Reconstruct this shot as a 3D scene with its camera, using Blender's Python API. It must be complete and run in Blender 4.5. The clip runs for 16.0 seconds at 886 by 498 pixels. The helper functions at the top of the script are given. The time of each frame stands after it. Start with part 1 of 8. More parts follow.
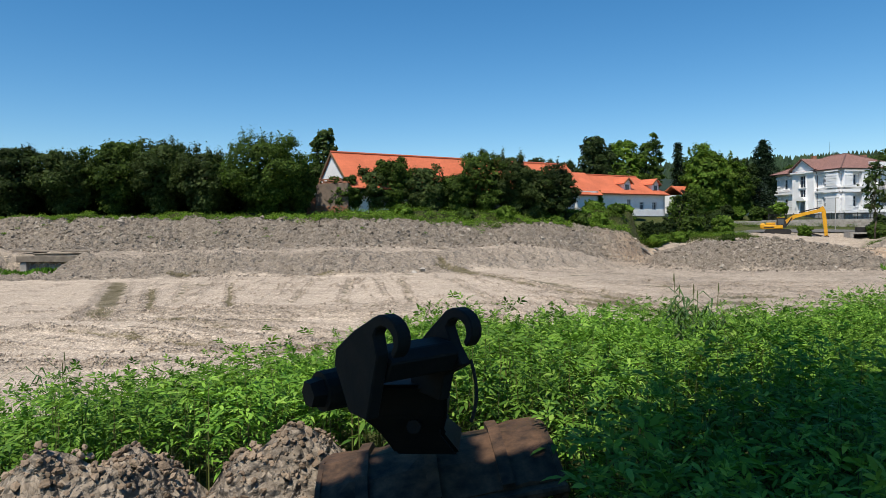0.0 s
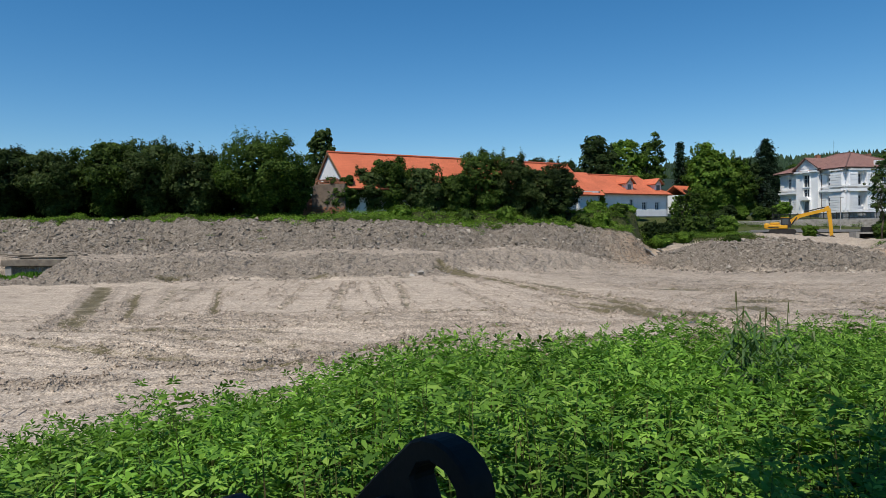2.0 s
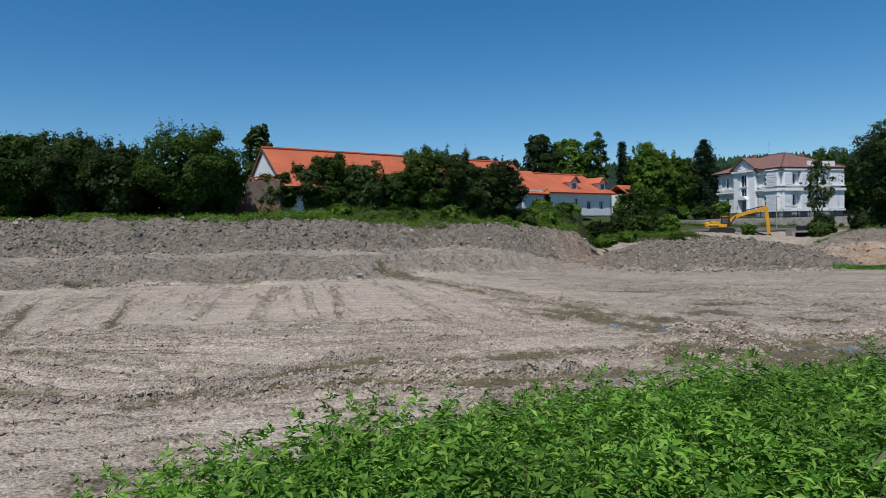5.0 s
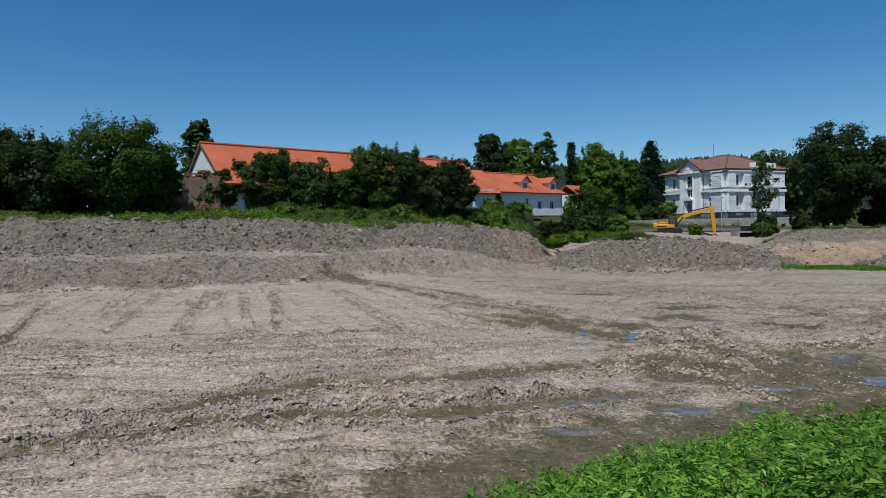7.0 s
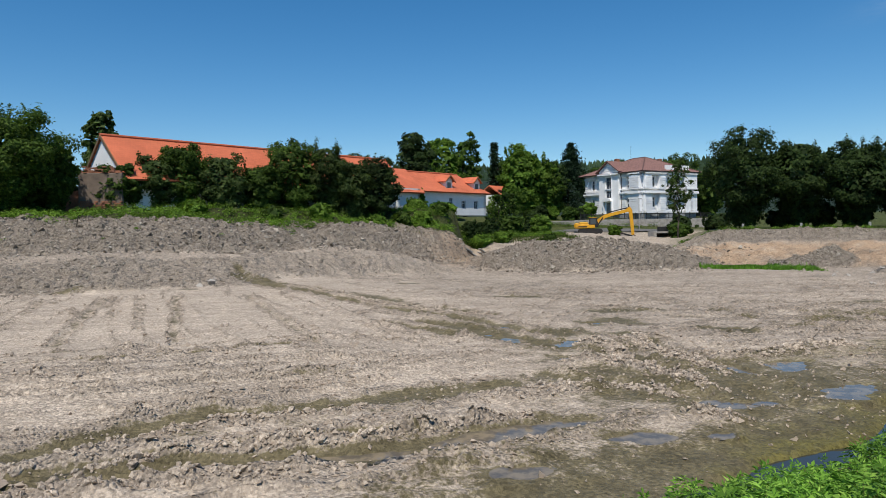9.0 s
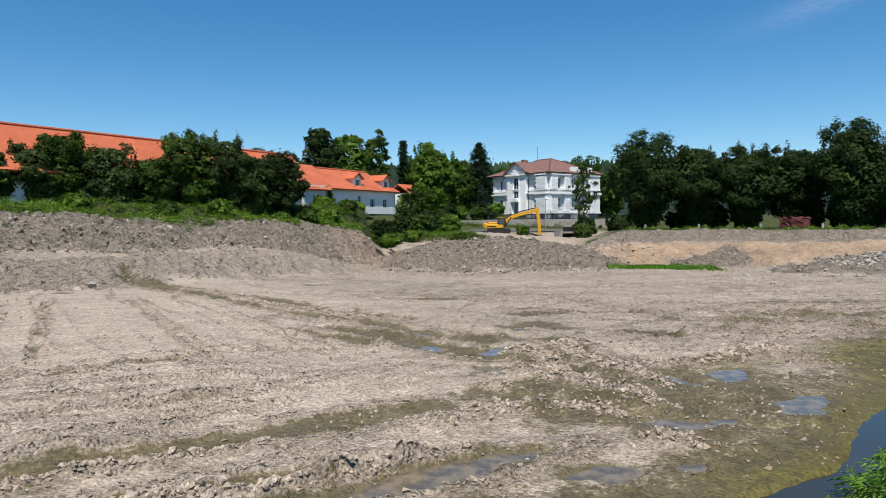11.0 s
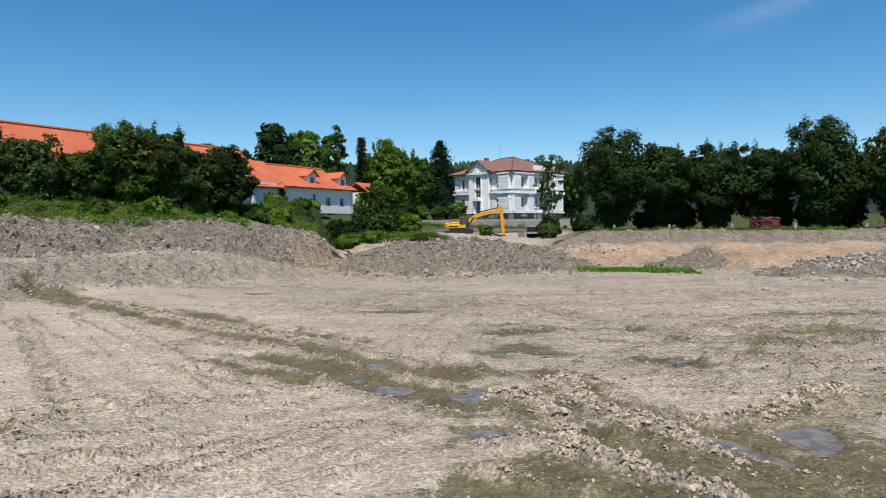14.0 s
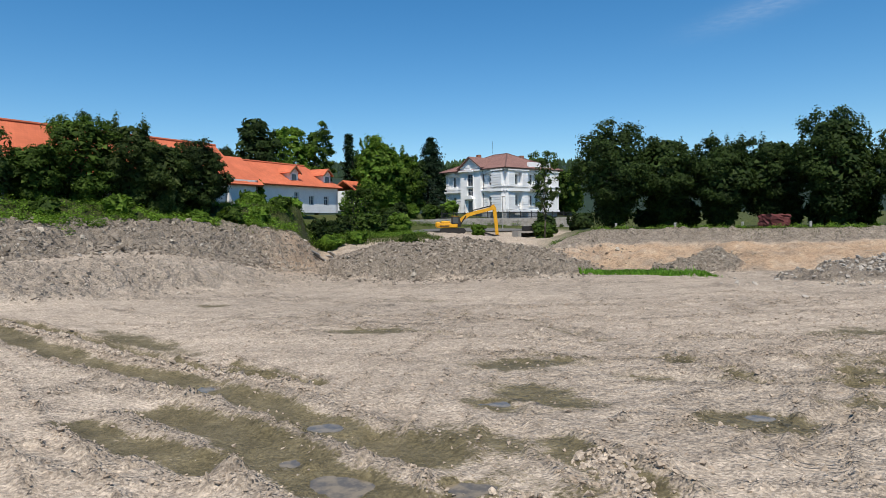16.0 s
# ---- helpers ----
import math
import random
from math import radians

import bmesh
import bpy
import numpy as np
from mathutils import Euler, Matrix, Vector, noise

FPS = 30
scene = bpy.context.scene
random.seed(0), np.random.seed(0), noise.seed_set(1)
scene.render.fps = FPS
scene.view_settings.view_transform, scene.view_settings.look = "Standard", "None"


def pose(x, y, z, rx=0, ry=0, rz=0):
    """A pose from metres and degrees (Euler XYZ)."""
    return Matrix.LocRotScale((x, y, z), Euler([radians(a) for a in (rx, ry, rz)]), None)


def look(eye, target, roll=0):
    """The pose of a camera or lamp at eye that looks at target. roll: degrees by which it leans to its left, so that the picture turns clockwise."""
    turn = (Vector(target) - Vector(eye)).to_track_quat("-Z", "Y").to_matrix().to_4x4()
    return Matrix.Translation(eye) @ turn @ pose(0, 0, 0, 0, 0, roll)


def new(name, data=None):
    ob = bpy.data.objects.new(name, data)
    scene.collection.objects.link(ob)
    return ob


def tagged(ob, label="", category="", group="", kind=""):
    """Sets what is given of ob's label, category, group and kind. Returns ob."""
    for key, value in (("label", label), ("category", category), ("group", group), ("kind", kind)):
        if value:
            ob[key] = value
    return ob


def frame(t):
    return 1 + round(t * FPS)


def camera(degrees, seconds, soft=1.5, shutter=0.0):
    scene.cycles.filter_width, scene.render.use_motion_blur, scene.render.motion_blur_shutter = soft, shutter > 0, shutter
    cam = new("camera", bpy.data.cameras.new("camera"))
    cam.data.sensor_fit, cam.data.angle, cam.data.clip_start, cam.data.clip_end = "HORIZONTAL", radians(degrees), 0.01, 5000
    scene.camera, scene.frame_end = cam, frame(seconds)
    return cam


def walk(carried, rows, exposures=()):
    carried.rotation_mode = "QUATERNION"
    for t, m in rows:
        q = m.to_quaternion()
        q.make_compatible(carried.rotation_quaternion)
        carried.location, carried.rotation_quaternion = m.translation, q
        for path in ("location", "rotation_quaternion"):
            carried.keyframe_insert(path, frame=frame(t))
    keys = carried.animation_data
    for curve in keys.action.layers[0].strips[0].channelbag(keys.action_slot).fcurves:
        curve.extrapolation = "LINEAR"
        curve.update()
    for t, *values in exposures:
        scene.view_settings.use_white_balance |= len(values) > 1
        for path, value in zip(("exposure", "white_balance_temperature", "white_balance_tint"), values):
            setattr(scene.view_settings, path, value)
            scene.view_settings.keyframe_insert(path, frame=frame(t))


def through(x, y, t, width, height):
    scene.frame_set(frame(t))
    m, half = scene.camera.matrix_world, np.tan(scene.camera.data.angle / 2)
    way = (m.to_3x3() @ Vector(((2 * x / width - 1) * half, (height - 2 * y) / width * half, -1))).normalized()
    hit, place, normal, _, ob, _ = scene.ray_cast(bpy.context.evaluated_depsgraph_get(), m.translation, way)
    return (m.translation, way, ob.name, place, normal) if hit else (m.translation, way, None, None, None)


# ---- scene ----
cam = camera(67.1, 16.0, soft=0.8)
PATH = [
    (0.0, look((0.016, 1.297, 2.508), (-0.604, 11.273, 2.200), -0.82)),
    (0.5, look((-0.013, 1.720, 2.536), (-0.633, 11.696, 2.238), -0.92)),
    (1.0, look((-0.033, 2.107, 2.545), (-0.653, 12.084, 2.252), -0.92)),
    (1.5, look((-0.036, 2.530, 2.544), (-0.656, 12.506, 2.251), -0.92)),
    (2.0, look((-0.012, 2.947, 2.543), (-0.632, 12.923, 2.249), -1.02)),
    (2.5, look((-0.012, 3.323, 2.559), (-0.632, 13.299, 2.261), -0.92)),
    (3.0, look((-0.009, 3.775, 2.552), (-0.629, 13.751, 2.253), -1.02)),
    (3.5, look((0.007, 4.265, 2.536), (-0.603, 14.242, 2.237), -1.02)),
    (4.0, look((0.021, 4.777, 2.523), (-0.319, 14.767, 2.219), -1.07)),
    (6.5, look((0.067, 7.591, 2.474), (0.827, 17.557, 2.156), -1.15)),
    (7.0, look((0.069, 8.131, 2.477), (1.039, 18.078, 2.154), -1.11)),
    (7.5, look((0.136, 8.692, 2.478), (1.301, 18.619, 2.151), -1.17)),
    (8.0, look((0.189, 9.221, 2.455), (1.569, 19.120, 2.129), -1.12)),
    (8.5, look((0.256, 9.659, 2.444), (1.896, 19.518, 2.110), -1.17)),
    (9.0, look((0.333, 10.082, 2.436), (2.438, 19.852, 2.095), -0.98)),
    (9.5, look((0.403, 10.512, 2.424), (3.008, 20.160, 2.068), -0.88)),
    (12.0, look((0.768, 13.109, 2.401), (4.484, 22.385, 2.032), -0.36)),
    (12.5, look((0.995, 13.793, 2.424), (4.861, 23.008, 2.052), -0.33)),
    (13.0, look((1.261, 14.521, 2.447), (5.241, 23.688, 2.071), -0.30)),
    (13.5, look((1.631, 15.334, 2.439), (5.612, 24.499, 2.064), -0.40)),
    (14.0, look((2.007, 16.158, 2.435), (6.003, 25.317, 2.056), -0.50)),
    (14.5, look((2.426, 17.067, 2.439), (6.451, 26.213, 2.054), -0.49)),
    (15.0, look((2.908, 18.100, 2.440), (6.963, 27.233, 2.056), -0.59)),
    (15.5, look((3.551, 19.346, 2.425), (7.631, 28.467, 2.037), -0.68)),
    (16.0, look((4.310, 20.801, 2.404), (8.410, 29.913, 2.016), -0.78)),
]
EXPOSURES = [(0.0, 0.20, 6650, 10), (2.0, -0.08, 6400, 10), (3.5, -0.16, 6200, 10), (6.5, -0.42, 6020, 10), (7.5, -0.42, 6020, 10), (8.2, -0.30, 6150, 10), (8.8, -0.10, 6350, 10), (9.5, 0.01, 6400, 10), (12.0, 0.13, 6500, 10), (16.0, 0.13, 6500, 10)]
walk(cam, PATH, EXPOSURES)

# ---------------------------------------------------------------- world and light
SUN_DIR = Vector((-0.42, -0.905, 0.0)).normalized()      # towards the sun, on the plan
SUN_ELEV = radians(61)

world = bpy.data.worlds.new("world")
scene.world = world
world.use_nodes = True
wn, wl = world.node_tree.nodes, world.node_tree.links
sky = wn.new("ShaderNodeTexSky")
sky.sky_type = "NISHITA"
sky.sun_disc = False
sky.sun_elevation = SUN_ELEV
sky.sun_rotation = math.atan2(SUN_DIR.x, SUN_DIR.y)
sky.altitude = 400
sky.air_density = 1.0
sky.dust_density = 0.0
sky.ozone_density = 4.0
wn["Background"].inputs["Strength"].default_value = 0.112
tone = wn.new("ShaderNodeHueSaturation")
tone.inputs["Hue"].default_value = 0.496
tone.inputs["Saturation"].default_value = 1.30
wl.new(sky.outputs["Color"], tone.inputs["Color"])
# one thin wisp of cirrus
coords = wn.new("ShaderNodeTexCoord")


def world_math(kind, a, b, c=None):
    k = wn.new("ShaderNodeMath")
    k.operation = kind
    for sock, value in zip(k.inputs, (a, b, c)):
        if isinstance(value, (int, float)):
            sock.default_value = value
        elif value is not None:
            wl.new(value, sock)
    return k.outputs[0]


def world_dot(vec, offset):
    k = wn.new("ShaderNodeVectorMath")
    k.operation = "DOT_PRODUCT"
    wl.new(coords.outputs["Generated"], k.inputs[0])
    k.inputs[1].default_value = vec
    return world_math("SUBTRACT", k.outputs["Value"], offset)


run_ = world_dot((0.654, -0.757, 0.0), 0.012)
rise = world_math("MULTIPLY_ADD", run_, -0.22, world_dot((0.0, 0.0, 1.0), 0.272))
wisp = wn.new("ShaderNodeTexNoise")
stretch = wn.new("ShaderNodeMapping")
stretch.inputs["Scale"].default_value = (14, 14, 70)
wl.new(coords.outputs["Generated"], stretch.inputs["Vector"])
wl.new(stretch.outputs["Vector"], wisp.inputs["Vector"])
wisp.inputs["Detail"].default_value = 5
span = world_math("POWER", world_math("ABSOLUTE", world_math("DIVIDE", run_, 0.075), 0), 2)
deep = world_math("POWER", world_math("ABSOLUTE", world_math("DIVIDE", rise, 0.014), 0), 2)
veil = world_math("EXPONENT", world_math("MULTIPLY", world_math("ADD", span, deep), -1.0), 0)
facing = world_math("GREATER_THAN", world_dot((0.757, 0.654, 0.0), 0.0), 0.0)
veil = world_math("MULTIPLY", world_math("MULTIPLY", veil, facing), world_math("MULTIPLY", wisp.outputs["Fac"], 0.21))
cloud = wn.new("ShaderNodeMix")
cloud.data_type = "RGBA"
wl.new(veil, cloud.inputs[0])
wl.new(tone.outputs["Color"], cloud.inputs[6])
cloud.inputs[7].default_value = (6.5, 7.0, 7.6, 1.0)
wl.new(cloud.outputs[2], wn["Background"].inputs["Color"])

sun_data = bpy.data.lights.new("sun", "SUN")
sun_data.energy = 5.0
sun_data.angle = radians(0.53)
sun_data.color = (1.0, 0.93, 0.82)
sun = new("sun", sun_data)
to_sun = Vector((SUN_DIR.x * math.cos(SUN_ELEV), SUN_DIR.y * math.cos(SUN_ELEV), math.sin(SUN_ELEV)))
sun.matrix_world = look(to_sun * 60, (0, 0, 0))
scene.view_settings.exposure = 0.0


# ---------------------------------------------------------------- materials
def material(name, rough=0.8, metal=0.0, spec=0.3):
    m = bpy.data.materials.new(name)
    m.use_nodes = True
    b = m.node_tree.nodes["Principled BSDF"]
    b.inputs["Roughness"].default_value = rough
    b.inputs["Metallic"].default_value = metal
    b.inputs["Specular IOR Level"].default_value = spec
    return m, m.node_tree.nodes, m.node_tree.links, b


def node(nodes, kind, **values):
    n = nodes.new(kind)
    for key, value in values.items():
        n.inputs[key].default_value = value
    return n


def noise_node(nodes, links, scale, detail=4.0, rough=0.55, coords=None):
    n = nodes.new("ShaderNodeTexNoise")
    n.inputs["Scale"].default_value = scale
    n.inputs["Detail"].default_value = detail
    n.inputs["Roughness"].default_value = rough
    if coords is not None:
        links.new(coords, n.inputs["Vector"])
    return n


def ramp(nodes, links, fac, stops):
    r = nodes.new("ShaderNodeValToRGB")
    el = r.color_ramp.elements
    while len(el) < len(stops):
        el.new(0.5)
    for e, (at, col) in zip(el, stops):
        e.position = at
        e.color = (*col, 1.0)
    links.new(fac, r.inputs["Fac"])
    return r


def mix(nodes, links, fac, a, b, blend="MIX"):
    n = nodes.new("ShaderNodeMix")
    n.data_type = "RGBA"
    n.blend_type = blend
    for sock, value in ((n.inputs[0], fac), (n.inputs[6], a), (n.inputs[7], b)):
        if isinstance(value, (int, float)):
            sock.default_value = value
        elif isinstance(value, tuple):
            sock.default_value = (*value, 1.0)
        else:
            links.new(value, sock)
    return n.outputs[2]


def scaled(nodes, links, value, lo, hi, a=0.0, b=1.0):
    n = nodes.new("ShaderNodeMapRange")
    n.inputs[1].default_value, n.inputs[2].default_value = lo, hi
    n.inputs[3].default_value, n.inputs[4].default_value = a, b
    links.new(value, n.inputs[0])
    return n.outputs[0]


def bump(nodes, links, bsdf, height, strength, distance):
    n = nodes.new("ShaderNodeBump")
    n.inputs["Strength"].default_value = strength
    n.inputs["Distance"].default_value = distance
    links.new(height, n.inputs["Height"])
    links.new(n.outputs["Normal"], bsdf.inputs["Normal"])
    return n


def plain(name, col, col2=None, rough=0.7, metal=0.0, spec=0.3, scale=6.0, fine=60.0, relief=0.2, depth=0.01):
    """A surface with blotches, grain and a little relief."""
    m, n, l, b = material(name, rough, metal, spec)
    co = n.new("ShaderNodeTexCoord").outputs["Object"]
    col2 = col2 or tuple(c * 0.75 for c in col)
    big = noise_node(n, l, scale, 5.0, 0.6, co)
    small = noise_node(n, l, fine, 3.0, 0.6, co)
    info = n.new("ShaderNodeObjectInfo")
    a = ramp(n, l, big.outputs["Fac"], [(0.35, col2), (0.62, col)])
    g = scaled(n, l, small.outputs["Fac"], 0.3, 0.7, 0.86, 1.08)
    v = scaled(n, l, info.outputs["Random"], 0.0, 1.0, 0.94, 1.05)
    vm = n.new("ShaderNodeMath")
    vm.operation = "MULTIPLY"
    l.new(g, vm.inputs[0]), l.new(v, vm.inputs[1])
    c = mix(n, l, 1.0, a.outputs["Color"], vm.outputs[0], "MULTIPLY")
    l.new(c, b.inputs["Base Color"])
    bump(n, l, b, small.outputs["Fac"], relief, depth)
    return m


def leafy(name, dark, light, tip=None, through=0.35, rough=0.65, spec=0.12, patch=0.25):
    """Leaves: each leaf has its own shade, whole boughs drift in colour, and light passes through."""
    m, n, l, b = material(name, rough, 0.0, spec)
    geo = n.new("ShaderNodeNewGeometry")
    co = n.new("ShaderNodeTexCoord").outputs["Object"]
    info = n.new("ShaderNodeObjectInfo")
    stops = [(0.0, dark), (0.75, light)] + ([(1.0, tip)] if tip else [])
    r = ramp(n, l, geo.outputs["Random Per Island"], stops)
    big = noise_node(n, l, patch, 2.0, 0.5, co)
    g = scaled(n, l, big.outputs["Fac"], 0.3, 0.7, 0.65, 1.3)
    v = scaled(n, l, info.outputs["Random"], 0.0, 1.0, 0.8, 1.15)
    vm = n.new("ShaderNodeMath")
    vm.operation = "MULTIPLY"
    l.new(g, vm.inputs[0]), l.new(v, vm.inputs[1])
    c = mix(n, l, 1.0, r.outputs["Color"], vm.outputs[0], "MULTIPLY")
    l.new(c, b.inputs["Base Color"])
    t = n.new("ShaderNodeBsdfTranslucent")
    warm = mix(n, l, 1.0, c, (1.2, 1.25, 0.65), "MULTIPLY")
    l.new(warm, t.inputs["Color"])
    ms = n.new("ShaderNodeMixShader")
    ms.inputs[0].default_value = through
    l.new(b.outputs[0], ms.inputs[1]), l.new(t.outputs[0], ms.inputs[2])
    l.new(ms.outputs[0], n["Material Output"].inputs["Surface"])
    return m


M_weed = leafy("weed_leaf", (0.055, 0.14, 0.018), (0.17, 0.335, 0.040), (0.28, 0.45, 0.08), through=0.26, spec=0.2, patch=0.9)
M_stalk = plain("weed_stalk", (0.10, 0.14, 0.03), (0.09, 0.07, 0.03), scale=3)
M_reed = leafy("reed_leaf", (0.04, 0.10, 0.03), (0.10, 0.18, 0.06), (0.22, 0.24, 0.12), through=0.25)
M_leaf_a = leafy("leaf_mid", (0.022, 0.045, 0.008), (0.060, 0.105, 0.015), (0.10, 0.155, 0.028))
M_leaf_b = leafy("leaf_light", (0.045, 0.095, 0.010), (0.12, 0.21, 0.024), (0.17, 0.26, 0.045))
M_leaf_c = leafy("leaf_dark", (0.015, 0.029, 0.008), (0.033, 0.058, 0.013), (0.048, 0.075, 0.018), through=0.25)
M_leaf_d = leafy("leaf_olive", (0.022, 0.042, 0.011), (0.062, 0.098, 0.024), (0.10, 0.13, 0.045))
M_needle = leafy("needle", (0.008, 0.02, 0.009), (0.022, 0.045, 0.02), through=0.1)
M_bark = plain("bark", (0.09, 0.075, 0.055), (0.04, 0.033, 0.025), rough=0.95, scale=3, fine=30, relief=0.6, depth=0.03)
M_grass = leafy("grass_blade", (0.035, 0.06, 0.012), (0.085, 0.125, 0.026), (0.20, 0.19, 0.075), through=0.25, patch=0.4)
M_grass_bright = leafy("grass_bright", (0.05, 0.13, 0.012), (0.11, 0.24, 0.025), (0.17, 0.30, 0.05), through=0.25, patch=0.6)
M_clod = plain("dry_clay_clod", (0.46, 0.385, 0.295), (0.36, 0.30, 0.225), rough=0.95, spec=0.1, scale=2.5, fine=26, relief=0.7, depth=0.02)
def clod_material():
    """Broken clay: each lump has its own shade between dark fresh earth and a dry pale crust."""
    m, n, l, b = material("grey_clay_clod", 0.95, 0.0, 0.1)
    co = n.new("ShaderNodeTexCoord").outputs["Object"]
    each = n.new("ShaderNodeNewGeometry").outputs["Random Per Island"]
    a = ramp(n, l, each, [(0.0, (0.18, 0.150, 0.119)), (0.55, (0.27, 0.229, 0.184)), (0.9, (0.35, 0.300, 0.242)), (1.0, (0.45, 0.40, 0.335))])
    small = noise_node(n, l, 18, 3.0, 0.6, co)
    l.new(mix(n, l, 1.0, a.outputs["Color"], scaled(n, l, small.outputs["Fac"], 0.3, 0.7, 0.8, 1.12), "MULTIPLY"), b.inputs["Base Color"])
    bump(n, l, b, small.outputs["Fac"], 0.7, 0.03)
    return m


M_clod_grey = clod_material()
M_rock = plain("pale_rubble", (0.44, 0.40, 0.35), (0.30, 0.27, 0.23), rough=0.9, scale=2, fine=15, relief=0.5, depth=0.03)
M_metal = plain("worn_black_steel", (0.008, 0.008, 0.009), (0.016, 0.013, 0.012), rough=0.7, metal=0.0, spec=0.2, scale=9, fine=70, relief=0.25, depth=0.004)
M_soil = plain("crumbly_brown_soil", (0.31, 0.24, 0.175), (0.12, 0.085, 0.06), rough=0.95, spec=0.1, scale=4, fine=40, relief=0.8, depth=0.02)
M_rust = plain("muddy_rusty_steel", (0.13, 0.075, 0.045), (0.028, 0.020, 0.015), rough=0.75, metal=0.25, scale=7, fine=50, relief=0.4, depth=0.005)
M_yellow = plain("yellow_machine_paint", (0.72, 0.36, 0.012), (0.62, 0.30, 0.012), rough=0.42, spec=0.5, scale=1.2, fine=30, relief=0.04)
M_black = plain("black_rubber_and_steel", (0.02, 0.02, 0.021), (0.035, 0.03, 0.027), rough=0.8, scale=3)
M_glass, _n, _l, _b = material("dark_window_glass", 0.08, 0.0, 0.6)
_b.inputs["Base Color"].default_value = (0.05, 0.06, 0.075, 1)
M_white = plain("white_lime_render", (0.80, 0.80, 0.79), (0.73, 0.73, 0.72), rough=0.9, spec=0.2, scale=0.7, fine=18, relief=0.12, depth=0.01)
M_stucco = plain("white_villa_stucco", (0.87, 0.87, 0.865), (0.82, 0.82, 0.815), rough=0.85, spec=0.2, scale=0.6, fine=20, relief=0.1, depth=0.01)
M_plinth = plain("grey_stone_plinth", (0.32, 0.33, 0.34), (0.22, 0.225, 0.23), rough=0.9, scale=1.5, fine=14, relief=0.4, depth=0.02)
M_frame = plain("white_window_frame", (0.72, 0.72, 0.70), rough=0.6)
M_pipe = plain("dark_downpipe", (0.05, 0.04, 0.04), rough=0.5)
M_wood = plain("weathered_grey_timber", (0.22, 0.185, 0.145), (0.12, 0.10, 0.08), rough=0.9, scale=2.5, fine=22, relief=0.5, depth=0.01)
M_fascia = plain("brown_roof_timber", (0.20, 0.12, 0.06), (0.12, 0.075, 0.04), rough=0.8)
M_brick = plain("old_red_brick", (0.36, 0.155, 0.09), (0.22, 0.11, 0.075), rough=0.95, scale=2, fine=20, relief=0.5, depth=0.02)
M_plaster_old = plain("bare_grey_plaster", (0.20, 0.155, 0.12), (0.13, 0.10, 0.08), rough=0.95, scale=1.0, fine=14, relief=0.5, depth=0.02)
M_stonewall = plain("rubble_wall_stone", (0.42, 0.39, 0.35), (0.27, 0.25, 0.225), rough=0.95, scale=1.6, fine=14, relief=0.6, depth=0.03)
M_concrete = plain("grey_concrete", (0.36, 0.345, 0.32), (0.26, 0.25, 0.23), rough=0.9, scale=1.6, fine=20, relief=0.3, depth=0.01)
M_asphalt = plain("old_asphalt", (0.14, 0.135, 0.13), (0.10, 0.098, 0.095), rough=0.95, scale=1, fine=30, relief=0.3, depth=0.01)
M_red = plain("red_tarpaulin", (0.13, 0.035, 0.035), (0.09, 0.028, 0.028), rough=0.7)
M_iron = plain("dark_iron_railing", (0.04, 0.04, 0.042), rough=0.6, metal=0.3)
M_post = plain("white_concrete_post", (0.42, 0.41, 0.38), (0.28, 0.27, 0.25), rough=0.9)


def roof_tiles(name, a, b, c, rows=3.2):
    """Clay tiles: courses across the slope and single tiles along it, each of its own shade."""
    m, n, l, bs = material(name, 0.8, 0.0, 0.25)
    co = n.new("ShaderNodeTexCoord").outputs["UV"]
    brick = n.new("ShaderNodeTexBrick")
    brick.inputs["Scale"].default_value = 1.0
    brick.inputs["Mortar Size"].default_value = 0.02
    brick.inputs["Brick Width"].default_value = 0.25
    brick.inputs["Row Height"].default_value = 0.33
    brick.inputs["Color1"].default_value = (*a, 1)
    brick.inputs["Color2"].default_value = (*b, 1)
    brick.inputs["Mortar"].default_value = (*c, 1)
    l.new(co, brick.inputs["Vector"])
    obj = n.new("ShaderNodeTexCoord").outputs["Object"]
    big = noise_node(n, l, 0.45, 5.0, 0.6, obj)
    g = scaled(n, l, big.outputs["Fac"], 0.3, 0.7, 0.85, 1.1)
    col = mix(n, l, 1.0, brick.outputs["Color"], g, "MULTIPLY")
    l.new(col, bs.inputs["Base Color"])
    bump(n, l, bs, brick.outputs["Fac"], 0.3, 0.02).invert = True
    return m


M_tile = roof_tiles("orange_clay_tiles", (0.57, 0.155, 0.075), (0.51, 0.135, 0.065), (0.43, 0.115, 0.057))
M_tile_old = roof_tiles("brown_red_tiles", (0.27, 0.145, 0.118), (0.225, 0.12, 0.10), (0.13, 0.075, 0.066))


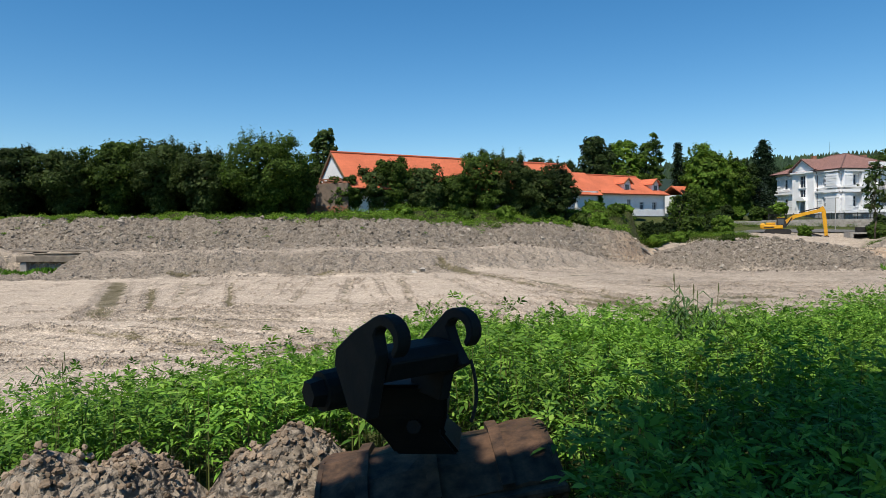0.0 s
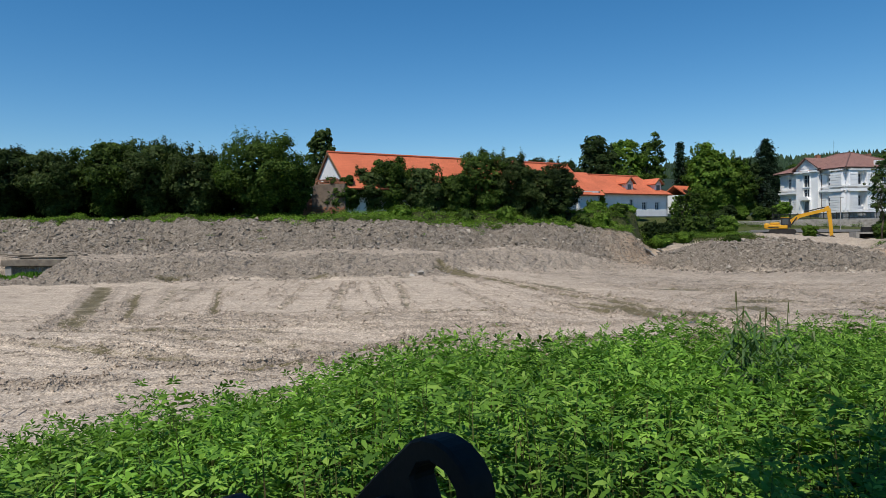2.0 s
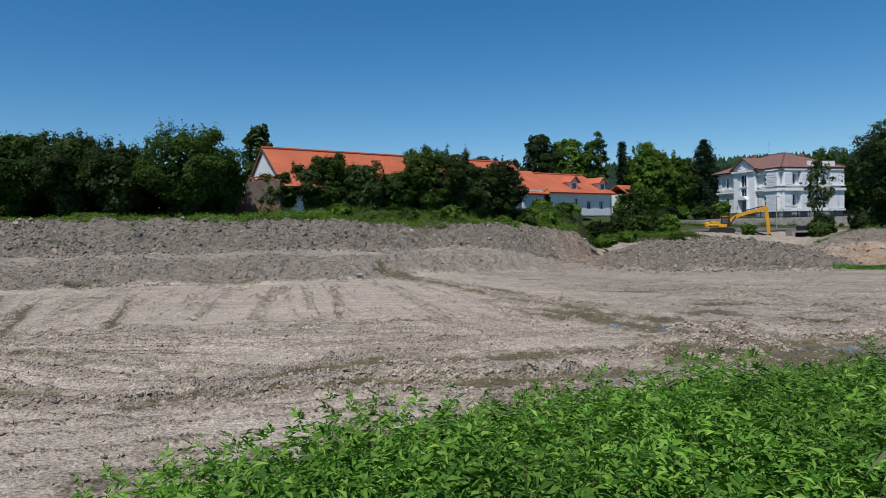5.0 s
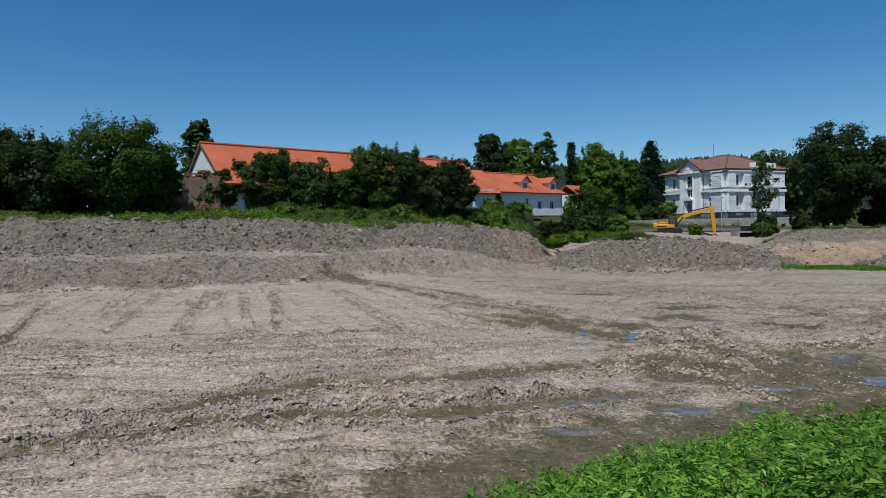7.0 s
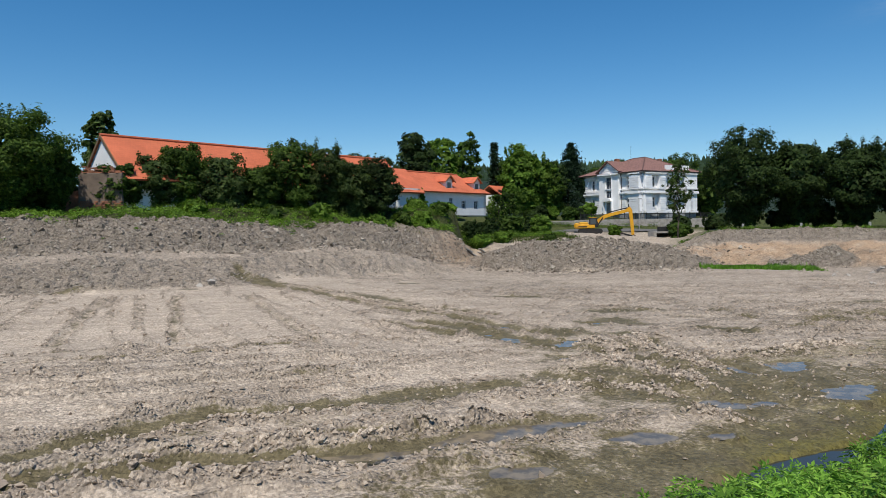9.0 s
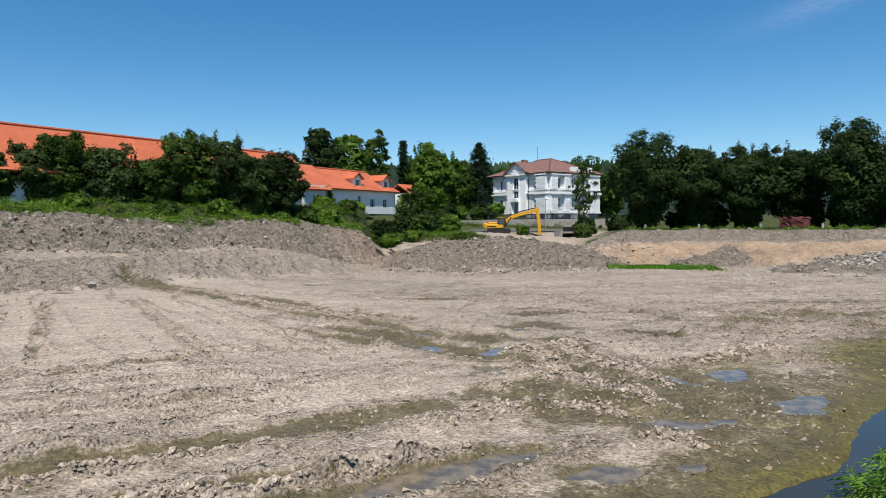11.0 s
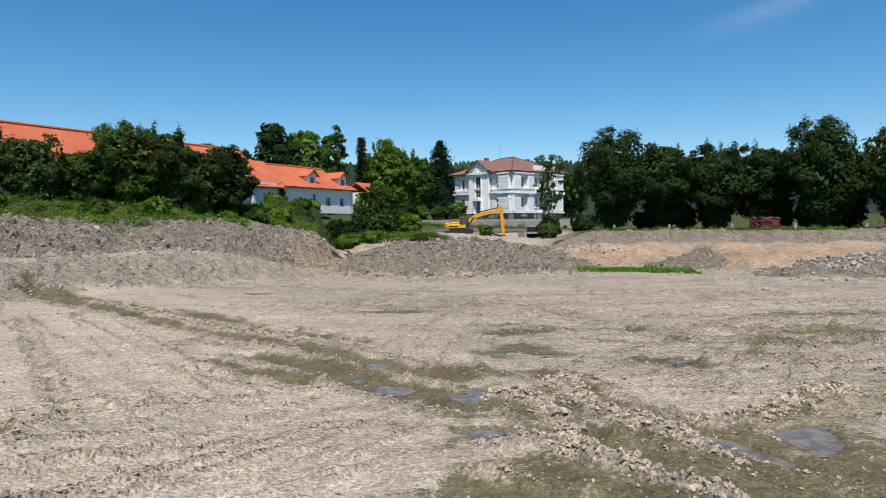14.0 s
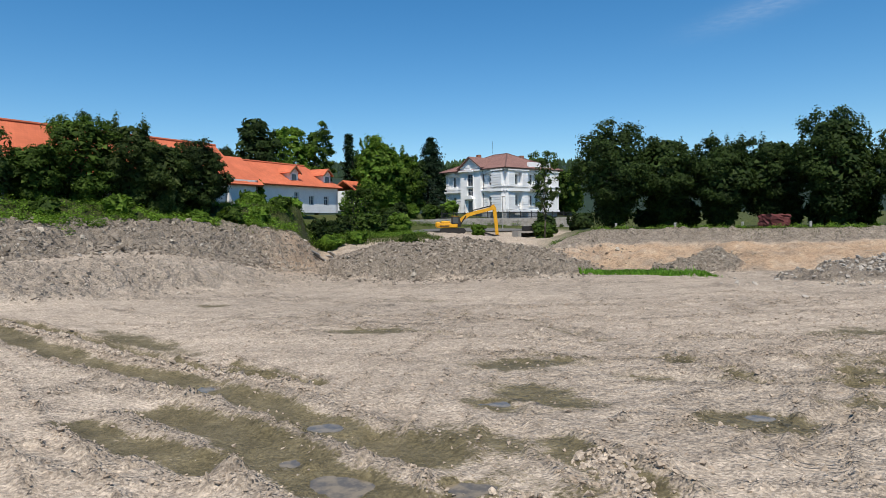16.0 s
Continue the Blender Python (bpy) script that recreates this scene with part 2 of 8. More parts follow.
def ground_material():
    m, n, l, b = material("bare_clay_ground", 0.95, 0.0, 0.15)
    co = n.new("ShaderNodeTexCoord").outputs["Object"]

    def attr(name):
        a = n.new("ShaderNodeAttribute")
        a.attribute_name = name
        return a.outputs["Fac"]
    big = noise_node(n, l, 0.12, 4.0, 0.6, co)
    mid = noise_node(n, l, 1.3, 6.0, 0.62, co)
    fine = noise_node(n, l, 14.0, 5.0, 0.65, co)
    grit = noise_node(n, l, 60.0, 2.0, 0.6, co)
    dry = ramp(n, l, mid.outputs["Fac"], [(0.30, (0.42, 0.347, 0.272)), (0.48, (0.478, 0.396, 0.312)), (0.72, (0.535, 0.447, 0.357))])
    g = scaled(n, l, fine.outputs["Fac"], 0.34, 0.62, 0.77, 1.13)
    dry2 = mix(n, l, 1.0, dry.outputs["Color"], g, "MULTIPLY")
    gb = scaled(n, l, big.outputs["Fac"], 0.3, 0.7, 0.9, 1.08)
    dry3 = mix(n, l, 1.0, dry2, gb, "MULTIPLY")
    streaks = []
    for turn, sx, sy in ((14, 0.22, 3.0), (98, 0.2, 2.6)):
        mp = n.new("ShaderNodeMapping")
        mp.inputs["Rotation"].default_value = (0, 0, radians(-turn))
        mp.inputs["Scale"].default_value = (sx, sy, 1)
        l.new(co, mp.inputs["Vector"])
        streaks.append(noise_node(n, l, 1.0, 0.5, 0.5, mp.outputs["Vector"]).outputs["Fac"])
    lay = mix(n, l, scaled(n, l, big.outputs["Fac"], 0.46, 0.54), streaks[0], streaks[1])
    dry3 = mix(n, l, 1.0, dry3, scaled(n, l, lay, 0.36, 0.60, 0.92, 1.05), "MULTIPLY")
    # crumbly rows and lips: shade among the clods is put into the colour
    dry3 = mix(n, l, 1.0, dry3, scaled(n, l, attr("crumb"), 0.25, 1.0, 1.0, 0.74), "MULTIPLY")
    # grey spoil heaps
    grey = ramp(n, l, mid.outputs["Fac"], [(0.3, (0.195, 0.163, 0.129)), (0.7, (0.355, 0.302, 0.243))])
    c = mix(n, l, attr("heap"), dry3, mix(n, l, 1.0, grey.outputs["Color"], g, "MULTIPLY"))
    # orange sand of the cut bank
    sand = ramp(n, l, mid.outputs["Fac"], [(0.3, (0.29, 0.208, 0.14)), (0.5, (0.40, 0.292, 0.20)), (0.7, (0.45, 0.352, 0.25))])
    tint = noise_node(n, l, 0.33, 4.0, 0.6, co)
    beds = ramp(n, l, tint.outputs["Fac"], [(0.34, (0.78, 0.82, 0.88)), (0.46, (0.94, 0.92, 0.90)), (0.54, (1.02, 0.98, 0.94)), (0.66, (1.05, 1.1, 1.16))])
    bank = mix(n, l, 1.0, sand.outputs["Color"], beds.outputs["Color"], "MULTIPLY")
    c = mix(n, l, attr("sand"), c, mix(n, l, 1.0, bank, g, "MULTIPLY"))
    # damp earth in the ruts
    wet = ramp(n, l, mid.outputs["Fac"], [(0.3, (0.108, 0.09, 0.048)), (0.7, (0.195, 0.163, 0.094))])
    edge = n.new("ShaderNodeMath")
    edge.operation = "ADD"
    l.new(attr("damp"), edge.inputs[0])
    ragged = n.new("ShaderNodeMath")
    ragged.operation = "ADD"
    l.new(scaled(n, l, fine.outputs["Fac"], 0.3, 0.7, -0.3, 0.3), ragged.inputs[0])
    l.new(scaled(n, l, mid.outputs["Fac"], 0.3, 0.7, 0.28, -0.28), ragged.inputs[1])
    l.new(ragged.outputs[0], edge.inputs[1])
    damp = scaled(n, l, edge.outputs[0], 0.36, 0.66)
    c = mix(n, l, damp, c, wet.outputs["Color"])
    # algae
    alg = ramp(n, l, mid.outputs["Fac"], [(0.3, (0.10, 0.092, 0.018)), (0.7, (0.175, 0.15, 0.05))])
    e2 = n.new("ShaderNodeMath")
    e2.operation = "ADD"
    l.new(attr("algae"), e2.inputs[0])
    l.new(scaled(n, l, mid.outputs["Fac"], 0.3, 0.7, -0.3, 0.3), e2.inputs[1])
    c = mix(n, l, scaled(n, l, e2.outputs[0], 0.35, 0.8), c, alg.outputs["Color"])
    # turf under the plants
    turf = ramp(n, l, mid.outputs["Fac"], [(0.3, (0.035, 0.05, 0.014)), (0.7, (0.09, 0.10, 0.035))])
    c = mix(n, l, attr("turf"), c, turf.outputs["Color"])
    for sc, lo, hi in ((24.0, 0.66, 1.25), (9.0, 0.87, 1.11)):
        cell = n.new("ShaderNodeTexVoronoi")
        cell.inputs["Scale"].default_value = sc
        jog = n.new("ShaderNodeVectorMath")
        jog.operation = "MULTIPLY_ADD"
        l.new(fine.outputs["Color"], jog.inputs[0])
        jog.inputs[1].default_value = (0.25 / sc, 0.25 / sc, 0.25 / sc)
        l.new(co, jog.inputs[2])
        l.new(jog.outputs[0], cell.inputs["Vector"])
        parts_ = n.new("ShaderNodeSeparateColor")
        l.new(cell.outputs["Color"], parts_.inputs["Color"])
        c = mix(n, l, 1.0, c, scaled(n, l, parts_.outputs[0], 0.0, 1.0, lo, hi), "MULTIPLY")
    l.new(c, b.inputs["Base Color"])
    l.new(scaled(n, l, damp, 0.0, 1.0, 0.95, 0.55), b.inputs["Roughness"])
    h = n.new("ShaderNodeMath")
    h.operation = "MULTIPLY_ADD"
    l.new(grit.outputs["Fac"], h.inputs[0])
    h.inputs[1].default_value = 0.2
    l.new(scaled(n, l, fine.outputs["Fac"], 0.0, 1.0, 0.0, 0.8), h.inputs[2])
    crumb, lump = n.new("ShaderNodeTexVoronoi"), n.new("ShaderNodeTexVoronoi")
    for vor, sc in ((crumb, 15.0), (lump, 5.0)):
        vor.inputs["Scale"].default_value = sc
        wob = n.new("ShaderNodeVectorMath")
        wob.operation = "MULTIPLY_ADD"
        l.new(fine.outputs["Color"], wob.inputs[0])
        wob.inputs[1].default_value = (0.25 / sc, 0.25 / sc, 0.25 / sc)
        l.new(co, wob.inputs[2])
        l.new(wob.outputs[0], vor.inputs["Vector"])
    c1 = scaled(n, l, crumb.outputs["Distance"], 0.0, 0.6, 0.75, 0.0)
    c2 = scaled(n, l, lump.outputs["Distance"], 0.0, 0.6, 1.0, 0.0)
    patchy = scaled(n, l, mid.outputs["Fac"], 0.42, 0.62)
    c3 = n.new("ShaderNodeMath")
    c3.operation = "MULTIPLY_ADD"
    l.new(c2, c3.inputs[0]), l.new(patchy, c3.inputs[1]), l.new(c1, c3.inputs[2])
    tot = n.new("ShaderNodeMath")
    tot.operation = "MULTIPLY_ADD"
    l.new(c3.outputs[0], tot.inputs[0])
    crumbly = n.new("ShaderNodeMath")
    crumbly.operation = "MULTIPLY"
    l.new(scaled(n, l, damp, 0.0, 1.0, 1.0, 0.4), crumbly.inputs[0])
    l.new(scaled(n, l, attr("crumb"), 0.0, 1.0, 0.32, 1.3), crumbly.inputs[1])
    l.new(crumbly.outputs[0], tot.inputs[1])
    l.new(h.outputs[0], tot.inputs[2])
    # broken earth of the heaps: lumps of all sizes
    spoil = noise_node(n, l, 2.4, 3.0, 0.6, co)
    vor = n.new("ShaderNodeTexVoronoi")
    vor.inputs["Scale"].default_value = 2.6
    sway = n.new("ShaderNodeVectorMath")
    sway.operation = "MULTIPLY_ADD"
    l.new(mid.outputs["Color"], sway.inputs[0])
    sway.inputs[1].default_value = (0.6, 0.6, 0.6)
    l.new(co, sway.inputs[2])
    l.new(sway.outputs[0], vor.inputs["Vector"])
    both = n.new("ShaderNodeMath")
    both.operation = "ADD"
    l.new(scaled(n, l, vor.outputs["Distance"], 0.0, 0.8, 3.0, 0.0), both.inputs[0])
    l.new(scaled(n, l, spoil.outputs["Fac"], 0.25, 0.75, 0.0, 5.0), both.inputs[1])
    chunk = n.new("ShaderNodeMath")
    chunk.operation = "MULTIPLY"
    l.new(both.outputs[0], chunk.inputs[0])
    l.new(scaled(n, l, attr("heap"), 0.2, 0.7), chunk.inputs[1])
    addc = n.new("ShaderNodeMath")
    addc.operation = "ADD"
    l.new(chunk.outputs[0], addc.inputs[0]), l.new(tot.outputs[0], addc.inputs[1])
    # bars pressed into the clay by crawler tracks
    wave = n.new("ShaderNodeMath")
    wave.operation = "SINE"
    l.new(scaled(n, l, attr("run"), 0.0, 1.0, 0.0, 28.0), wave.inputs[0])
    lug = n.new("ShaderNodeMath")
    lug.operation = "MULTIPLY"
    l.new(scaled(n, l, wave.outputs[0], -0.4, 0.5, 0.0, 1.3), lug.inputs[0])
    l.new(attr("tread"), lug.inputs[1])
    alls = n.new("ShaderNodeMath")
    alls.operation = "ADD"
    l.new(addc.outputs[0], alls.inputs[0]), l.new(lug.outputs[0], alls.inputs[1])
    bump(n, l, b, alls.outputs[0], 1.0, 0.062)
    return m


M_ground = ground_material()
M_crumbs = plain("dry_clay_crumbs", (0.44, 0.36, 0.283), (0.30, 0.243, 0.187), rough=0.95, spec=0.1, scale=3, fine=30, relief=0.6, depth=0.01)

M_water, _n, _l, _b = material("muddy_puddle_water", 0.09, 0.0, 0.5)
_b.inputs["IOR"].default_value = 1.33
_mud = noise_node(_n, _l, 3.5, 4.0, 0.6, _n.new("ShaderNodeTexCoord").outputs["Object"])
_l.new(ramp(_n, _l, _mud.outputs["Fac"], [(0.42, (0.105, 0.09, 0.07)), (0.60, (0.21, 0.17, 0.115))]).outputs["Color"], _b.inputs["Base Color"])
_w = noise_node(_n, _l, 9.0, 2.0, 0.5, _n.new("ShaderNodeTexCoord").outputs["Object"])
bump(_n, _l, _b, _w.outputs["Fac"], 0.05, 0.01)


M_ditch, _n, _l, _b = material("dark_ditch_water", 0.03, 0.0, 0.5)
_b.inputs["IOR"].default_value = 1.33
_b.inputs["Base Color"].default_value = (0.035, 0.035, 0.028, 1)
_w = noise_node(_n, _l, 7.0, 2.0, 0.5, _n.new("ShaderNodeTexCoord").outputs["Object"])
bump(_n, _l, _b, _w.outputs["Fac"], 0.05, 0.01)


# ---------------------------------------------------------------- helpers for building
def mesh_from(name, verts, faces, mat=None, smooth=False):
    """A mesh from numpy arrays; faces is (n, 3) or (n, 4)."""
    verts, faces = np.asarray(verts, np.float32), np.asarray(faces, np.int32)
    me = bpy.data.meshes.new(name)
    k = faces.shape[1]
    me.vertices.add(len(verts))
    me.vertices.foreach_set("co", verts.ravel())
    me.loops.add(faces.size)
    me.loops.foreach_set("vertex_index", faces.ravel())
    me.polygons.add(len(faces))
    me.polygons.foreach_set("loop_start", np.arange(0, faces.size, k, dtype=np.int32))
    me.polygons.foreach_set("use_smooth", np.full(len(faces), smooth, dtype=bool))
    me.update(calc_edges=True)
    if mat:
        me.materials.append(mat)
    return me


def part(name, bm, mat, parent=None, label=""):
    """Links a bmesh as one mesh object under a thing or under a part."""
    me = bpy.data.meshes.new(name)
    bm.normal_update()
    bm.to_mesh(me)
    bm.free()
    me.materials.append(mat)
    ob = new(name, me)
    if parent is not None:
        ob.parent = parent
    if label:
        ob["label"] = label
    return ob


def box(bm, x0, x1, y0, y1, z0, z1, m=None, bev=0.0):
    made = bmesh.ops.create_cube(bm, size=1.0)["verts"]
    for v in made:
        v.co = Vector((x0 + (v.co.x + 0.5) * (x1 - x0), y0 + (v.co.y + 0.5) * (y1 - y0), z0 + (v.co.z + 0.5) * (z1 - z0)))
    if bev > 0:
        edges = {e for v in made for e in v.link_edges}
        out = bmesh.ops.bevel(bm, geom=list(edges), offset=bev, segments=1, affect="EDGES")
        made = list({v for f in out["faces"] for v in f.verts} | {v for v in made if v.is_valid})
    if m is not None:
        for v in made:
            v.co = m @ v.co
    return made


def boxed(name, dims, mat, parent=None, label="", bev=0.0, m=None):
    bm = bmesh.new()
    box(bm, *dims, m=m, bev=bev)
    return part(name, bm, mat, parent, label)


def rod(bm, a, b, r, r2=None, seg=10):
    """A round bar from a to b."""
    a, b = Vector(a), Vector(b)
    r2 = r if r2 is None else r2
    q = (b - a).to_track_quat("Z", "Y").to_matrix()
    rings = []
    for p, rad in ((a, r), (b, r2)):
        rings.append([bm.verts.new(p + q @ Vector((rad * math.cos(2 * math.pi * i / seg), rad * math.sin(2 * math.pi * i / seg), 0))) for i in range(seg)])
    for i in range(seg):
        j = (i + 1) % seg
        bm.faces.new((rings[0][i], rings[0][j], rings[1][j], rings[1][i]))
    bm.faces.new(rings[0][::-1])
    bm.faces.new(rings[1])


def prism(bm, outline, axis_from, axis_to):
    """A flat outline (list of Vectors) swept from one offset to another."""
    a = [bm.verts.new(p + axis_from) for p in outline]
    b = [bm.verts.new(p + axis_to) for p in outline]
    k = len(outline)
    fa, fb = bm.faces.new(a[::-1]), bm.faces.new(b)
    for i in range(k):
        j = (i + 1) % k
        bm.faces.new((a[i], a[j], b[j], b[i]))
    bmesh.ops.recalc_face_normals(bm, faces=bm.faces[:])


def empty(name, m=None):
    ob = new(name)
    ob.empty_display_size = 0.2
    if m is not None:
        ob.matrix_world = m
    return ob


# ---------------------------------------------------------------- noise on arrays
def lattice(ix, iy, seed):
    h = (ix * 374761393 + iy * 668265263 + seed * 974711) & 0xFFFFFFFF
    h = ((h ^ (h >> 13)) * 1274126177) & 0xFFFFFFFF
    h = (h ^ (h >> 16)) & 0xFFFFFF
    return h / float(0xFFFFFF)


def vnoise(x, y, seed=0):
    fx, fy = np.floor(x), np.floor(y)
    ix, iy = fx.astype(np.int64), fy.astype(np.int64)
    u, v = x - fx, y - fy
    u, v = u * u * (3 - 2 * u), v * v * (3 - 2 * v)
    a, b = lattice(ix, iy, seed), lattice(ix + 1, iy, seed)
    c, d = lattice(ix, iy + 1, seed), lattice(ix + 1, iy + 1, seed)
    return (a * (1 - u) + b * u) * (1 - v) + (c * (1 - u) + d * u) * v


def fbm(x, y, seed=0, octaves=4, gain=0.5):
    out, amp, tot = np.zeros_like(x, dtype=float), 1.0, 0.0
    for i in range(octaves):
        out += amp * (vnoise(x * 2 ** i + 17.3 * i, y * 2 ** i - 9.1 * i, seed + i) - 0.5)
        tot += amp
        amp *= gain
    return out * 2 / tot


def clods(x, y, cell, seed=0, fill=0.7):
    """Lumps lying beside one another: the height of the tallest lump over each point, 0 to 1."""
    gx, gy = x / cell, y / cell
    ix, iy = np.floor(gx).astype(np.int64), np.floor(gy).astype(np.int64)
    out = np.zeros_like(x, dtype=float)
    for dx in (-1, 0, 1):
        for dy in (-1, 0, 1):
            cx, cy = ix + dx, iy + dy
            px = cx + lattice(cx, cy, seed)
            py = cy + lattice(cx, cy, seed + 1)
            r = 0.25 + 0.6 * lattice(cx, cy, seed + 2) ** 2
            on = lattice(cx, cy, seed + 3) < fill
            d2 = ((gx - px) ** 2 + (gy - py) ** 2) / (r * r)
            h = np.where(on, r * np.sqrt(np.clip(1 - d2, 0, 1)), 0)
            out = np.maximum(out, h)
    return out


def smooth(v, lo, hi):
    t = np.clip((v - lo) / (hi - lo), 0, 1)
    return t * t * (3 - 2 * t)


def along(x, y, line, sides=False):
    """Distance to a bent line, how far along it (0 to 1), and on which side."""
    best, where, done = np.full(x.shape, 1e9), np.zeros(x.shape), 0.0
    hand = np.ones(x.shape)
    lens = [math.dist(a, b) for a, b in zip(line, line[1:])]
    for (ax, ay), (bx, by), ln in zip(line, line[1:], lens):
        t = np.clip(((x - ax) * (bx - ax) + (y - ay) * (by - ay)) / ln ** 2, 0, 1)
        d = np.hypot(x - ax - t * (bx - ax), y - ay - t * (by - ay))
        near = d < best
        best = np.where(near, d, best)
        hand = np.where(near, np.sign((bx - ax) * (y - ay) - (by - ay) * (x - ax)), hand)
        where = np.where(near, (done + t * ln) / sum(lens), where)
        done += ln
    return (best, where, hand) if sides else (best, where)


# ---------------------------------------------------------------- the lie of the land
# ruts: line, half width, depth, dampness
RUTS = [
    ([(-3.7, 52.3), (0.2, 44.1), (2.6, 39.9), (4.8, 37.0), (6.2, 34.3), (7.2, 31.8), (7.9, 30.2), (8.7, 28.3)], 0.50, 0.24, 1.05),
    ([(-3.9, 53.5), (-0.1, 47.0), (2.4, 43.6), (4.2, 40.6), (5.6, 37.9), (7.7, 35.3)], 0.22, 0.26, 0.9),
    ([(6.1, 38.5), (7.1, 36.4), (7.9, 34.9)], 0.26, 0.20, 0.9),
    ([(4.1, 34.9), (5.0, 33.4), (6.0, 31.3), (6.4, 29.6), (6.9, 28.2), (7.7, 26.5)], 0.50, 0.22, 1.05),
    ([(3.0, 33.7), (4.1, 32.0), (5.3, 30.6)], 0.36, 0.16, 0.95),
    ([(-3.9, 20.0), (-3.1, 20.6), (-1.2, 21.9), (1.4, 22.3), (3.7, 22.7), (5.0, 22.8)], 0.42, 0.18, 0.95),
    ([(-14, 20.2), (-9.3, 19.3), (-6.9, 18.9), (-5.1, 19.2), (-3.4, 20.4)], 0.24, 0.18, 0.5),
    ([(-6, 18.6), (-2.3, 19.5), (-0.5, 20.0), (1.2, 20.15), (3.0, 20.25)], 0.24, 0.22, 0.85),
    ([(-6, 17.9), (-1.5, 19.05), (-0.2, 19.2), (1.0, 19.05), (1.9, 19.2), (2.8, 19.45), (4.3, 19.8)], 0.30, 0.24, 1.05),
    ([(-4.4, 26.0), (-3.0, 26.4), (-2.1, 26.9), (-1.0, 27.4), (0.3, 27.4)], 0.17, 0.26, 1.0),
    ([(-23.5, 43), (-12.8, 22.4)], 0.46, 0.14, 0.72),
    ([(-18.5, 37.5), (-12.4, 25.2)], 0.14, 0.22, 0.9),
    ([(-15.5, 41.2), (-10.0, 26.7)], 0.13, 0.2, 0.8),
    ([(16.9, 41.1), (16.8, 36.7)], 0.2, 0.16, 0.7),
    ([(19.0, 31.1), (19.0, 29.3), (19.5, 27.9)], 0.35, 0.16, 0.8),
    ([(-14, 22.6), (-11.3, 21.7), (-9.5, 22.2), (-6, 22.6)], 0.2, 0.14, 0.6),
    ([(-12, 22.3), (-6, 20.9), (-2, 20.6), (2.0, 21.6), (4.5, 23.0)], 0.35, 0.10, 0.35),
    ([(16.2, 34.4), (16.6, 32.5), (16.0, 30.4)], 0.30, 0.16, 0.6),
    ([(17.6, 43.0), (17.3, 39.5), (17.0, 36.6)], 0.25, 0.10, 0.3),
    ([(13.5, 33.0), (15.5, 31.4), (18.5, 29.0), (24.0, 27.5)], 0.40, 0.14, 0.5),
    ([(10.2, 30.2), (9.7, 27.0), (9.2, 24.2), (8.9, 21.4), (8.6, 19.2)], 0.40, 0.18, 0.9),
    ([(8.4, 27.0), (8.0, 24.4), (8.2, 22.0), (8.4, 19.6)], 0.40, 0.18, 0.9),
    ([(5.2, 24.0), (6.4, 22.2), (7.2, 20.8), (7.8, 19.2)], 0.40, 0.16, 0.9),
    ([(-15.5, 25.0), (-10, 24.2), (-5, 24.8), (-1, 25.6)], 0.28, 0.08, 0.15),
    ([(-18, 27.8), (-12, 25.6), (-8.5, 24.9)], 0.30, 0.09, 0.35),
    ([(-14.2, 23.2), (-10, 21.6), (-6.5, 20.6)], 0.32, 0.09, 0.4),
    ([(-20.5, 41), (-15.0, 30.0)], 0.20, 0.10, 0.4),
    ([(-11.0, 44), (-8.2, 29.0)], 0.12, 0.12, 0.5),
    ([(-8.6, 44), (-6.0, 28.8)], 0.16, 0.10, 0.45),
    ([(-5.5, 44), (-2.9, 28.5)], 0.12, 0.10, 0.5),
    ([(-2.2, 43), (0.9, 27.0)], 0.14, 0.10, 0.5),
    ([(-18.6, 42), (-13.4, 29.5)], 0.18, 0.10, 0.5),
    ([(-7.0, 44), (-4.4, 31.0)], 0.09, 0.08, 0.4),
    ([(-17, 29.5), (-9, 27.6), (-1.5, 28.4), (3.0, 30.0)], 0.10, 0.08, 0.35),
    ([(-16, 26.8), (-8, 26.0), (0, 27.8), (5.0, 30.4)], 0.10, 0.08, 0.4),
    ([(-12, 23.6), (-5, 23.2), (1, 24.6), (5.6, 27.4)], 0.12, 0.08, 0.4),
    ([(9.5, 45), (14, 39.5), (21, 35), (30, 31.5)], 0.14, 0.08, 0.4),
    ([(11.5, 37.5), (16, 34), (22, 31), (30, 28.5)], 0.16, 0.08, 0.45),
    ([(18.5, 36.5), (22.5, 33.8), (28, 31)], 0.3, 0.10, 0.5),
    ([(8.5, 47.5), (16, 45), (26, 42)], 0.12, 0.06, 0.4),
    ([(19, 27.2), (24, 26.4), (30, 27.5)], 0.35, 0.1, 0.6),
    ([(12, 46), (20, 41.5), (30, 37.5), (44, 33)], 0.22, 0.05, 0.1),
    ([(14, 49), (24, 44.5), (36, 40), (48, 36.5)], 0.22, 0.05, 0.1),
    ([(15, 54), (19.5, 50.5)], 0.30, 0.06, 0.6),
]
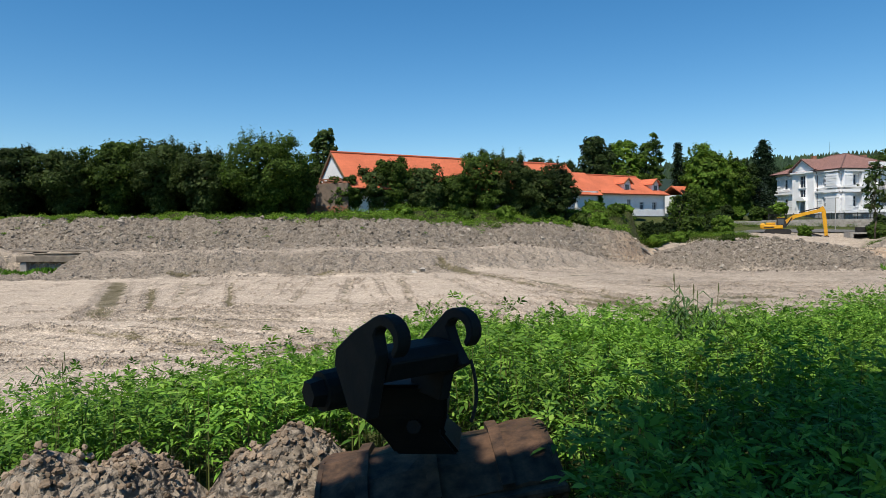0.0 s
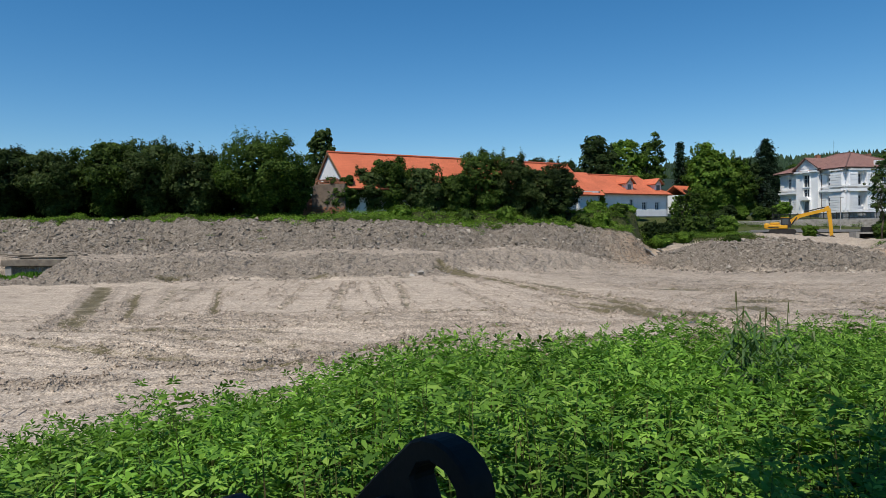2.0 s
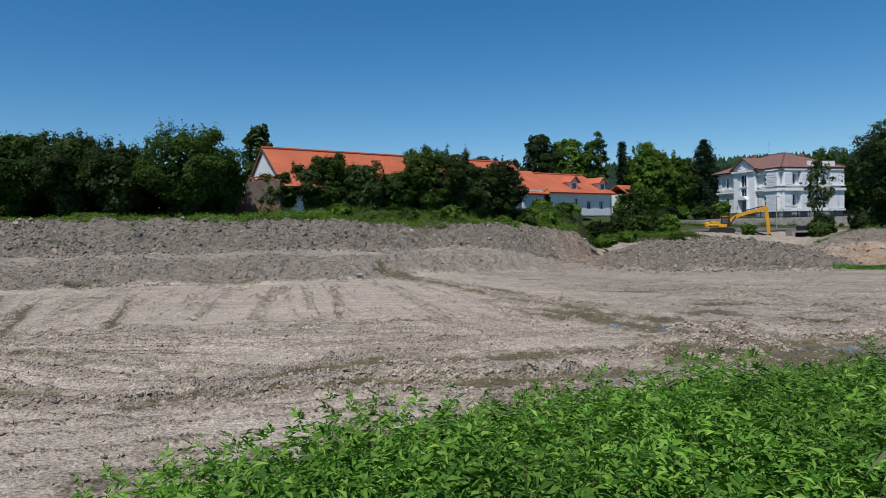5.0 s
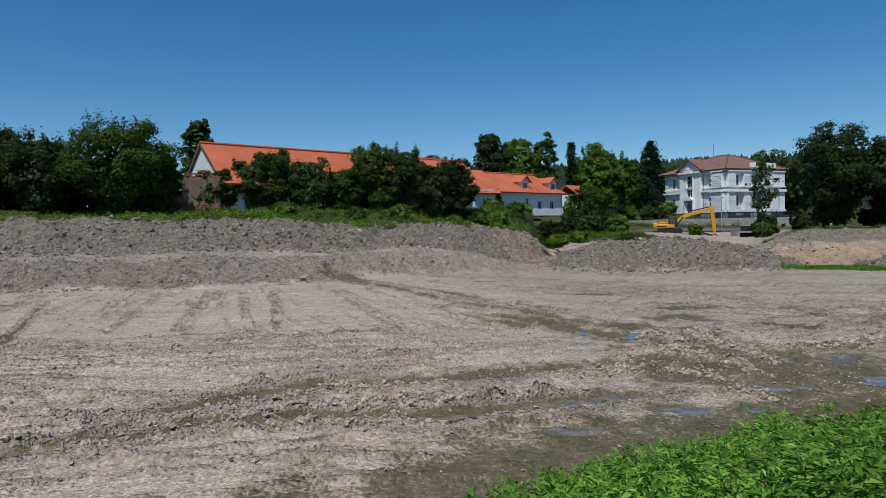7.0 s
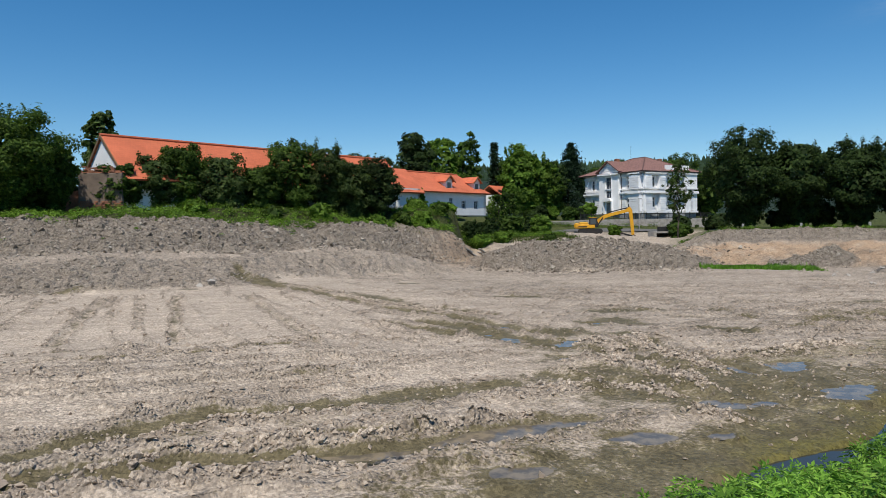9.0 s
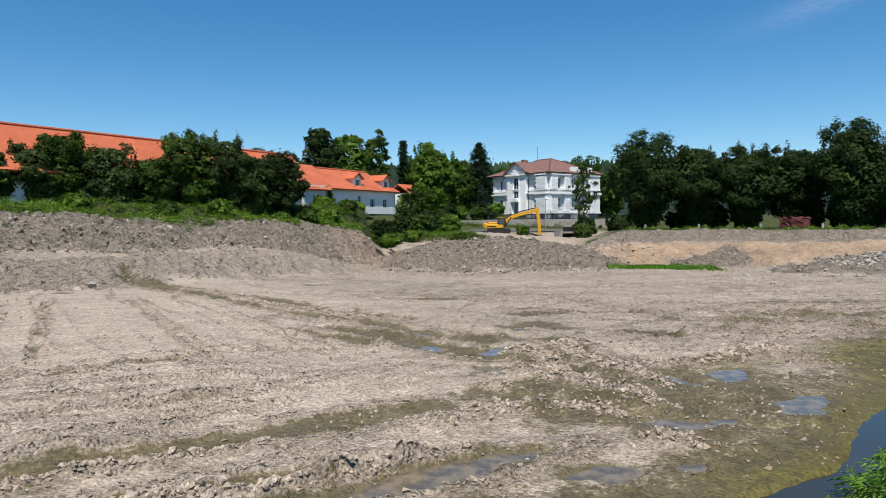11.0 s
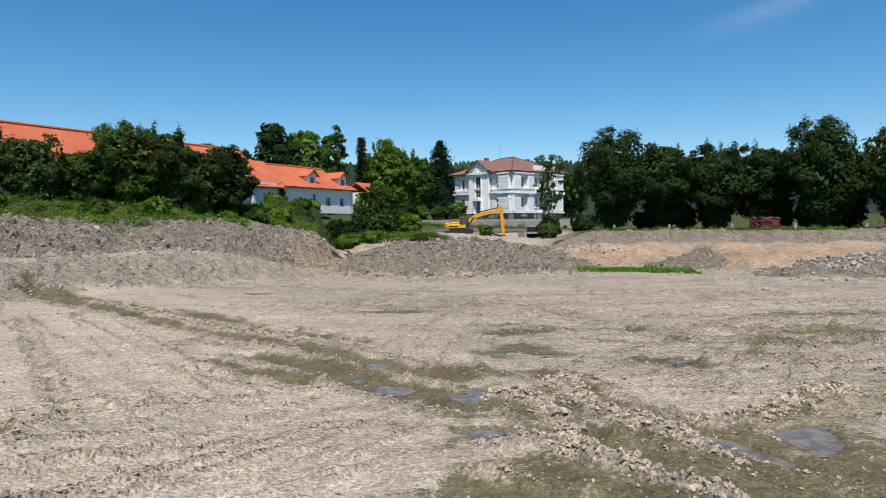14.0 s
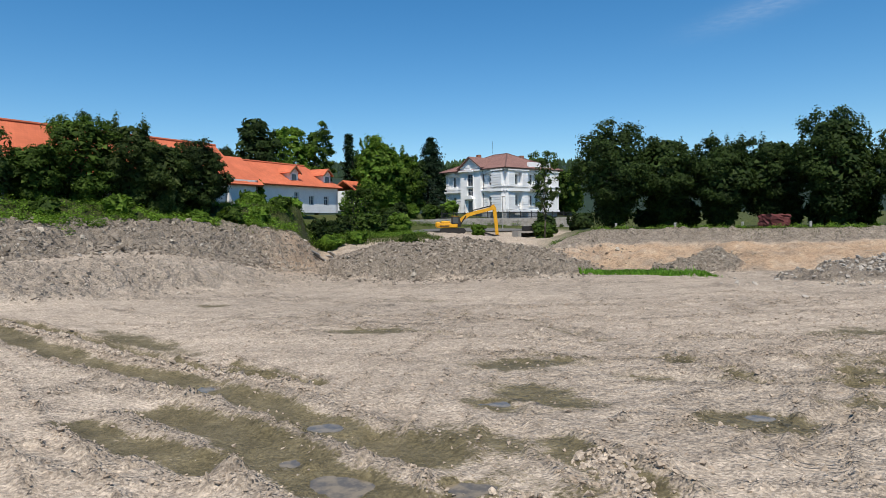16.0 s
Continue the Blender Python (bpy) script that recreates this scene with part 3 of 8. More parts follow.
# ridges of clods pushed up between the ruts: line, half width, height
BERMS = [
    ([(10.3, 28.8), (10.04, 28.2), (9.5, 26.8), (9.1, 25.6), (9.27, 24.5), (9.1, 23.5), (9.3, 22.6)], 0.30, 0.26),
    ([(7.9, 27.9), (8.5, 26.7), (8.15, 25.4), (7.93, 24.5)], 0.28, 0.22),
    ([(6.4, 25.06), (6.85, 24.6), (7.34, 24.3), (7.45, 23.5), (7.7, 21.6), (8.1, 21.0)], 0.26, 0.23),
    ([(3.6, 21.5), (4.9, 21.8), (6.4, 21.8), (6.8, 21.2), (6.9, 20.9)], 0.36, 0.16),
    ([(-2.4, 19.2), (-0.9, 19.6), (0.5, 19.6), (1.2, 19.62), (2.6, 20.05), (3.9, 20.4)], 0.17, 0.15),
    ([(-5, 18.2), (-1.0, 18.5), (1.0, 18.6)], 0.24, 0.13),
    ([(10.18, 25.0), (10.12, 24.2), (11.0, 23.95), (12.56, 24.5), (14.4, 24.75)], 0.30, 0.20),
    ([(6.4, 19.7), (7.0, 19.3)], 0.22, 0.16),
    ([(-9, 17.9), (-5.5, 18.3), (-3.2, 19.6), (-1.5, 21.2), (1.4, 21.7)], 0.2, 0.09),
    ([(0.2, 45.6), (2.7, 41.2), (4.8, 38.4), (6.6, 35.6)], 0.14, 0.10),
]
# crawler tracks: line of the machine, half the gauge
TRACKS = [
    ([(-9, 14.5), (-3, 16.3), (1.5, 16.9), (4.5, 17.2)], 0.95), ([(-13, 19.6), (-6, 18.6), (-1, 17.6), (2.5, 17.3)], 0.95),
    ([(-13, 45), (-11.2, 34), (-9.8, 24)], 1.0), ([(-18.3, 42), (-14.6, 31), (-12, 23)], 1.0), ([(-7, 45), (-4.2, 33), (-2.0, 26)], 1.0), ([(-1.5, 43), (1.5, 33), (3.4, 27)], 1.0),
    ([(-12, 24.6), (-4, 24.4), (3, 25.8), (8, 29.5), (12, 36)], 1.0), ([(-10, 22.4), (-1, 23.2), (5, 26.6)], 1.0),
    ([(12.5, 25.6), (14.5, 27.0), (17.5, 28.6), (22, 31.5)], 1.0), ([(11.0, 28.2), (14, 29.2), (19, 29.6), (27, 28.0)], 1.0), ([(12.5, 38), (17, 33.6), (23, 31), (31, 30)], 1.0),
    ([(9, 48), (15, 42), (24, 38), (40, 35)], 1.0), ([(13, 52), (24, 46), (40, 42)], 1.0), ([(16, 24.8), (18.5, 27.5), (20, 31.5), (20.5, 37)], 1.0),
]
# damp stains: x, y, half length, half width, turn in degrees, strength
STAINS = [
    (11.2, 42.2, 2.0, 0.8, -20, 0.75), (7.1, 52.8, 1.2, 0.6, -50, 0.6), (13.4, 35.0, 1.5, 0.45, -15, 0.8),
    (11.6, 31.6, 0.9, 0.6, -70, 0.85), (13.6, 28.7, 1.1, 0.7, -30, 0.9), (10.3, 31.9, 0.8, 0.4, -60, 0.8),
    (22, 30, 3.4, 1.1, -30, 0.72), (25, 34, 3.5, 1.2, -25, 0.6), (-16.5, 40, 3.5, 0.6, 60, 0.45), (4.2, 42.5, 3.2, 1.0, -62, 0.7),
    (-21, 46, 1.2, 0.6, 20, 0.7), (-11, 46.3, 1.0, 0.5, 0, 0.7), (-5.6, 46.2, 1.3, 0.5, 0, 0.7),
    (10.0, 19.6, 4.0, 1.3, 12, 0.62), (5.2, 18.2, 3.2, 0.9, 9, 0.6), (11.5, 23.5, 2.6, 1.2, 30, 0.5), (6.2, 21.6, 1.8, 0.8, -50, 0.5),
    (12.6, 35.0, 1.8, 0.9, -18, 0.72), (11.4, 32.4, 1.3, 0.8, -60, 0.75), (9.2, 30.0, 1.6, 0.7, -60, 0.7), (18.4, 29.8, 1.8, 0.7, -25, 0.65), (16.4, 28.4, 1.3, 0.7, -25, 0.55),
]
# puddles: x, y, half length, half width, turn in degrees
PUDDLES = [
    (3.25, 19.60, 1.25, 0.28, 12), (0.9, 19.12, 0.85, 0.10, 3), (2.9, 17.97, 0.34, 0.16, -10), (5.2, 18.85, 0.45, 0.2, -12), (6.22, 18.63, 0.2, 0.10, -10),
    (7.5, 20.28, 0.5, 0.22, -24), (8.17, 20.15, 0.17, 0.1, -20), (10.15, 20.4, 0.6, 0.30, 20), (11.0, 23.05, 0.68, 0.42, 36), (9.66, 23.2, 1.0, 0.17, 92),
    (7.08, 25.3, 0.62, 0.40, -25), (7.7, 27.9, 0.3, 0.3, 30), (13.95, 29.0, 0.24, 0.18, -30),
    (7.1, 32.0, 0.3, 0.22, -40), (5.57, 36.0, 0.2, 0.25, -60), (10.42, 32.06, 0.22, 0.18, -35), (6.19, 30.5, 0.16, 0.12, -60), (6.6, 29.35, 0.38, 0.26, -50), (8.07, 28.35, 0.3, 0.18, -30),
]


def bank_edge(x):
    """Where the overgrown bank meets the floor of the pit."""
    return np.interp(x, [-60, -14, -8.5, -6, -4, -2, 0, 1, 2.4, 4.3, 6, 8, 10.5, 20, 40, 90], [-24, 7.5, 10.8, 11.4, 12.2, 12.9, 14.1, 15.1, 16.1, 16.45, 16.8, 17.55, 18.8, 24.2, 33, 52])


# ditch with standing water along the foot of the bank
DITCH = [(4.4, 16.9), (5.5, 17.1), (6.3, 17.5), (7.2, 17.75), (8.3, 17.98), (9.6, 18.75), (11.0, 19.55), (12.5, 20.3)]


def floor_height(x, y):
    z = -0.035 * (np.minimum(y, 30) - 1.2)
    z = z - 0.026 * smooth(x, -2, 22) * np.clip(y - 30, 0, 38)
    pad = smooth(y - (22.3 + 0.5 * x), 0, 4.5) * smooth(-x, -5, 0)
    return z + 0.42 * pad


def mound_toe(x):
    return np.interp(x, [-120, -30, -24, -18, -12, -4, 4, 10, 16, 20, 24], [36, 44, 44.4, 45.0, 45.5, 47.5, 56, 62.5, 70, 78, 92])


def mound_depth(x):
    return np.interp(x, [-120, -30, -12, -4, 6, 16, 24], [20, 20, 21.5, 25, 24, 17, 10])


def crest_height(x):
    return np.interp(x, [-120, -40, -20, -8, -4, 2, 8, 14, 18, 21, 24], [4.0, 3.7, 3.6, 3.5, 2.7, 2.9, 2.75, 2.4, 1.8, 0.2, -0.5])


def rim_side(x, y):
    """Distance beyond the rim of the cut bank, away from the pit."""
    return ((x - 44) * 0.72 + (y - 83) * 0.69)


def land(x, y, fine=True):
    """Height of the ground, and where it is heaped, sandy, damp, slimy or grassy."""
    z = floor_height(x, y)
    zf = z.copy()
    # heap in front of the trees, in two steps
    toe, dep, top = mound_toe(x), mound_depth(x), crest_height(x)
    wob = 2.0 * fbm(x * 0.12, y * 0.12, 5, 3) + 1.0 * fbm(x * 0.45, y * 0.3, 6, 3)
    d = (y + wob - toe) / dep
    bench = np.interp(x, [-40, -16, -6, 2, 9, 14, 18], [1.1, 0.75, 0.6, 0.5, -0.2, -1.5, -1.8]) + 0.55 * fbm(x * 0.16, y * 0.05, 7, 3) * smooth(-x, -14, -6)
    prof = np.where(d < 0.42, zf + (bench - zf) * smooth(d, 0.0, 0.28), bench + (top - bench) * smooth(d, 0.60, 0.97))
    on = (d > 0) & (x < 27)
    fade = smooth(-x, -26, -20)
    z = np.where(on, z + (np.maximum(prof, z) - z) * fade, z)
    heap = smooth(d + 0.10 * fbm(x * 0.4, y * 0.4, 8, 3), -0.02, 0.06) * fade * (np.interp(x, [-14, 0, 6], [0.75, 0.55, 0.45]) + (1 - np.interp(x, [-14, 0, 6], [0.75, 0.55, 0.45])) * smooth(d, 0.5, 0.66) - 0.3 * smooth(d, 0.27, 0.32) * (1 - smooth(d, 0.56, 0.62)))
    # sump under the old beams
    notch = smooth(x, -37.6, -36.4) * smooth(-x, 29.6, 30.8) * smooth(-y, -50.7, -50.3)
    z = z + (np.minimum(z, -0.55) - z) * notch
    shelf = smooth(x, -38.5, -36.4) * smooth(-x, 28.0, 30.4) * smooth(y, 50.2, 50.6) * smooth(-y, -54, -52.5)
    z = z + (np.minimum(z, 0.95) - z) * shelf
    # ground behind the heap
    behind = smooth(d, 1.0, 1.35)
    back = np.interp(y, [0, 60, 100, 112, 150, 400], [3.9, 3.9, 4.4, 4.9, 5.2, 6.0])
    z = np.where(d > 1.0, z + (back - z) * behind * fade, z)
    turf = smooth(d, 0.94, 1.02) * fade
    # way in between the heaps, and the yard of the digger
    far = smooth(y, 80, 104) * (1 - fade)
    yard = np.interp(y, [0, 104, 118, 122, 127, 140, 400], [0.6, 0.6, 0.8, 1.2, 2.6, 4.2, 6.0])
    yard = yard - 1.6 * np.exp(-((x - 57.0) / 6.0) ** 2 - ((y - 108.0) / 8.0) ** 2)
    z = z + (yard - z) * far
    turf = np.maximum(turf, smooth(y - 12 * smooth(x, 40, 46), 106, 110) * (1 - fade))
    heap = np.maximum(heap, 0.3 * far * smooth(x, 38, 44) * smooth(-y, -121, -118))
    # second heap
    hx, hy = x - 30.5, y - 75.5
    ell = 1 - ((hx + 0.25 * hy) / 12.5) ** 2 - (hy / 9.5) ** 2 + 0.25 * fbm(x * 0.2, y * 0.2, 9, 3)
    hump = np.clip(ell, 0, 1) ** 0.62
    hump_h = 2.55 * hump * (1 - 0.30 * smooth(hx, 3, 12))
    z2 = floor_height(x, np.minimum(y, 74)) + hump_h
    heap2 = smooth(ell + 0.1 * fbm(x * 0.5, y * 0.5, 10, 3), -0.08, 0.04)
    z = np.where(ell > 0, np.maximum(z, z2), z)
    heap = np.maximum(heap, heap2)
    # cut bank of orange sand
    s = rim_side(x, y) + 0.8 * fbm(x * 0.15, y * 0.15, 21, 3)
    up = 0.75 * smooth(s, -13, -8.0) + 0.45 * smooth(s, -6.5, -3) + 0.65 * smooth(s, -2.2, -0.3)
    lumps = 0.8 * np.clip(fbm(x * 0.3, y * 0.3, 31, 3), 0, 1) * smooth(s, -11, -8) * smooth(-s, 3, 5)
    rim_z = 1.5
    right = smooth(x - (42.5 + 0.705 * (y - 75)) + 2.0 * fbm(x * 0.2, y * 0.2, 221, 2), -8.0, 3.5) * smooth(-y, -102, -92)
    target = z + (rim_z - z) * (up / 1.85) + lumps
    z = np.where(s > -13, z + (target - z) * right, z)
    sand = smooth(s, -14.5, -11) * (1 - smooth(s, -4.6, -3.6)) * right
    heap = np.maximum(heap * (1 - sand), 0.85 * smooth(s, -4.6, -3.4) * right * (1 - smooth(s, -0.6, 0.2)))
    turf = np.maximum(turf, smooth(s, -0.7, 0.4) * right)
    # sandy ramp between the heaps
    ramp_s = 0.85 * np.exp(-((x - 17.5 - 0.30 * (y - 82)) / 3.0) ** 2 - ((y - 86.0) / 10.0) ** 2)
    sand, heap = np.maximum(sand, ramp_s), heap * (1 - ramp_s)
    # rubble heap on the floor, and a small dark heap
    for cx, cy, rx, ry, hh in ((53, 48.5, 13.0, 6.0, 1.0), (45.5, 62, 4.6, 2.2, 0.75)):
        e = np.clip(1 - ((x - cx) / rx) ** 2 - ((y - cy) / ry) ** 2 + 0.2 * fbm(x * 0.4, y * 0.4, 41, 3), 0, 1)
        z = z + hh * e ** 0.7
        heap = np.maximum(heap, smooth(e, 0, 0.15))
        sand = sand * (1 - smooth(e, 0, 0.15))
    # the near bank
    be = bank_edge(x) + 0.5 * fbm(x * 0.4, y * 0.4, 51, 2)
    b = be - y
    bank_top = np.interp(x, [-12, -6, -3, 0, 2], [-0.35, 0.08, 0.42, 0.62, 0.52])
    z = np.where(b > 0, zf - 0.12 + (bank_top - zf + 0.12) * smooth(b / np.interp(x, [-8, -4, 0, 5], [7.0, 5.6, 4.6, 5.6]), 0.0, 1.0), z)
    turf = np.maximum(turf, smooth(b, 0.1, 0.7))
    turf = np.maximum(turf, smooth(np.hypot(x, y - 45), 95, 108))
    # wet margin along the bank
    m = y - be
    margin = np.exp(-((m - 0.6) / 1.1) ** 2) * smooth(x, -4, 3)
    z = z - 0.16 * margin * (b < 0.2)
    algae = 0.75 * np.exp(-(m / 2.2) ** 2) * smooth(x, 3.0, 7.0) * (m > -0.5)
    algae = np.maximum(algae, 0.65 * np.exp(-(((x - 16.5) / 5.2) ** 2 + ((y - 23.6) / 2.2) ** 2)))
    damp = 0.85 * np.exp(-((m - 0.9) / 2.0) ** 2) * smooth(x, -9, 0)
    damp = np.maximum(damp, 0.8 * np.exp(-(((x - 8.5) / 4.5) ** 2 + ((y - 22.0) / 3.0) ** 2) ** 2))
    damp = np.maximum(damp, 0.62 * np.exp(-(((x - 8.0) / 2.8) ** 2 + ((y - 26.5) / 3.2) ** 2)))
    # soil heap beside the bucket
    for cx, cy, rx, ry, hh in ((-2.5, 5.35, 0.66, 0.6, 0.37), (-2.05, 5.5, 0.6, 0.5, 0.28), (-3.0, 5.1, 0.6, 0.5, 0.2), (-1.4, 5.85, 0.46, 0.45, 0.46), (-1.05, 5.7, 0.45, 0.4, 0.18), (-0.3, 5.6, 0.7, 0.7, 0.2), (-2.4, 4.7, 0.9, 0.5, 0.28), (-1.25, 5.0, 0.6, 0.5, 0.22)):
        e = np.clip(1 - ((x - cx) / rx) ** 2 - ((y - cy) / ry) ** 2 + 0.3 * fbm(x * 2, y * 2, 61, 3), 0, 1)
        z = z + hh * e ** 0.6
        turf = turf * (1 - smooth(e, 0.0, 0.2))
        heap = np.maximum(heap, 0.9 * smooth(e, 0.0, 0.2))
    if not fine:
        return z, turf
    flat = (1 - np.clip(heap + turf, 0, 1)) * (m > 0)
    wx = x + 0.16 * fbm(x * 0.7, y * 0.7, 71, 4, 0.6)
    wy = y + 0.16 * fbm(x * 0.7, y * 0.7, 73, 4, 0.6)
    rough = np.zeros_like(x)
    tread, run = np.zeros_like(x), np.zeros_like(x)
    for line, gauge in TRACKS:
        for off in (-gauge, gauge):
            xs, ys = [p[0] for p in line], [p[1] for p in line]
            sel = (x > min(xs) - 4) & (x < max(xs) + 4) & (y > min(ys) - 4) & (y < max(ys) + 4)
            dd, t, sgn = along(x[sel], y[sel], line, True)
            q = np.abs(sgn * dd - off)
            belt = smooth(0.36 - q, 0.0, 0.06) * smooth(t, 0, 0.08) * smooth(1 - t, 0, 0.08)
            belt = belt * smooth(vnoise(x[sel] * 0.5, y[sel] * 0.5, 86), 0.25, 0.5)
            better = belt > tread[sel]
            length = sum(math.dist(a, b) for a, b in zip(line, line[1:]))
            run[sel] = np.where(better, t * length, run[sel])
            tread[sel] = np.maximum(tread[sel], belt)
            kerb = np.exp(-((q - 0.42) / 0.09) ** 2) * smooth(t, 0, 0.08) * smooth(1 - t, 0, 0.08) * (0.2 + vnoise(x[sel] * 1.1, y[sel] * 1.1, 87))
            z[sel] += -0.035 * belt + 0.05 * kerb
            rough[sel] = np.maximum(rough[sel], 0.8 * kerb)
    for line, hw, depth, wet in RUTS:
        xs, ys = [p[0] for p in line], [p[1] for p in line]
        sel = (x > min(xs) - 3) & (x < max(xs) + 3) & (y > min(ys) - 3) & (y < max(ys) + 3)
        dd, t = along(wx[sel], wy[sel], line)
        ends = smooth(t, 0, 0.06) * smooth(1 - t, 0, 0.06)
        uneven = 0.75 + 0.5 * vnoise(x[sel] * 0.9, y[sel] * 0.9, 77)
        cut = np.exp(-(dd / hw) ** 4) * ends
        lip = np.exp(-((dd - 1.55 * hw) / (0.5 * hw)) ** 2) * ends
        z[sel] += (-0.38 * depth * cut + 0.15 * depth * lip * uneven) * uneven
        damp[sel] = np.maximum(damp[sel], wet * np.exp(-(dd / (1.2 * hw)) ** 4) * ends * (0.86 + 0.45 * vnoise(x[sel] * 0.45, y[sel] * 0.45, 78)))
        rough[sel] = np.maximum(rough[sel], lip)
    for line, hw, height in BERMS:
        xs, ys = [p[0] for p in line], [p[1] for p in line]
        sel = (x > min(xs) - 3) & (x < max(xs) + 3) & (y > min(ys) - 3) & (y < max(ys) + 3)
        dd, t = along(wx[sel], wy[sel], line)
        ends = smooth(t, 0, 0.1) * smooth(1 - t, 0, 0.1)
        r = np.exp(-(dd / hw) ** 2) * ends
        z[sel] += 0.55 * height * r * (0.4 + 1.2 * vnoise(x[sel] * 1.6, y[sel] * 1.6, 79))
        damp[sel] *= 1 - 0.9 * smooth(r, 0.4, 0.75)
        algae[sel] *= 1 - 0.9 * smooth(r, 0.4, 0.75)
        rough[sel] = np.maximum(rough[sel], 1.3 * r)
    for cx, cy, a, c, turn, strong in STAINS:
        ca, sa = math.cos(radians(turn)), math.sin(radians(turn))
        u, v = (x - cx) * ca + (y - cy) * sa, -(x - cx) * sa + (y - cy) * ca
        e = np.exp(-((u / a) ** 2 + (v / c) ** 2))
        damp = np.maximum(damp, 1.3 * strong * e)
        z = z - 0.05 * e
    # loose, lumpy surface
    plate = smooth(fbm(x * 0.22, y * 0.22, 83, 3), -0.1, 0.5)
    clean = ((x < 1.5) & (y > 27) & (y < 45)) * 0.55
    across = 0.98 * x + 0.19 * y
    panel = smooth(vnoise(across * 0.55, 0.02 * y, 89), 0.46, 0.6) * smooth(y, 27.5, 30) * smooth(-x, -2, 1)
    loose = np.clip(0.25 + 0.6 * plate - clean, 0.05, 1) * flat * (1 - 0.85 * panel)
    small = clods(x, y, 0.30, 101, 0.5)
    tiny = clods(x, y, 0.19, 111, 0.6)
    z = z + flat * (0.05 * fbm(x * 0.5, y * 0.5, 91, 4) + 0.022 * fbm(x * 3.1, y * 3.1, 95, 3))
    z = z + (0.045 * loose * small + 0.04 * loose * tiny) * (1 - 0.7 * damp)
    z = z + rough * (0.075 * small + 0.075 * tiny)
    # thin rows of crumbs left by blades and tracks, running with the work in each part
    left = smooth(-x, -3.5, 0.5) * smooth(y, 25, 28)
    near_left = (1 - smooth(y, 24.5, 27.5)) * smooth(-x, -9, -5)
    right = np.clip(1 - left - near_left, 0, 1)
    rows = np.zeros_like(x)
    for weight, ux, uy, sd in ((left, 0.19, -0.98, 131), (near_left, 0.985, 0.17, 137), (right, 0.87, -0.5, 143), (0.8 * right, 0.62, 0.78, 147)):
        u, v = ux * wx + uy * wy, -uy * wx + ux * wy
        f = fbm(v * 0.62, u * 0.055, sd, 3, 0.6)
        gap = smooth(vnoise(u * 0.35, v * 0.8, sd + 3), 0.35, 0.6)
        rows = np.maximum(rows, weight * gap * np.exp(-(f / 0.055) ** 2))
        z = z + 0.05 * weight * f * flat
    rows = rows * flat * (1 - 0.6 * damp)
    rough = np.maximum(rough, rows)
    z = z + rows * (0.03 + 0.12 * small + 0.10 * tiny)
    crumb = np.clip(np.maximum(0.9 * rough + 0.35 * loose, heap), 0, 1)
    # lumps on the heaps
    zone = np.clip(heap, 0, 1)
    z = z + zone * (0.30 * clods(x, y, 1.4, 141, 0.3) + 0.34 * clods(x, y, 0.8, 151, 0.6) + 0.22 * clods(x, y, 0.42, 153, 0.7) + 0.16 * fbm(x * 1.1, y * 1.1, 163, 4, 0.7) + 0.6 * fbm(x * 0.22, y * 0.22, 161, 4)) * smooth(y, 30, 36)
    near = zone * (1 - smooth(y, 7, 9))
    z = z + near * (0.09 * clods(x, y, 0.28, 171, 0.6) + 0.07 * clods(x, y, 0.12, 181, 0.7) + 0.10 * fbm(x * 3, y * 3, 183, 4, 0.65))
    z = z + sand * (0.25 * clods(x, y, 1.2, 191, 0.5) + 0.4 * fbm(x * 0.5, y * 0.5, 195, 4)) * smooth(x, 24, 28)
    # hollows of the puddles, each with a low rim of mud
    for cx, cy, a, c, turn in PUDDLES:
        ca, sa = math.cos(radians(turn)), math.sin(radians(turn))
        u, v = (x - cx) * ca + (y - cy) * sa, -(x - cx) * sa + (y - cy) * ca
        e = (u / (1.08 * a)) ** 2 + (v / (1.08 * c)) ** 2
        sel = e < 3.2
        top = puddle_level(cx, cy) + 0.05 + 0.06 * smooth(e[sel], 1.2, 3.2)
        z[sel] = np.clip(z[sel], puddle_level(cx, cy) + 0.02, top)
    for cx, cy, a, c, turn in PUDDLES:
        ca, sa = math.cos(radians(turn)), math.sin(radians(turn))
        u, v = (x - cx) * ca + (y - cy) * sa, -(x - cx) * sa + (y - cy) * ca
        e = (u / (1.08 * a)) ** 2 + (v / (1.08 * c)) ** 2
        ragged = e * (1 + 1.1 * fbm(x * 1.1 / max(c, 0.3), y * 1.1 / max(c, 0.3), 201, 4, 0.6)) + 0.6 * fbm(x * 3.6, y * 3.6, 203, 3) + 0.08
        e = np.maximum(np.maximum(ragged, 0.62 * e), 0)
        sel = e < 6
        zz = puddle_level(cx, cy)
        hol = np.exp(-e[sel] ** 2.0)
        z[sel] = z[sel] * (1 - hol) + (zz - 0.07) * hol
        damp[sel] = np.maximum(damp[sel], np.exp(-(e[sel] / 2.6) ** 2))
    # the ditch
    dd, t = along(wx, wy, DITCH)
    cut = np.exp(-(dd / 0.25) ** 4) * smooth(t, 0, 0.06)
    z = z * (1 - cut) + (ditch_level(x) - 0.10) * cut
    damp = np.maximum(damp, np.exp(-(dd / 0.6) ** 2))
    turf = turf * (1 - cut)
    heap = np.maximum(heap, (0.36 * smooth(x + 0.25 * (y - 30), 5, 13) + 0.2 * fbm(x * 0.3, y * 0.3, 211, 3)) * flat * smooth(y, 15, 18))
    return z, heap, sand, damp, algae, turf, tread, run, crumb


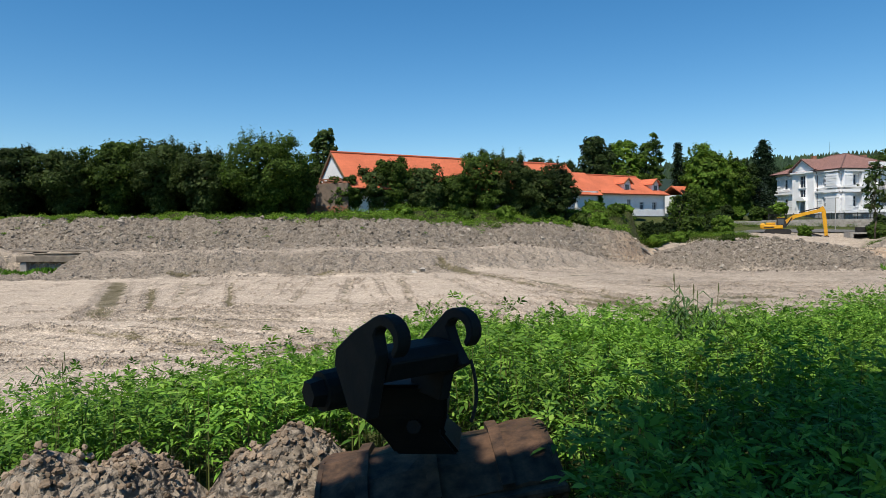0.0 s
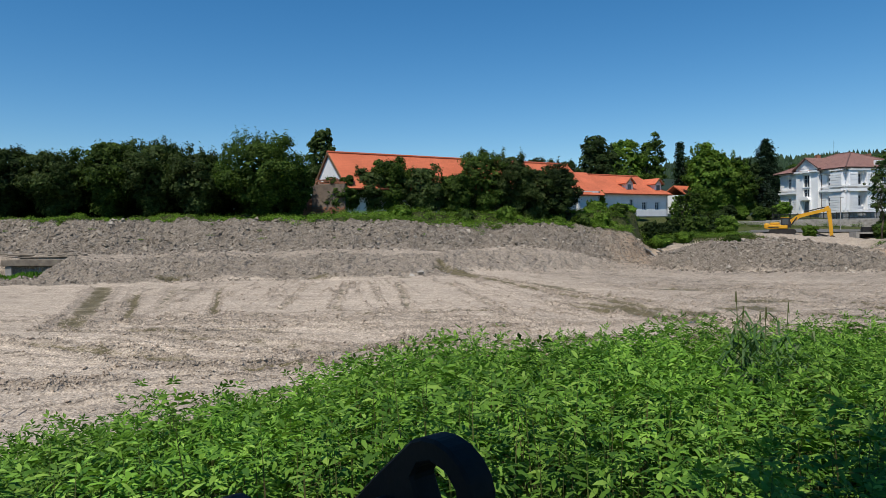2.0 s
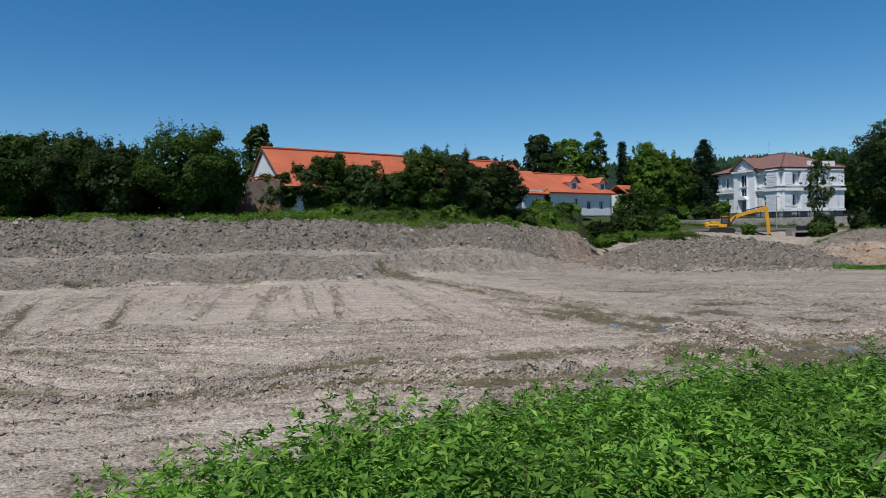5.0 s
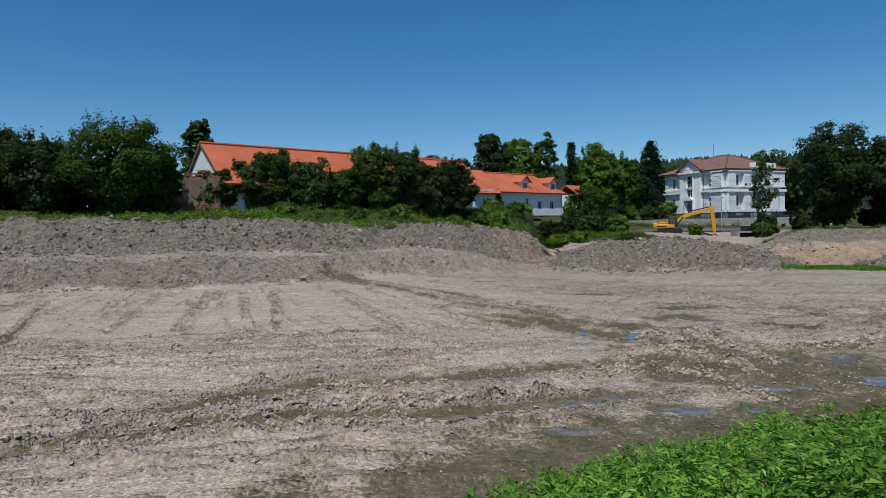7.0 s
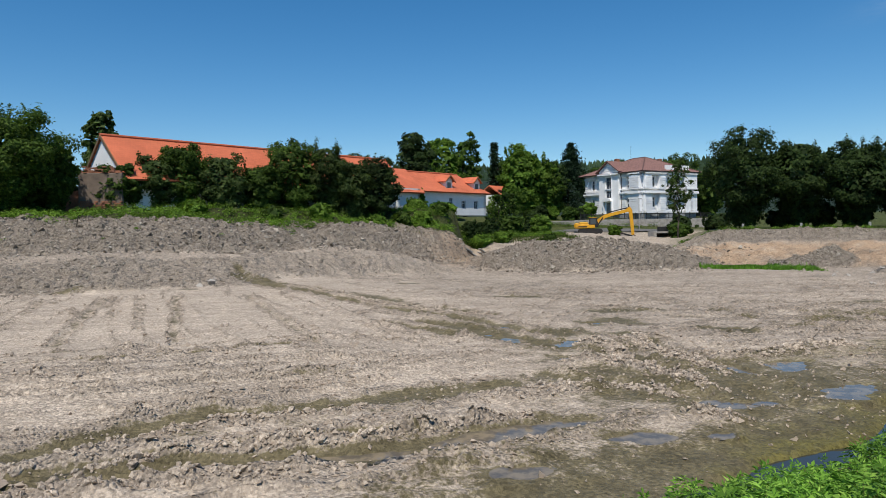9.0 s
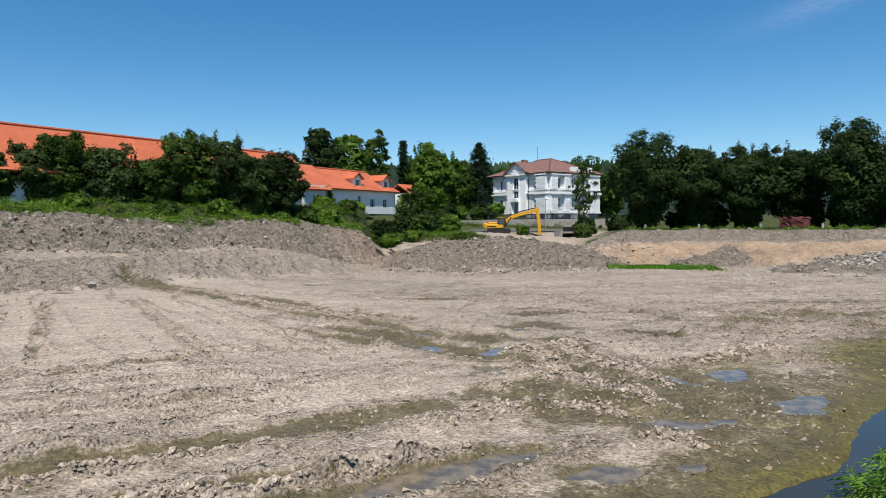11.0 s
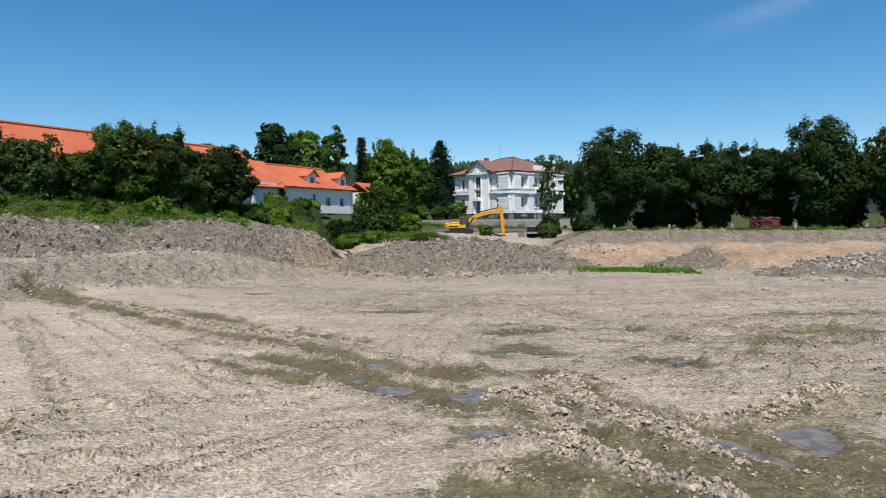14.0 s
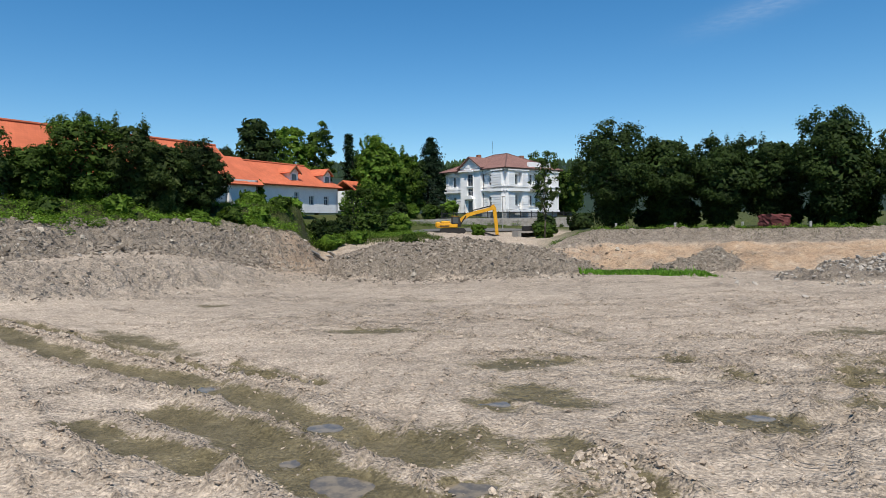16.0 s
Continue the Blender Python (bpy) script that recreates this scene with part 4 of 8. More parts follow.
def puddle_level(cx, cy):
    return float(floor_height(np.array([cx]), np.array([cy]))[0]) - 0.07


def ditch_level(x):
    return np.interp(x, [4, 13], [-0.80, -0.90])


def axis_steps(marks):
    """Grid lines: (from, step) marks, with the last mark closing the row."""
    out = [marks[0][0]]
    for (a, step), (b, _) in zip(marks, marks[1:]):
        k = max(1, round((b - a) / step))
        out += [a + (b - a) * (i + 1) / k for i in range(k)]
    return np.array(out)


def build_ground():
    gx = axis_steps([(-2500, 600), (-700, 150), (-200, 40), (-100, 4), (-60, 0.6), (-46, 0.22), (-14, 0.145), (-5, 0.105), (14, 0.14), (24, 0.26), (48, 0.5), (75, 1.2), (110, 4), (200, 40), (800, 200), (2500, 0)])
    gy = axis_steps([(-2500, 600), (-700, 150), (-150, 30), (-30, 4), (1, 0.15), (3.5, 0.085), (6.5, 0.3), (13, 0.10), (17, 0.072), (26, 0.105), (33, 0.17), (41, 0.17), (71, 0.32), (86, 0.8), (130, 2.5), (200, 20), (500, 100), (3000, 0)])
    X, Y = np.meshgrid(gx, gy)
    z, heap, sand, damp, algae, turf, tread, run, crumb = land(X, Y)
    ny, nx = X.shape
    verts = np.stack([X.ravel(), Y.ravel(), z.ravel()], 1)
    i = np.arange(ny * nx).reshape(ny, nx)
    faces = np.stack([i[:-1, :-1].ravel(), i[:-1, 1:].ravel(), i[1:, 1:].ravel(), i[1:, :-1].ravel()], 1)
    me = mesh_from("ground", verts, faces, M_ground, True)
    for name, a in (("heap", heap), ("sand", sand), ("damp", damp), ("algae", algae), ("turf", turf), ("tread", tread), ("run", run), ("crumb", crumb)):
        at = me.attributes.new(name, "FLOAT", "POINT")
        at.data.foreach_set("value", (a if name == "run" else np.clip(a, 0, 1)).astype(np.float32).ravel())
    tagged(new("ground", me), "bare rutted clay floor of a drained pond with heaped banks", "ground", kind="structure")


build_ground()


def ground_z(x, y):
    return float(land(np.array([float(x)]), np.array([float(y)]))[0][0])


def ground_many(x, y):
    return land(np.asarray(x, float), np.asarray(y, float))[0]


def build_puddles():
    rng = random.Random(5)
    for k, (cx, cy, a, c, turn) in enumerate(PUDDLES):
        bm = bmesh.new()
        ring = []
        n = 28
        for i in range(n):
            t = 2 * math.pi * i / n
            ring.append(bm.verts.new((1.75 * a * math.cos(t), 1.75 * c * math.sin(t), 0)))
        bm.faces.new(ring)
        ob = part("puddle", bm, M_water)
        ob.matrix_world = pose(cx, cy, puddle_level(cx, cy), 0, 0, turn)
        tagged(ob, "shallow muddy puddle standing in a wheel rut", "puddle", "puddles in the ruts", "structure")


build_puddles()


def build_ditch():
    bm = bmesh.new()
    rows = [[bm.verts.new((x + dx, y + dy, float(ditch_level(x)))) for dx, dy in ((-0.13, 0.30), (0.22, -0.55))] for x, y in DITCH]
    for p, q in zip(rows, rows[1:]):
        bm.faces.new((p[0], p[1], q[1], q[0]))
    bmesh.ops.recalc_face_normals(bm, faces=bm.faces[:])
    tagged(part("ditch_water", bm, M_ditch), "dark still water in the ditch below the weeds", "water", kind="structure")


build_ditch()


def build_crumbs():
    """Loose crumbs of dry clay along the rows, lips and berms."""
    rng = np.random.default_rng(77)
    tries = 430000
    x, y = rng.uniform(-16, 34, tries), 13 + 34 * rng.random(tries) ** 1.35
    got = land(x, y)
    z, heap, damp, crumb, turf = got[0], got[1], got[3], got[8], got[5]
    knots = smooth(fbm(x * 0.8, y * 0.8, 231, 3), -0.15, 0.45)
    chance = (0.7 * smooth(crumb, 0.3, 0.9) ** 1.5 * (0.15 + 1.1 * knots) + 0.016 + 0.05 * smooth(x, 4, 9)) * (1 - 0.75 * np.clip(damp, 0, 1)) * (heap < 0.75) * (turf < 0.3)
    keep = np.flatnonzero(rng.random(tries) < chance)[:24000]
    k = len(keep)
    size = np.clip(0.021 * np.exp(0.45 * rng.standard_normal(k)), 0.010, 0.06)
    base = np.array([(1, 0, 0), (0, 1, 0), (-1, 0, 0), (0, -1, 0), (0, 0, 1), (0, 0, -1)], float)
    v = base[None] + rng.uniform(-0.35, 0.35, (k, 6, 3))
    v *= (size[:, None] * rng.uniform(0.65, 1.4, (k, 3)))[:, None, :] * np.array([1, 1, 0.85])
    a = rng.uniform(0, 6.283, k)
    ca, sa = np.cos(a)[:, None], np.sin(a)[:, None]
    tilt = rng.uniform(-0.6, 0.6, k)[:, None]
    vx, vy, vz = v[:, :, 0], v[:, :, 1], v[:, :, 2]
    vy, vz = vy * np.cos(tilt) - vz * np.sin(tilt), vy * np.sin(tilt) + vz * np.cos(tilt)
    v = np.stack([vx * ca - vy * sa, vx * sa + vy * ca, vz], 2)
    v += np.stack([x[keep], y[keep], z[keep] + 0.3 * size], 1)[:, None, :]
    one = np.array([(0, 1, 4), (1, 2, 4), (2, 3, 4), (3, 0, 4), (1, 0, 5), (2, 1, 5), (3, 2, 5), (0, 3, 5)])
    f = (one[None] + 6 * np.arange(k)[:, None, None]).reshape(-1, 3)
    tagged(new("clay_crumbs", mesh_from("clay_crumbs", v.reshape(-1, 3), f, M_crumbs)), "loose dry clay crumbs strewn along the wheel ruts", "soil crumbs", kind="stuff")


build_crumbs()


# ---------------------------------------------------------------- plants
def unit(v):
    return v / np.maximum(np.linalg.norm(v, axis=-1, keepdims=True), 1e-9)


def leaf_quads(p, nrm, size, rng, slim=0.55):
    """One pointed leaf a place: (n, 3) centres and normals."""
    n = len(p)
    t = unit(np.cross(nrm, rng.normal(size=(n, 3))))
    b = np.cross(nrm, t)
    s = size[:, None]
    bend = nrm * s * 0.25
    v = np.stack([p - t * s, p - b * s * slim + bend, p + t * s, p + b * s * slim + bend], 1).reshape(-1, 3)
    f = np.arange(4 * n).reshape(n, 4)
    return v, f


def leaf_tris(p, nrm, size, rng):
    """One small pointed leaf a place, as a triangle."""
    t = unit(np.cross(nrm, rng.normal(size=p.shape)))
    b = np.cross(nrm, t)
    s = size[:, None]
    v = np.stack([p + t * s, p - t * s * 0.7 + b * s * 0.6, p - t * s * 0.7 - b * s * 0.6], 1).reshape(-1, 3)
    return v, np.arange(3 * len(p)).reshape(-1, 3)


def limb_mesh(bm, a, b, r0, r1, rng, seg=7, parts=3):
    """A tapering, slightly crooked limb."""
    a, b = Vector(a), Vector(b)
    pts = [a.lerp(b, i / parts) + (Vector((rng.uniform(-1, 1), rng.uniform(-1, 1), 0)) * (b - a).length * 0.05 if 0 < i < parts else Vector()) for i in range(parts + 1)]
    rings = []
    for i, p in enumerate(pts):
        rad = r0 + (r1 - r0) * i / parts
        rings.append([bm.verts.new(p + Vector((rad * math.cos(6.2832 * k / seg), rad * math.sin(6.2832 * k / seg), 0))) for k in range(seg)])
    for lo, hi in zip(rings, rings[1:]):
        for k in range(seg):
            j = (k + 1) % seg
            bm.faces.new((lo[k], lo[j], hi[j], hi[k]))


def broadleaf(x, y, height, radius, mat, label, name="tree", category="tree", seed=1, leaves=5000, size=0.24, skirt=0.12, lobes=34, z0=None, up=0.38, narrow=1.0, group="", trunk=None, foot=0.6):
    """A tree or bush: a tapered trunk with limbs and a crown of single leaves in uneven clumps."""
    rng, rn = np.random.default_rng(seed), random.Random(seed)
    z0 = ground_z(x, y) if z0 is None else z0
    thing = empty(name, pose(x, y, z0))
    bottom = height * skirt
    low = skirt < 0.1                                # leafy down to the ground, but overhanging there
    wave = [rn.uniform(0.80, 1.12) for _ in range(7)]
    lift = [rn.uniform(0.86, 1.04) for _ in range(7)]

    def girth(t):
        t = np.asarray(t, float)
        if low:
            return np.sqrt(np.clip(1 - np.clip((t - 0.46) / 0.58, 0, 1) ** 2.2, 0, 1)) * (foot + (1 - foot) * np.clip(t / 0.48, 0, 1) ** 1.3)
        return np.sqrt(np.clip(1 - np.abs((t - 0.47) / 0.54) ** 2.2, 0.05, 1))
    count = max(14, int(lobes * 0.62))
    c, r = np.zeros((count, 3)), np.zeros((count, 3))
    for i in range(count):
        t = rn.uniform(0.04, 0.97) ** 0.85
        a = rn.uniform(0, 6.2832)
        k = int(a / 6.2832 * 6.99)
        lr = radius * rn.uniform(0.11, 0.29) * (1 - 0.3 * t)
        rr = max(0.0, radius * narrow * float(girth(t)) * wave[k] - lr * 0.8) * math.sqrt(rn.uniform(0.55, 1.0))
        zz = bottom + (height * lift[k] - bottom) * t
        c[i] = rr * math.cos(a), rr * math.sin(a), min(max(zz, lr * 0.5), height - lr * 0.75)
        r[i] = lr * rn.uniform(0.8, 1.25), lr * rn.uniform(0.8, 1.25), lr * rn.uniform(0.5, 0.95)
        if t > 0.6 and rn.random() < 0.3:            # upright shoot
            r[i] = lr * 0.45, lr * 0.45, lr * rn.uniform(1.1, 1.7)
    sets = list(zip(c.tolist(), r.tolist()))
    core, loose = int(leaves * 0.14), int(leaves * 0.22)
    w = r.prod(1) ** 0.66
    k = rng.choice(count, size=leaves - core, p=w / w.sum())
    d = unit(rng.normal(size=(len(k), 3)) + 0.45 * unit(c[k] * np.array([1, 1, 0.0]) + 1e-6) + np.array([0, 0, 0.3]))
    far = rng.uniform(0.72, 1.06, len(k))
    far[:loose] = 0.95 + 0.6 * rng.random(loose) ** 1.6
    p = c[k] + d * r[k] * far[:, None] + rng.normal(size=(len(k), 3)) * 0.05 * radius * 0.3
    t, a = rng.random(core), rng.uniform(0, 6.2832, core)
    rr = radius * narrow * girth(t) * rng.uniform(0.35, 0.72, core)
    p = np.concatenate([p, np.stack([rr * np.cos(a), rr * np.sin(a), bottom + (0.88 * height - bottom) * t], 1)])
    d = np.concatenate([d, unit(np.stack([np.cos(a), np.sin(a), t * 0.8], 1))])
    big = np.concatenate([np.ones(len(k)), np.full(core, 2.4)])
    nrm = unit(d * 1.0 + np.array([0, 0, up]) + rng.normal(size=p.shape) * 0.42)
    v, f = leaf_tris(p, nrm, big * size * rng.uniform(0.6, 1.3, len(p)), rng)
    crown = new("crown", mesh_from("crown", v, f, mat))
    crown.parent = thing
    bm = bmesh.new()
    tr = trunk or max(0.07, 0.022 * height)
    limb_mesh(bm, (0, 0, -0.3), (0, 0, height * 0.7), tr * 1.25, tr * 0.35, rn, 9, 5)
    for i in range(9):
        c, r = rn.choice(sets)
        s = rn.uniform(0.2, 0.55) * height
        limb_mesh(bm, (0, 0, min(s, c[2])), c, tr * 0.45, tr * 0.1, rn, 6, 3)
    part("trunk", bm, M_bark, thing)
    tagged(thing, label, category, group)
    return thing


def conifer(x, y, height, radius, label, seed=1, leaves=4200, z0=None, open_top=0.0):
    """A conifer: a straight trunk and drooping tiers of needle sprays."""
    rng, rn = np.random.default_rng(seed), random.Random(seed)
    z0 = ground_z(x, y) if z0 is None else z0
    thing = empty("conifer_tree", pose(x, y, z0))
    bm = bmesh.new()
    tr = 0.018 * height
    limb_mesh(bm, (0, 0, -0.3), (0, 0, height * 0.98), tr, 0.03, rn, 8, 6)
    pts, nrm = [], []
    tiers = int(height / 0.5)
    per = max(14, int(1.7 * leaves) // (tiers * 7))
    for i in range(tiers):
        t = (i + 0.5) / tiers
        zz = height * (0.12 + 0.88 * t)
        r = radius * (1 - t) ** 0.85 * rn.uniform(0.6, 1.15) + 0.25
        zz += rn.uniform(-0.3, 0.3)
        a0 = rn.uniform(0, 6.28)
        for k in range(7):
            if rn.random() < 0.12:
                continue
            a = a0 + 6.2832 * k / 7 + rn.uniform(-0.3, 0.3)
            rr = r * rn.uniform(0.55, 1.15)
            dirv = np.array([math.cos(a), math.sin(a), 0])
            u = rng.uniform(0.1, 1, per) ** 0.7
            q = dirv * (u * rr)[:, None] + np.array([0, 0, zz]) + rng.normal(size=(per, 3)) * np.array([0.34, 0.34, 0.26])
            q[:, 2] -= 0.28 * rr * u ** 1.5
            pts.append(q)
            nrm.append(unit(np.array([0, 0, 0.9]) + rng.normal(size=(per, 3)) * 0.45 + dirv * 0.3))
            limb_mesh(bm, (0, 0, zz), tuple(dirv * rr * 0.8 + np.array([0, 0, zz - 0.2 * rr])), 0.05, 0.015, rn, 4, 2)
    p, n = np.concatenate(pts), np.concatenate(nrm)
    v, f = leaf_quads(p, n, 0.32 * rng.uniform(0.6, 1.3, len(p)), rng, 0.4)
    crown = new("crown", mesh_from("crown", v, f, M_needle))
    crown.parent = thing
    part("trunk", bm, M_bark, thing)
    return tagged(thing, label, "tree")


def blades(x, y, z, h, w, rng, lean=0.35):
    """Blades of grass: a bent triangle strip at each place."""
    n = len(x)
    a = rng.uniform(0, 6.2832, n)
    side = np.stack([np.cos(a), np.sin(a), np.zeros(n)], 1) * w[:, None]
    b = rng.uniform(0, 6.2832, n)
    tip = np.stack([np.cos(b), np.sin(b), np.zeros(n)], 1) * (lean * h * rng.uniform(0.2, 1.2, n))[:, None]
    p = np.stack([x, y, z], 1)
    mid = p + np.array([0, 0, 1.0]) * (0.6 * h)[:, None] + tip * 0.35
    top = p + np.array([0, 0, 1.0]) * h[:, None] + tip
    v = np.stack([p - side, p + side, mid + side * 0.7, mid - side * 0.7, top], 1).reshape(-1, 3)
    i = np.arange(n)[:, None] * 5
    f = np.concatenate([i + [0, 1, 2], i + [0, 2, 3], i + [3, 2, 4]], 0)
    return v, f


def weed_field():
    """The overgrown bank: upright plants with pairs of feather-like leaves of narrow pointed leaflets."""
    rng = np.random.default_rng(11)
    xs, ys = [], []
    for y0, y1, step in ((1.6, 10.0, 0.17), (10.0, 34.0, 0.21)):
        gx, gy = np.meshgrid(np.arange(-13, 33, step), np.arange(y0, y1, step))
        xs.append((gx + rng.uniform(-0.55, 0.55, gx.shape) * step).ravel())
        ys.append((gy + rng.uniform(-0.55, 0.55, gx.shape) * step).ravel())
    x, y = np.concatenate(xs), np.concatenate(ys)
    edge = bank_edge(x) + 0.9 * fbm(x * 0.5, y * 0.2, 12, 3)
    keep = (y < edge - np.interp(x, [3, 5], [0.1, 0.28])) & (y > 0.34 * np.abs(x) - 1.2)
    keep &= ~((np.abs(x + 0.2) < 0.62) & (y > 3.3) & (y < 5.9))
    keep &= ~((x > -3.4) & (x < -0.7) & (y > 2.6) & (y < 5.1))
    keep &= ~(np.hypot((x + 2.5) / 0.8, (y - 5.4) / 0.7) < 1) & ~(np.hypot((x + 1.35) / 0.6, (y - 5.8) / 0.6) < 1)
    keep &= ~(np.hypot(x - 0.02, y - 1.3) < 1.3) & ~((x > -3.8) & (x < -0.5) & (y < 5.75))
    keep &= (y > 2.0) & (np.abs(x) < 1.3 + 0.95 * (y - 0.6))
    keep &= rng.random(len(x)) < 0.35 + 0.65 * smooth(edge - y, 0.0, 1.2)
    x, y, edge = x[keep], y[keep], edge[keep]
    z = land(x, y, False)[0]
    n = len(x)
    lift = 0.5 + 0.5 * vnoise(x * 0.45, y * 0.45, 7)
    heads = 0.70 + 0.52 * vnoise(x * 1.9, y * 1.9, 8)
    margin = smooth(edge - y, 0.0, 3.6)
    h = (0.70 + 0.42 * lift) * heads * (np.interp(x, [3, 5], [0.38, 0.24]) + 0.62 * margin) * np.interp(x, [-9, -6, -4.2, -2.5, 4, 12], [0.36, 0.45, 0.66, 0.95, 1.0, 1.32]) * rng.uniform(0.88, 1.08, n)
    h *= 1 - 0.20 * smooth(y, 6, 9) * smooth(-x, -7, -3)
    turn = rng.uniform(0, 6.2832, n)
    leanx, leany = rng.normal(size=n) * 0.10, rng.normal(size=n) * 0.10
    O, TH, PH, S = [], [], [], []
    nodes = 7
    for k in range(nodes):
        t = 0.34 + 0.66 * k / (nodes - 1)
        for side in (0, 1):
            ok = rng.random(n) < (0.92 if k else 0.7)
            th = turn + k * 1.5708 + side * 3.1416 + rng.normal(size=n) * 0.35
            org = np.stack([x + leanx * h * t, y + leany * h * t, z + h * t], 1)
            size = (0.105, 0.125, 0.135, 0.135, 0.13, 0.11, 0.075)[k] * rng.uniform(0.75, 1.3, n)
            ph = (0.1, 0.15, 0.2, 0.3, 0.4, 0.6, 1.0)[k] + rng.normal(size=n) * 0.25
            O.append(org[ok]), TH.append(th[ok]), PH.append(ph[ok]), S.append(size[ok])
    O, TH, PH, S = np.concatenate(O), np.concatenate(TH), np.concatenate(PH), np.concatenate(S)
    m = len(O)
    d = np.stack([np.cos(TH) * np.cos(PH), np.sin(TH) * np.cos(PH), np.sin(PH)], 1)
    r = unit(np.stack([-np.sin(TH), np.cos(TH), rng.normal(size=m) * 0.35], 1))
    nn = unit(np.cross(d, r))
    fall = np.array([0, 0, -1.0])
    V, F, base = [], [], 0
    near = (O[:, 1] < 20.0) & (O[:, 0] < 12.0)
    # leaflets: how far along the leaf, angle, length
    for at_, alpha, ln, nearby in ((0.95, 0.0, 0.72, False), (0.62, 0.8, 0.66, False), (0.62, -0.8, 0.66, False), (0.30, 0.95, 0.55, True), (0.30, -0.95, 0.55, True)):
        for fine in (True, False):
            sel = (O[:, 1] < 6.8) if fine else (O[:, 1] >= 6.8) & (near if nearby else True)
            k = int(sel.sum())
            size = (S[sel] * np.where(near[sel], 1.0, 1.25))[:, None]
            wide = (0.14 if fine else np.where(near[sel], 0.17, 0.21)[:, None])
            al = alpha + rng.normal(size=k) * 0.15
            dr = unit(d[sel] * np.cos(al)[:, None] + r[sel] * np.sin(al)[:, None] + fall * (0.02 + 0.28 * rng.random(k))[:, None])
            up_ = nn[sel]
            pr = unit(np.cross(up_, dr))
            L = size * ln * rng.uniform(0.85, 1.2, k)[:, None]
            b = O[sel] + d[sel] * size * at_ + fall * size * 0.30 * at_ ** 2
            tip = b + dr * L + fall * L * 0.22
            if fine:
                c1, c2 = b + dr * L * 0.3 + up_ * L * 0.02, b + dr * L * 0.66 + fall * L * 0.06
                rows = [b, c1 + pr * L * wide, c1 - pr * L * wide, c2 + pr * L * wide * 0.8, c2 - pr * L * wide * 0.8, tip]
                faces = ([0, 2, 1], [1, 2, 4], [1, 4, 3], [3, 4, 5])
            else:
                mid = b + dr * L * 0.40 + up_ * L * 0.06
                rows = [b, mid + pr * L * wide, tip, mid - pr * L * wide]
                faces = ([0, 2, 1], [0, 3, 2])
            V.append(np.stack(rows, 1).reshape(-1, 3))
            i = base + np.arange(k)[:, None] * len(rows)
            F.append(np.concatenate([i + q for q in faces], 0))
            base += len(rows) * k
    me = mesh_from("weeds", np.concatenate(V), np.concatenate(F), M_weed)
    tagged(new("weeds", me), "dense waist-high green weeds with narrow pointed leaflets on the bank", "weeds", kind="stuff")
    v, f = blades(x, y, z - 0.05, h + 0.03, np.full(n, 0.006), rng, 0.08)
    tagged(new("weed_stems", mesh_from("weed_stems", v, f, M_stalk)), "thin green stems of the weeds on the bank", "weeds", kind="stuff")


weed_field()


def reed_clump(x, y, h, count, seed, stalks=3):
    rng, rn = np.random.default_rng(seed), random.Random(seed)
    z0 = ground_z(x, y)
    thing = empty("reed_clump", pose(x, y, z0))
    V, F, base = [], [], 0
    for i in range(count):
        a, rr = rn.uniform(0, 6.28), rn.uniform(0, 0.28)
        bx, by, hh = rr * math.cos(a), rr * math.sin(a), h * rn.uniform(0.7, 1.05)
        for k in range(9):
            zz = hh * (0.25 + 0.75 * k / 9)
            b = rn.uniform(0, 6.28)
            ln = rn.uniform(0.16, 0.30)
            d = np.array([math.cos(b), math.sin(b), 0])
            s = np.array([-math.sin(b), math.cos(b), 0]) * 0.011
            p = np.array([bx, by, zz])
            m1 = p + d * ln * 0.5 + np.array([0, 0, 0.10])
            t = p + d * ln + np.array([0, 0, 0.02])
            V += [p - s * 0.5, p + s * 0.5, m1 + s, m1 - s, t]
            F += [[base, base + 1, base + 2], [base, base + 2, base + 3], [base + 3, base + 2, base + 4]]
            base += 5
    ob = new("foliage", mesh_from("foliage", np.array(V), np.array(F), M_reed))
    ob.parent = thing
    bm = bmesh.new()
    for i in range(stalks):
        a = rn.uniform(0, 6.28)
        q = Vector((0.12 * math.cos(a), 0.12 * math.sin(a), 0))
        top = q + Vector((rn.uniform(-0.08, 0.08), rn.uniform(-0.08, 0.08), h * rn.uniform(1.0, 1.12)))
        rod(bm, q, top, 0.004, 0.003, 5)
        rod(bm, top - Vector((0, 0, 0.07)), top + Vector((0, 0, 0.02)), 0.009, 0.004, 5)
    part("stalk", bm, M_stalk, thing, "dry brown seed stalks")
    tagged(thing, "clump of dark narrow-leaved reeds among the weeds", "reeds")


reed_clump(2.05, 8.3, 1.32, 26, 3)
reed_clump(-4.6, 8.2, 1.05, 16, 4, 2)
reed_clump(2.5, 8.9, 1.2, 18, 8, 2)


def grass_strip(name, label, places, h, w, mat, seed, lean=0.35):
    rng = np.random.default_rng(seed)
    x, y = places(rng)
    z = ground_many(x, y)
    n = len(x)
    v, f = blades(x, y, z - 0.05, h * rng.uniform(0.5, 1.25, n) * (0.6 + 0.8 * vnoise(x * 0.35, y * 0.35, seed)), w * rng.uniform(0.7, 1.3, n), rng, lean)
    tagged(new(name, mesh_from(name, v, f, mat)), label, "grass", kind="stuff")


def verge(rng):
    x = rng.uniform(-62, 20, 18000)
    t = rng.uniform(0.92, 1.4, 18000)
    y = mound_toe(x) + mound_depth(x) * t
    return x, y


grass_strip("verge_grass", "rough green and yellowing grass along the foot of the trees", verge, 0.20, 0.022, M_grass, 21)


